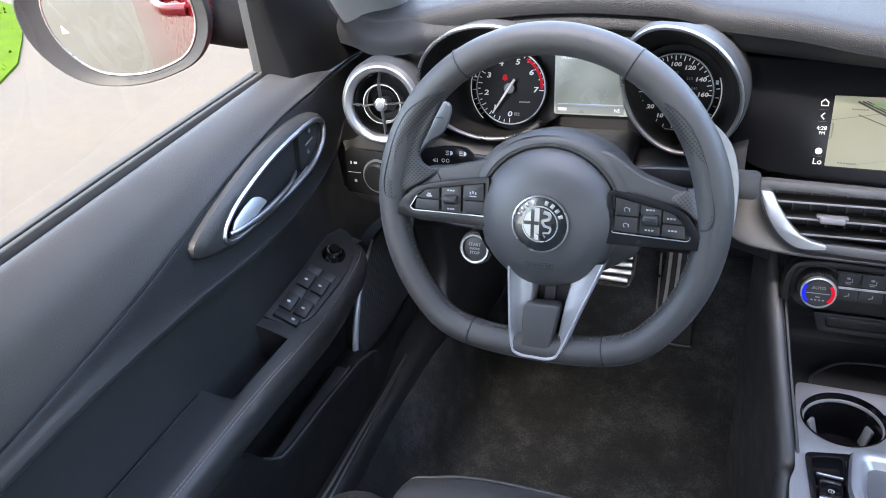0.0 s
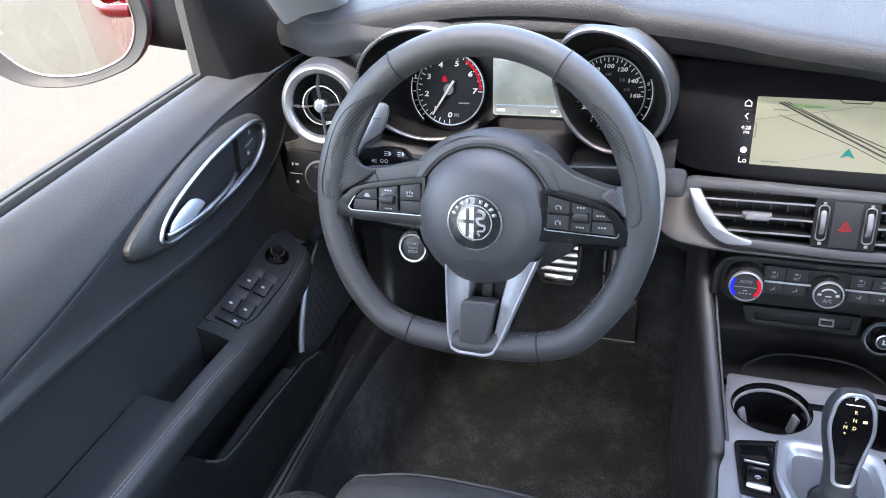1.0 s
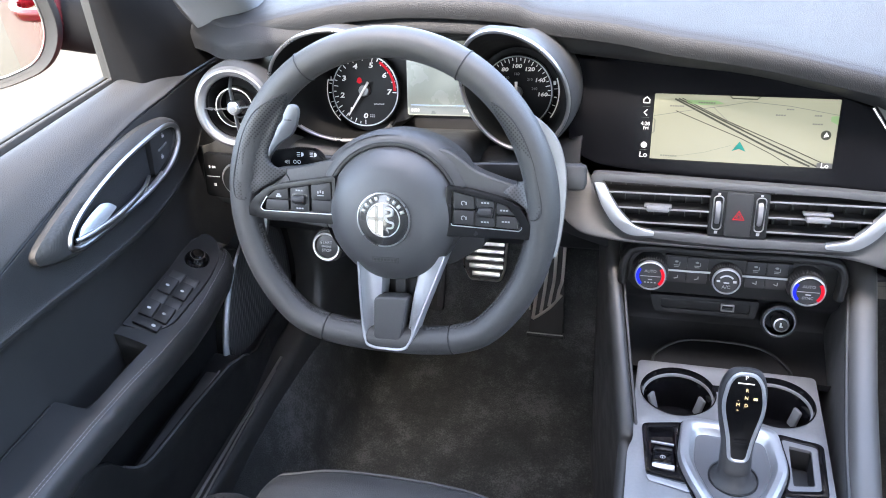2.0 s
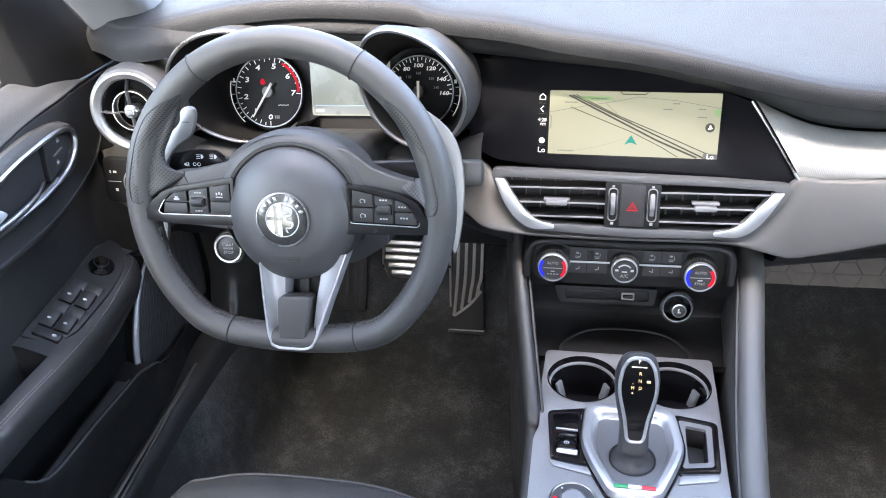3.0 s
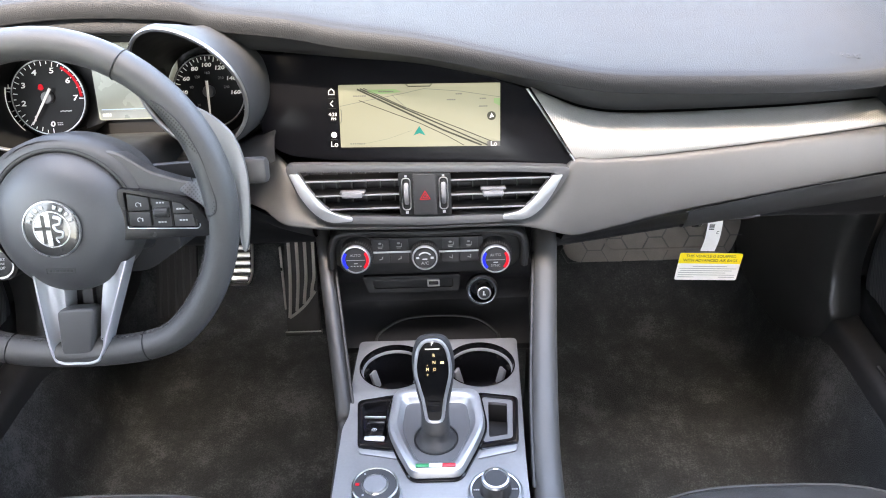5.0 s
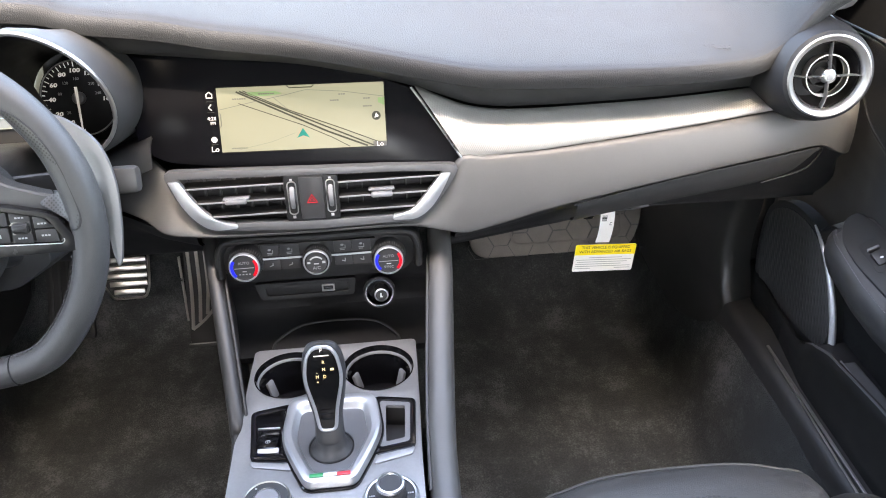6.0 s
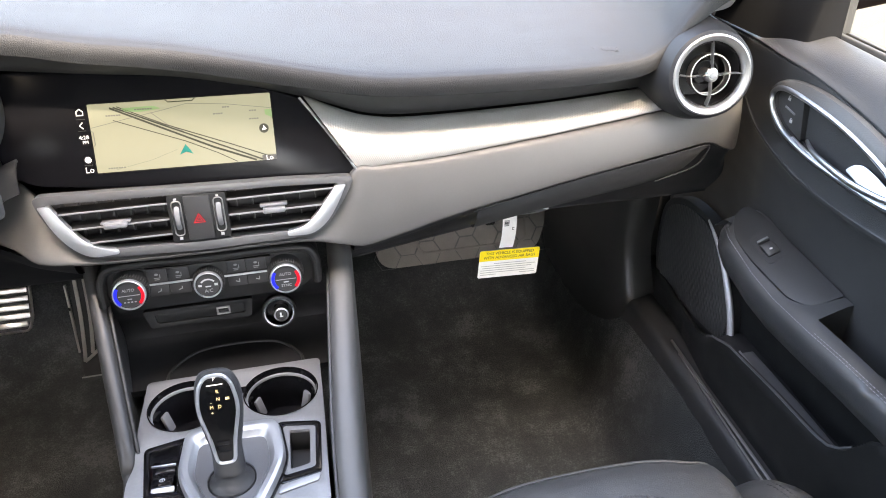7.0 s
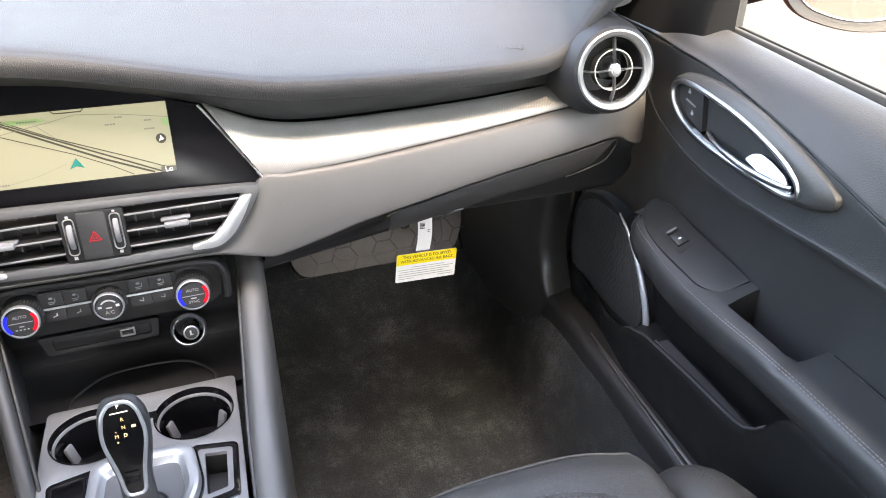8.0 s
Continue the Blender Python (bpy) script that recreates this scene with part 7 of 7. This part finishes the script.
# twin walls; the left one's darker colour stands in for shade on it
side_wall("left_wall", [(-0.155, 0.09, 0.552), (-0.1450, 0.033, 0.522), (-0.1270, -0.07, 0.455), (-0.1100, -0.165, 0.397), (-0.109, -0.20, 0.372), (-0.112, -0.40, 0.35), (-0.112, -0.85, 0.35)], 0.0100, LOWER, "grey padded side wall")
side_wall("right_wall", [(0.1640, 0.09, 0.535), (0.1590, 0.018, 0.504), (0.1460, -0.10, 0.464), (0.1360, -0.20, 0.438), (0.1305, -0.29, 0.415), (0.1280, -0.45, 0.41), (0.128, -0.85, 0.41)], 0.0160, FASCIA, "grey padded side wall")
for line, off in (([(-0.1325, 0.033, 0.508), (-0.1145, -0.07, 0.441), (-0.0975, -0.165, 0.385)], 0), ([(0.1425, 0.018, 0.490), (0.1295, -0.10, 0.450), (0.1195, -0.20, 0.424), (0.114, -0.30, 0.401)], 0)):
    part("wall_piping", tube(spline(line, 6), 0.0022, n=6), HARD, console)
# storage bin below the climate panel
rows = [[(x, -0.035, 0.372), (x, -0.022, 0.352), (x, 0.04, 0.350), (x, 0.085, 0.358), (x, 0.075, 0.40), (x, 0.045, 0.435), (x, 0.03, 0.47)] for x in (-0.145, -0.07, 0.0, 0.07, 0.16)]
part("bin", surface(rows, 5, 4), DARK, console, "black storage bin")
matp = spline([(-0.082, -0.015, 0.3565), (-0.078, 0.012, 0.3565), (-0.045, 0.042, 0.3565), (0.0065, 0.049, 0.3565), (0.062, 0.041, 0.3565), (0.092, 0.010, 0.3565), (0.096, -0.015, 0.3565)], 8)
part("bin_mat_edge", sweep(matp, oval(0, 0, 0.0022, 0.002, 8)), HARD, console, "raised rubber edge of the bin mat")
part("bin_mat", prism([(p.x, p.y) for p in matp], 0.352, 0.3555, 0.001), DARK, console, "black rubber mat")
part("skirt", box(0.20, 0.45, 0.30, 0.01, at=(0, -0.28, 0.17)), DARK, console)

# ---- gear selector ----
gear = thing("gear_selector", "leather gear lever with gloss black display on silver base", "gear lever", PL)
base_o = [(-0.047, 0.027), (0.060, 0.024), (0.0665, -0.040), (0.055, -0.072), (0.034, -0.118), (-0.021, -0.118), (-0.042, -0.072), (-0.0525, -0.040)]
base_i = [(-0.026, -0.008), (0.041, -0.008), (0.043, -0.050), (0.029, -0.092), (-0.0155, -0.092), (-0.0295, -0.050)]
bo, bi = rounded(base_o, [0.016, 0.016, 0.02, 0.03, 0.010, 0.010, 0.03, 0.02], 5), rounded(base_i, [0.010, 0.010, 0.02, 0.008, 0.008, 0.02], 7)
n_ = len(bo)
bi = [bi[int(k * len(bi) / n_)] for k in range(n_)]
bc = Vector((0.0065, -0.045, 0))


def ring_scaled(ps, k, z):
    return [Vector((bc.x + (a - bc.x) * k, bc.y + (b - bc.y) * k, z)) for a, b in ps]


sur_ = loft([ring_scaled(base_o_r, k, z) for base_o_r, k, z in ((bo, 1.0, -0.003), (bo, 1.0, 0.006), (bo, 0.965, 0.0115), (bo, 0.90, 0.0130), (bo, 0.80, 0.0120), (bo, 0.755, 0.0095), (bo, 0.70, 0.0040), (bo, 0.66, 0.0032))], wrap=True)
gb_ = part("base_surround", sur_, GEARSILVER, gear, "satin silver base surround")
part("base_edge", sweep([(p.x, p.y, 0.001) for p in ring_scaled(bo, 1.015, 0)], oval(0, 0, 0.0018, 0.003, 8), closed=True), GLOSS, gb_)
part("boot_plate", prism([(p.x, p.y) for p in ring_scaled(bo, 0.70, 0)], 0.0, 0.0040, 0.0005), GREYBOOT, gear, "dark grey boot plate")
part("boot_ring", lathe([(0.0265, 0.0047), (0.0262, 0.0060), (0.0250, 0.0056), (0.0245, 0.0047)], 40), HARD, gear, m=pose(0.0065, -0.058, 0))
part("boot", lathe([(0.0245, 0.004), (0.0225, 0.0065), (0.0195, 0.0095), (0.0172, 0.015), (0.0160, 0.022)], 40), LEVERSKIN, gear, "black leather boot", pose(0.0065, -0.058, 0))
flagp = [(-0.0135, GREENFLAG), (0.0065, WHITEFLAG), (0.0265, REDFLAG)]
for cx, m_ in flagp:
    part("flag_bar", box(0.0155 if m_ is not WHITEFLAG else 0.016, 0.0048, 0.0010, 0.0003, at=(cx * 0.72 + 0.0018, -0.1085, 0.0137)), m_, gear)
LEV = PL.inverted() @ facing(0.0065, -0.231, 0.402, 21) @ Matrix.Diagonal((1, 1.045, 1, 1))
secs = []
for y, hx, hz in ((0.0, 0.0165, 0.0155), (0.02, 0.0155, 0.0140), (0.042, 0.0155, 0.0135), (0.060, 0.0190, 0.0160), (0.078, 0.0218, 0.0170), (0.095, 0.0228, 0.0170), (0.110, 0.0210, 0.0130), (0.121, 0.0172, 0.0092), (0.127, 0.0125, 0.0062), (0.130, 0.0050, 0.0030)):
    secs.append([(1.06 * hx * math.copysign(abs(math.cos(a)) ** 0.7, math.cos(a)), y, hz * math.copysign(abs(math.sin(a)) ** 0.7, math.sin(a)) + max(-0.002, 0.0142 - hz if y > 0.10 else -0.002)) for a in [k * math.tau / 28 for k in range(28)]])
cols = [spline([Vector(s_[j]) for s_ in secs], 4) for j in range(28)]
lev_ob = part("lever", loft([[c[i] for c in cols] for i in range(len(cols[0]))], wrap=True, caps=True), LEVERSKIN, gear, "black leather lever", LEV)
face = [(-0.0085, 0.030), (0.0085, 0.030), (0.0120, 0.056), (0.0192, 0.085), (0.0196, 0.097), (0.0162, 0.115), (0.0088, 0.1245), (-0.0088, 0.1245), (-0.0162, 0.115), (-0.0196, 0.097), (-0.0192, 0.085), (-0.0120, 0.056)]
fr_ = rounded(face, 0.006, 4)


def bulge(a, b):
    return 0.0150 + 0.0008 * math.sin((b - 0.045) / 0.085 * math.pi) - 0.05 * max(0, b - 0.108) - (0.018 * max(0, 0.065 - b))


part("display_frame", sweep([(a, b, bulge(a, b)) for a, b in fr_], oval(0, 0, 0.0021, 0.0020, 8), closed=True), STRIP, lev_ob, "satin chrome outline")
part("shift_display", loft([[Vector((a, b, bulge(a, b) - 0.003)) for a, b in fr_], [Vector((a, b, bulge(a, b) + 0.0006)) for a, b in fr_],
                            [Vector((a * 0.5, 0.090 + (b - 0.090) * 0.5, 0.0166)) for a, b in fr_], [Vector((a * 0.02, 0.090 + (b - 0.090) * 0.02, 0.0167)) for a, b in fr_]], wrap=True), GLOSSB, lev_ob, "gloss black shift display")
for wd, xx, yy, m_, sz in (("P", 0.0, 0.1215, ICON, 0.0054), ("R", 0.0015, 0.1085, AMBER, 0.0049), ("N", 0.0015, 0.1005, AMBER, 0.0049), ("D", 0.0020, 0.0925, AMBER, 0.0049), ("M", -0.0060, 0.0925, AMBER, 0.0049), ("+", -0.0060, 0.0865, AMBER, 0.0046), ("-", -0.0060, 0.0975, AMBER, 0.0046)):
    words("shift_letter", wd, sz, m_, lev_ob, pose(xx, yy, 0.0172 if yy < 0.112 else 0.0166, -3 if yy < 0.112 else -5, 0, 0))
part("shift_mark", box(0.0040, 0.0026, 0.0003, at=(0.0105, 0.1000, 0.0166)), AMBER, lev_ob)
part("shift_line", box(0.016, 0.0010, 0.0004, at=(0.0, 0.1155, 0.0165)), ICON, lev_ob)
part("release_button", moved(merged(box(0.014, 0.009, 0.003, 0.001), box(0.013, 0.0008, 0.001, at=(0, 0.008, 0.0012))), pose(0, 0.047, 0.0150, 10, 0, 0)), GLOSSB, lev_ob)

# ---- pedals ----
brake = thing("brake_pedal", "steel and rubber brake pedal on its arm", "pedal", facing(-0.417, 0.410, 0.205, 32))
part("pad", prism(rounded([(-0.042, 0.042), (0.044, 0.042), (0.042, -0.020), (0.034, -0.042), (-0.026, -0.042), (-0.042, -0.014)], 0.008), -0.010, 0.0, 0.002), RUBBER, brake, "black rubber pad")
part("pad_rim", sweep([(a, b, -0.0015) for a, b in rounded([(-0.043, 0.043), (0.045, 0.043), (0.043, -0.020), (0.035, -0.043), (-0.027, -0.043), (-0.043, -0.014)], 0.008)], oval(0, 0, 0.0025, 0.004, 8), closed=True), STEEL, brake, "steel rim")
for k in range(5):
    y = 0.032 - 0.0155 * k
    w0, w1 = -0.038 + max(0, k - 2) * 0.007, 0.040 - max(0, k - 3) * 0.006
    part("steel_bar", box(w1 - w0, 0.0098, 0.004, 0.0012, at=((w0 + w1) / 2, y, 0.001)), STEEL, brake)
part("arm", sweep([(0, 0.03, -0.012), (0.0, 0.12, -0.03), (0, 0.26, -0.02)], rounded([(-0.008, -0.01), (0.008, -0.01), (0.008, 0.01), (-0.008, 0.01)], 0.003), up=(0, 0, 1)), DARK, brake, "black pedal arm")
gas = thing("accelerator_pedal", "tall floor-hinged accelerator pedal with steel ribs", "pedal", facing(-0.297, 0.417, 0.004, 17))
part("pad", prism(rounded([(-0.036, 0.0), (0.038, 0.0), (0.038, 0.23), (-0.022, 0.23), (-0.032, 0.10)], 0.005), -0.012, 0.0, 0.002), RUBBER, gas, "black rubber pedal plate")
part("hinge", box(0.080, 0.008, 0.02, 0.002, at=(0.001, 0.004, -0.002)), HARD, gas)
part("hinge_edge", box(0.078, 0.0022, 0.003, 0.0006, at=(0.001, 0.0095, 0.008)), SATIN2, gas)
for k in range(4):
    x0 = -0.021 + 0.017 * k
    part("steel_rib", sweep(spline([(x0 - 0.006, 0.040 + 0.016 * k, 0.0015), (x0 - 0.002, 0.07 + 0.014 * k, 0.002), (x0 + 0.004, 0.14, 0.002), (x0 + 0.007, 0.226, 0.002)], 5), rounded([(-0.0034, -0.002), (0.0034, -0.002), (0.0034, 0.002), (-0.0034, 0.002)], 0.001, 2)), STEEL, gas)
part("steel_foot", sweep(spline([(-0.027, 0.040, 0.0018), (-0.010, 0.052, 0.002), (0.012, 0.072, 0.002), (0.033, 0.100, 0.0018)], 5), rounded([(-0.003, -0.002), (0.003, -0.002), (0.003, 0.002), (-0.003, 0.002)], 0.001, 2)), STEEL, gas)
part("steel_edge", sweep([(-0.034, 0.06, -0.002), (-0.034, 0.20, -0.002)], rounded([(-0.002, -0.004), (0.002, -0.004), (0.002, 0.004), (-0.002, 0.004)], 0.001, 2)), STEEL, gas)
rest = thing("footrest", "ribbed dark metal footrest on the carpet", "footrest", facing(-0.575, 0.44, 0.03, 35))
part("plate", prism(rounded([(-0.045, 0.0), (0.045, 0.0), (0.045, 0.22), (-0.045, 0.22)], 0.008), -0.01, 0.0, 0.002), RUBBER, rest)
for k in range(5):
    part("rib", box(0.006, 0.20, 0.003, 0.001, at=(-0.034 + 0.017 * k, 0.11, 0.001)), HARD, rest)

# ---- hanging tag ----
tag = thing("airbag_tag", "white and yellow paper warning tag hanging from the glove box", "paper tag", facing(0.429, 0.118, 0.470, 0, 4) @ pose(0, 0, 0, 0, 0, -6))
strip_pts = [[Vector((-0.0135 + w + 0.004 * t, -0.066 * t - 0.0015, -0.004 + 0.006 * math.sin(t * 3.0))) for w in (0.0, 0.0115, 0.023)] for t in [k / 8 for k in range(9)]]
part("strip", thick(loft([[p + Vector((0, 0.006, 0)) for p in r_] for r_ in strip_pts]), 0.0004), TAGWHITE, tag, "white paper strip")
part("strip_code", merged(*[box(0.008, 0.0008 + 0.0006 * (k % 3), 0.0003, at=(-0.0060 + 0.002 * (k / 14), -0.010 - 0.0022 * k, 0.0012)) for k in range(14)]), INK, tag)
part("strip_mark", merged(box(0.0034, 0.0008, 0.0003, at=(0.006, -0.022, 0.0018)), box(0.0008, 0.004, 0.0003, at=(0.0046, -0.024, 0.0018)), box(0.0034, 0.0008, 0.0003, at=(0.006, -0.026, 0.0018))), INK, tag)
card = part("card", prism(rounded([(-0.050, -0.048), (0.0505, -0.048), (0.0505, 0.0), (-0.050, 0.0)], 0.003), -0.0004, 0.0, 0.0001), TAGWHITE, tag, "white card", Matrix.Translation((0.007, -0.061, 0.003)) @ pose(0, 0, 0, -6, 0, 0))
part("yellow_band", prism(rounded([(-0.0500, -0.0185), (0.0505, -0.0185), (0.0505, 0.0), (-0.0500, 0.0)], [0.0003, 0.0003, 0.003, 0.003]), 0.0001, 0.0004), TAGYELLOW, card, "yellow header")
words("card_words", "THIS VEHICLE IS EQUIPPED", 0.0068, INK, card, pose(0.0002, -0.0055, 0.0005), 0.0001)
words("card_words", "WITH ADVANCED AIR BAGS", 0.0068, INK, card, pose(0.0002, -0.0128, 0.0005), 0.0001)
for k, (a, b) in enumerate(((-0.025, 0.03), (-0.046, 0.046), (-0.044, 0.040), (-0.046, 0.030), (-0.046, 0.046), (-0.046, -0.020), (0.020, 0.046))):
    part("print_line", box(b - a, 0.0010, 0.0001, at=((a + b) / 2, -0.0235 - 0.0038 * min(k, 5), 0.0002)), GREYPRINT, card)

# ---- seats ----


def car_seat(cx, lift):
    seat = thing("front_seat", "black leather front seat cushion with side bolsters and stitching", "car seat", pose(cx, 0, lift), group="front seats")
    us = [-0.172, -0.160, -0.13, -0.08, 0.0, 0.08, 0.13, 0.160, 0.172]
    rows, edge_ = [], []
    for u in us:
        e = abs(u) / 0.172
        f = -0.256 - 0.030 * e ** 3 - (0.03 if e > 0.97 else 0)
        dz = -0.012 * e ** 4 - (0.03 if e > 0.97 else 0)
        rows.append([(u, f - 0.02, 0.16), (u, f + 0.008, 0.24), (u, f + 0.006, 0.31), (u, f - 0.004, 0.345 + dz), (u, f - 0.022, 0.361 + dz), (u, f - 0.07, 0.369 + dz), (u, f - 0.25, 0.362 + dz), (u, f - 0.55, 0.335 + dz)])
        edge_.append((u, f - 0.003, 0.3465 + dz))
    part("cushion", surface(rows, 5, 5), SEATSKIN, seat, "black leather cushion")
    part("cushion_piping", tube(spline(edge_, 6), 0.0022, n=8), SEATSKIN, seat)
    for off in (0.0, 0.007):
        arc = spline([(-0.115, -0.60, 0.352), (-0.113, -0.42, 0.3675), (-0.095, -0.352 - off, 0.3705), (-0.05, -0.326 - off, 0.3722), (0, -0.320 - off, 0.3726), (0.05, -0.326 - off, 0.3722), (0.095, -0.352 - off, 0.3705), (0.113, -0.42, 0.3675), (0.115, -0.60, 0.352)], 8)
        part("stitching", stitches(arc, 0.004, 0.002, 0.0010), THREADDARK, seat, "dark twin stitching")
    for s in (-1, 1):
        path = spline([(s * 0.214, -0.318, 0.23), (s * 0.215, -0.328, 0.270), (s * 0.217, -0.360, 0.306), (s * 0.220, -0.45, 0.330), (s * 0.225, -0.62, 0.350), (s * 0.228, -0.85, 0.36)], 6)
        sizes = [min(1.0, 0.55 + 0.08 * k) for k in range(len(path))]
        b = part("bolster", sweep(path, [(0.052 * math.cos(t), 0.050 * math.sin(t)) for t in [k * math.tau / 20 for k in range(20)]], up=(0, 0.7, 1), sizes=sizes), SEATSKIN, seat, "rounded black leather bolster")
        for off in (-0.004, 0.004):
            line = [p + Vector((off, 0.024 * sz, 0.0435 * sz)) for p, sz in zip(path, sizes)]
            part("bolster_stitching", stitches(line[2:], 0.004, 0.002, 0.0010), THREADDARK, b)
    part("base", box(0.42, 0.5, 0.10, 0.02, at=(0, -0.60, 0.13)), DARK, seat)
    back_ = [[(u, -0.80, 0.33), (u, -0.86 + 0.25 * u * u, 0.45), (u, -0.92 + 0.5 * u * u, 0.65), (u, -1.02 + 0.4 * u * u, 0.95)] for u in (-0.24, -0.17, 0, 0.17, 0.24)]
    part("backrest", thick(surface(back_, 4, 4), 0.08), SEATSKIN, seat, "black leather backrest")
    return seat


car_seat(-0.372, 0.006)
car_seat(0.405, -0.006)
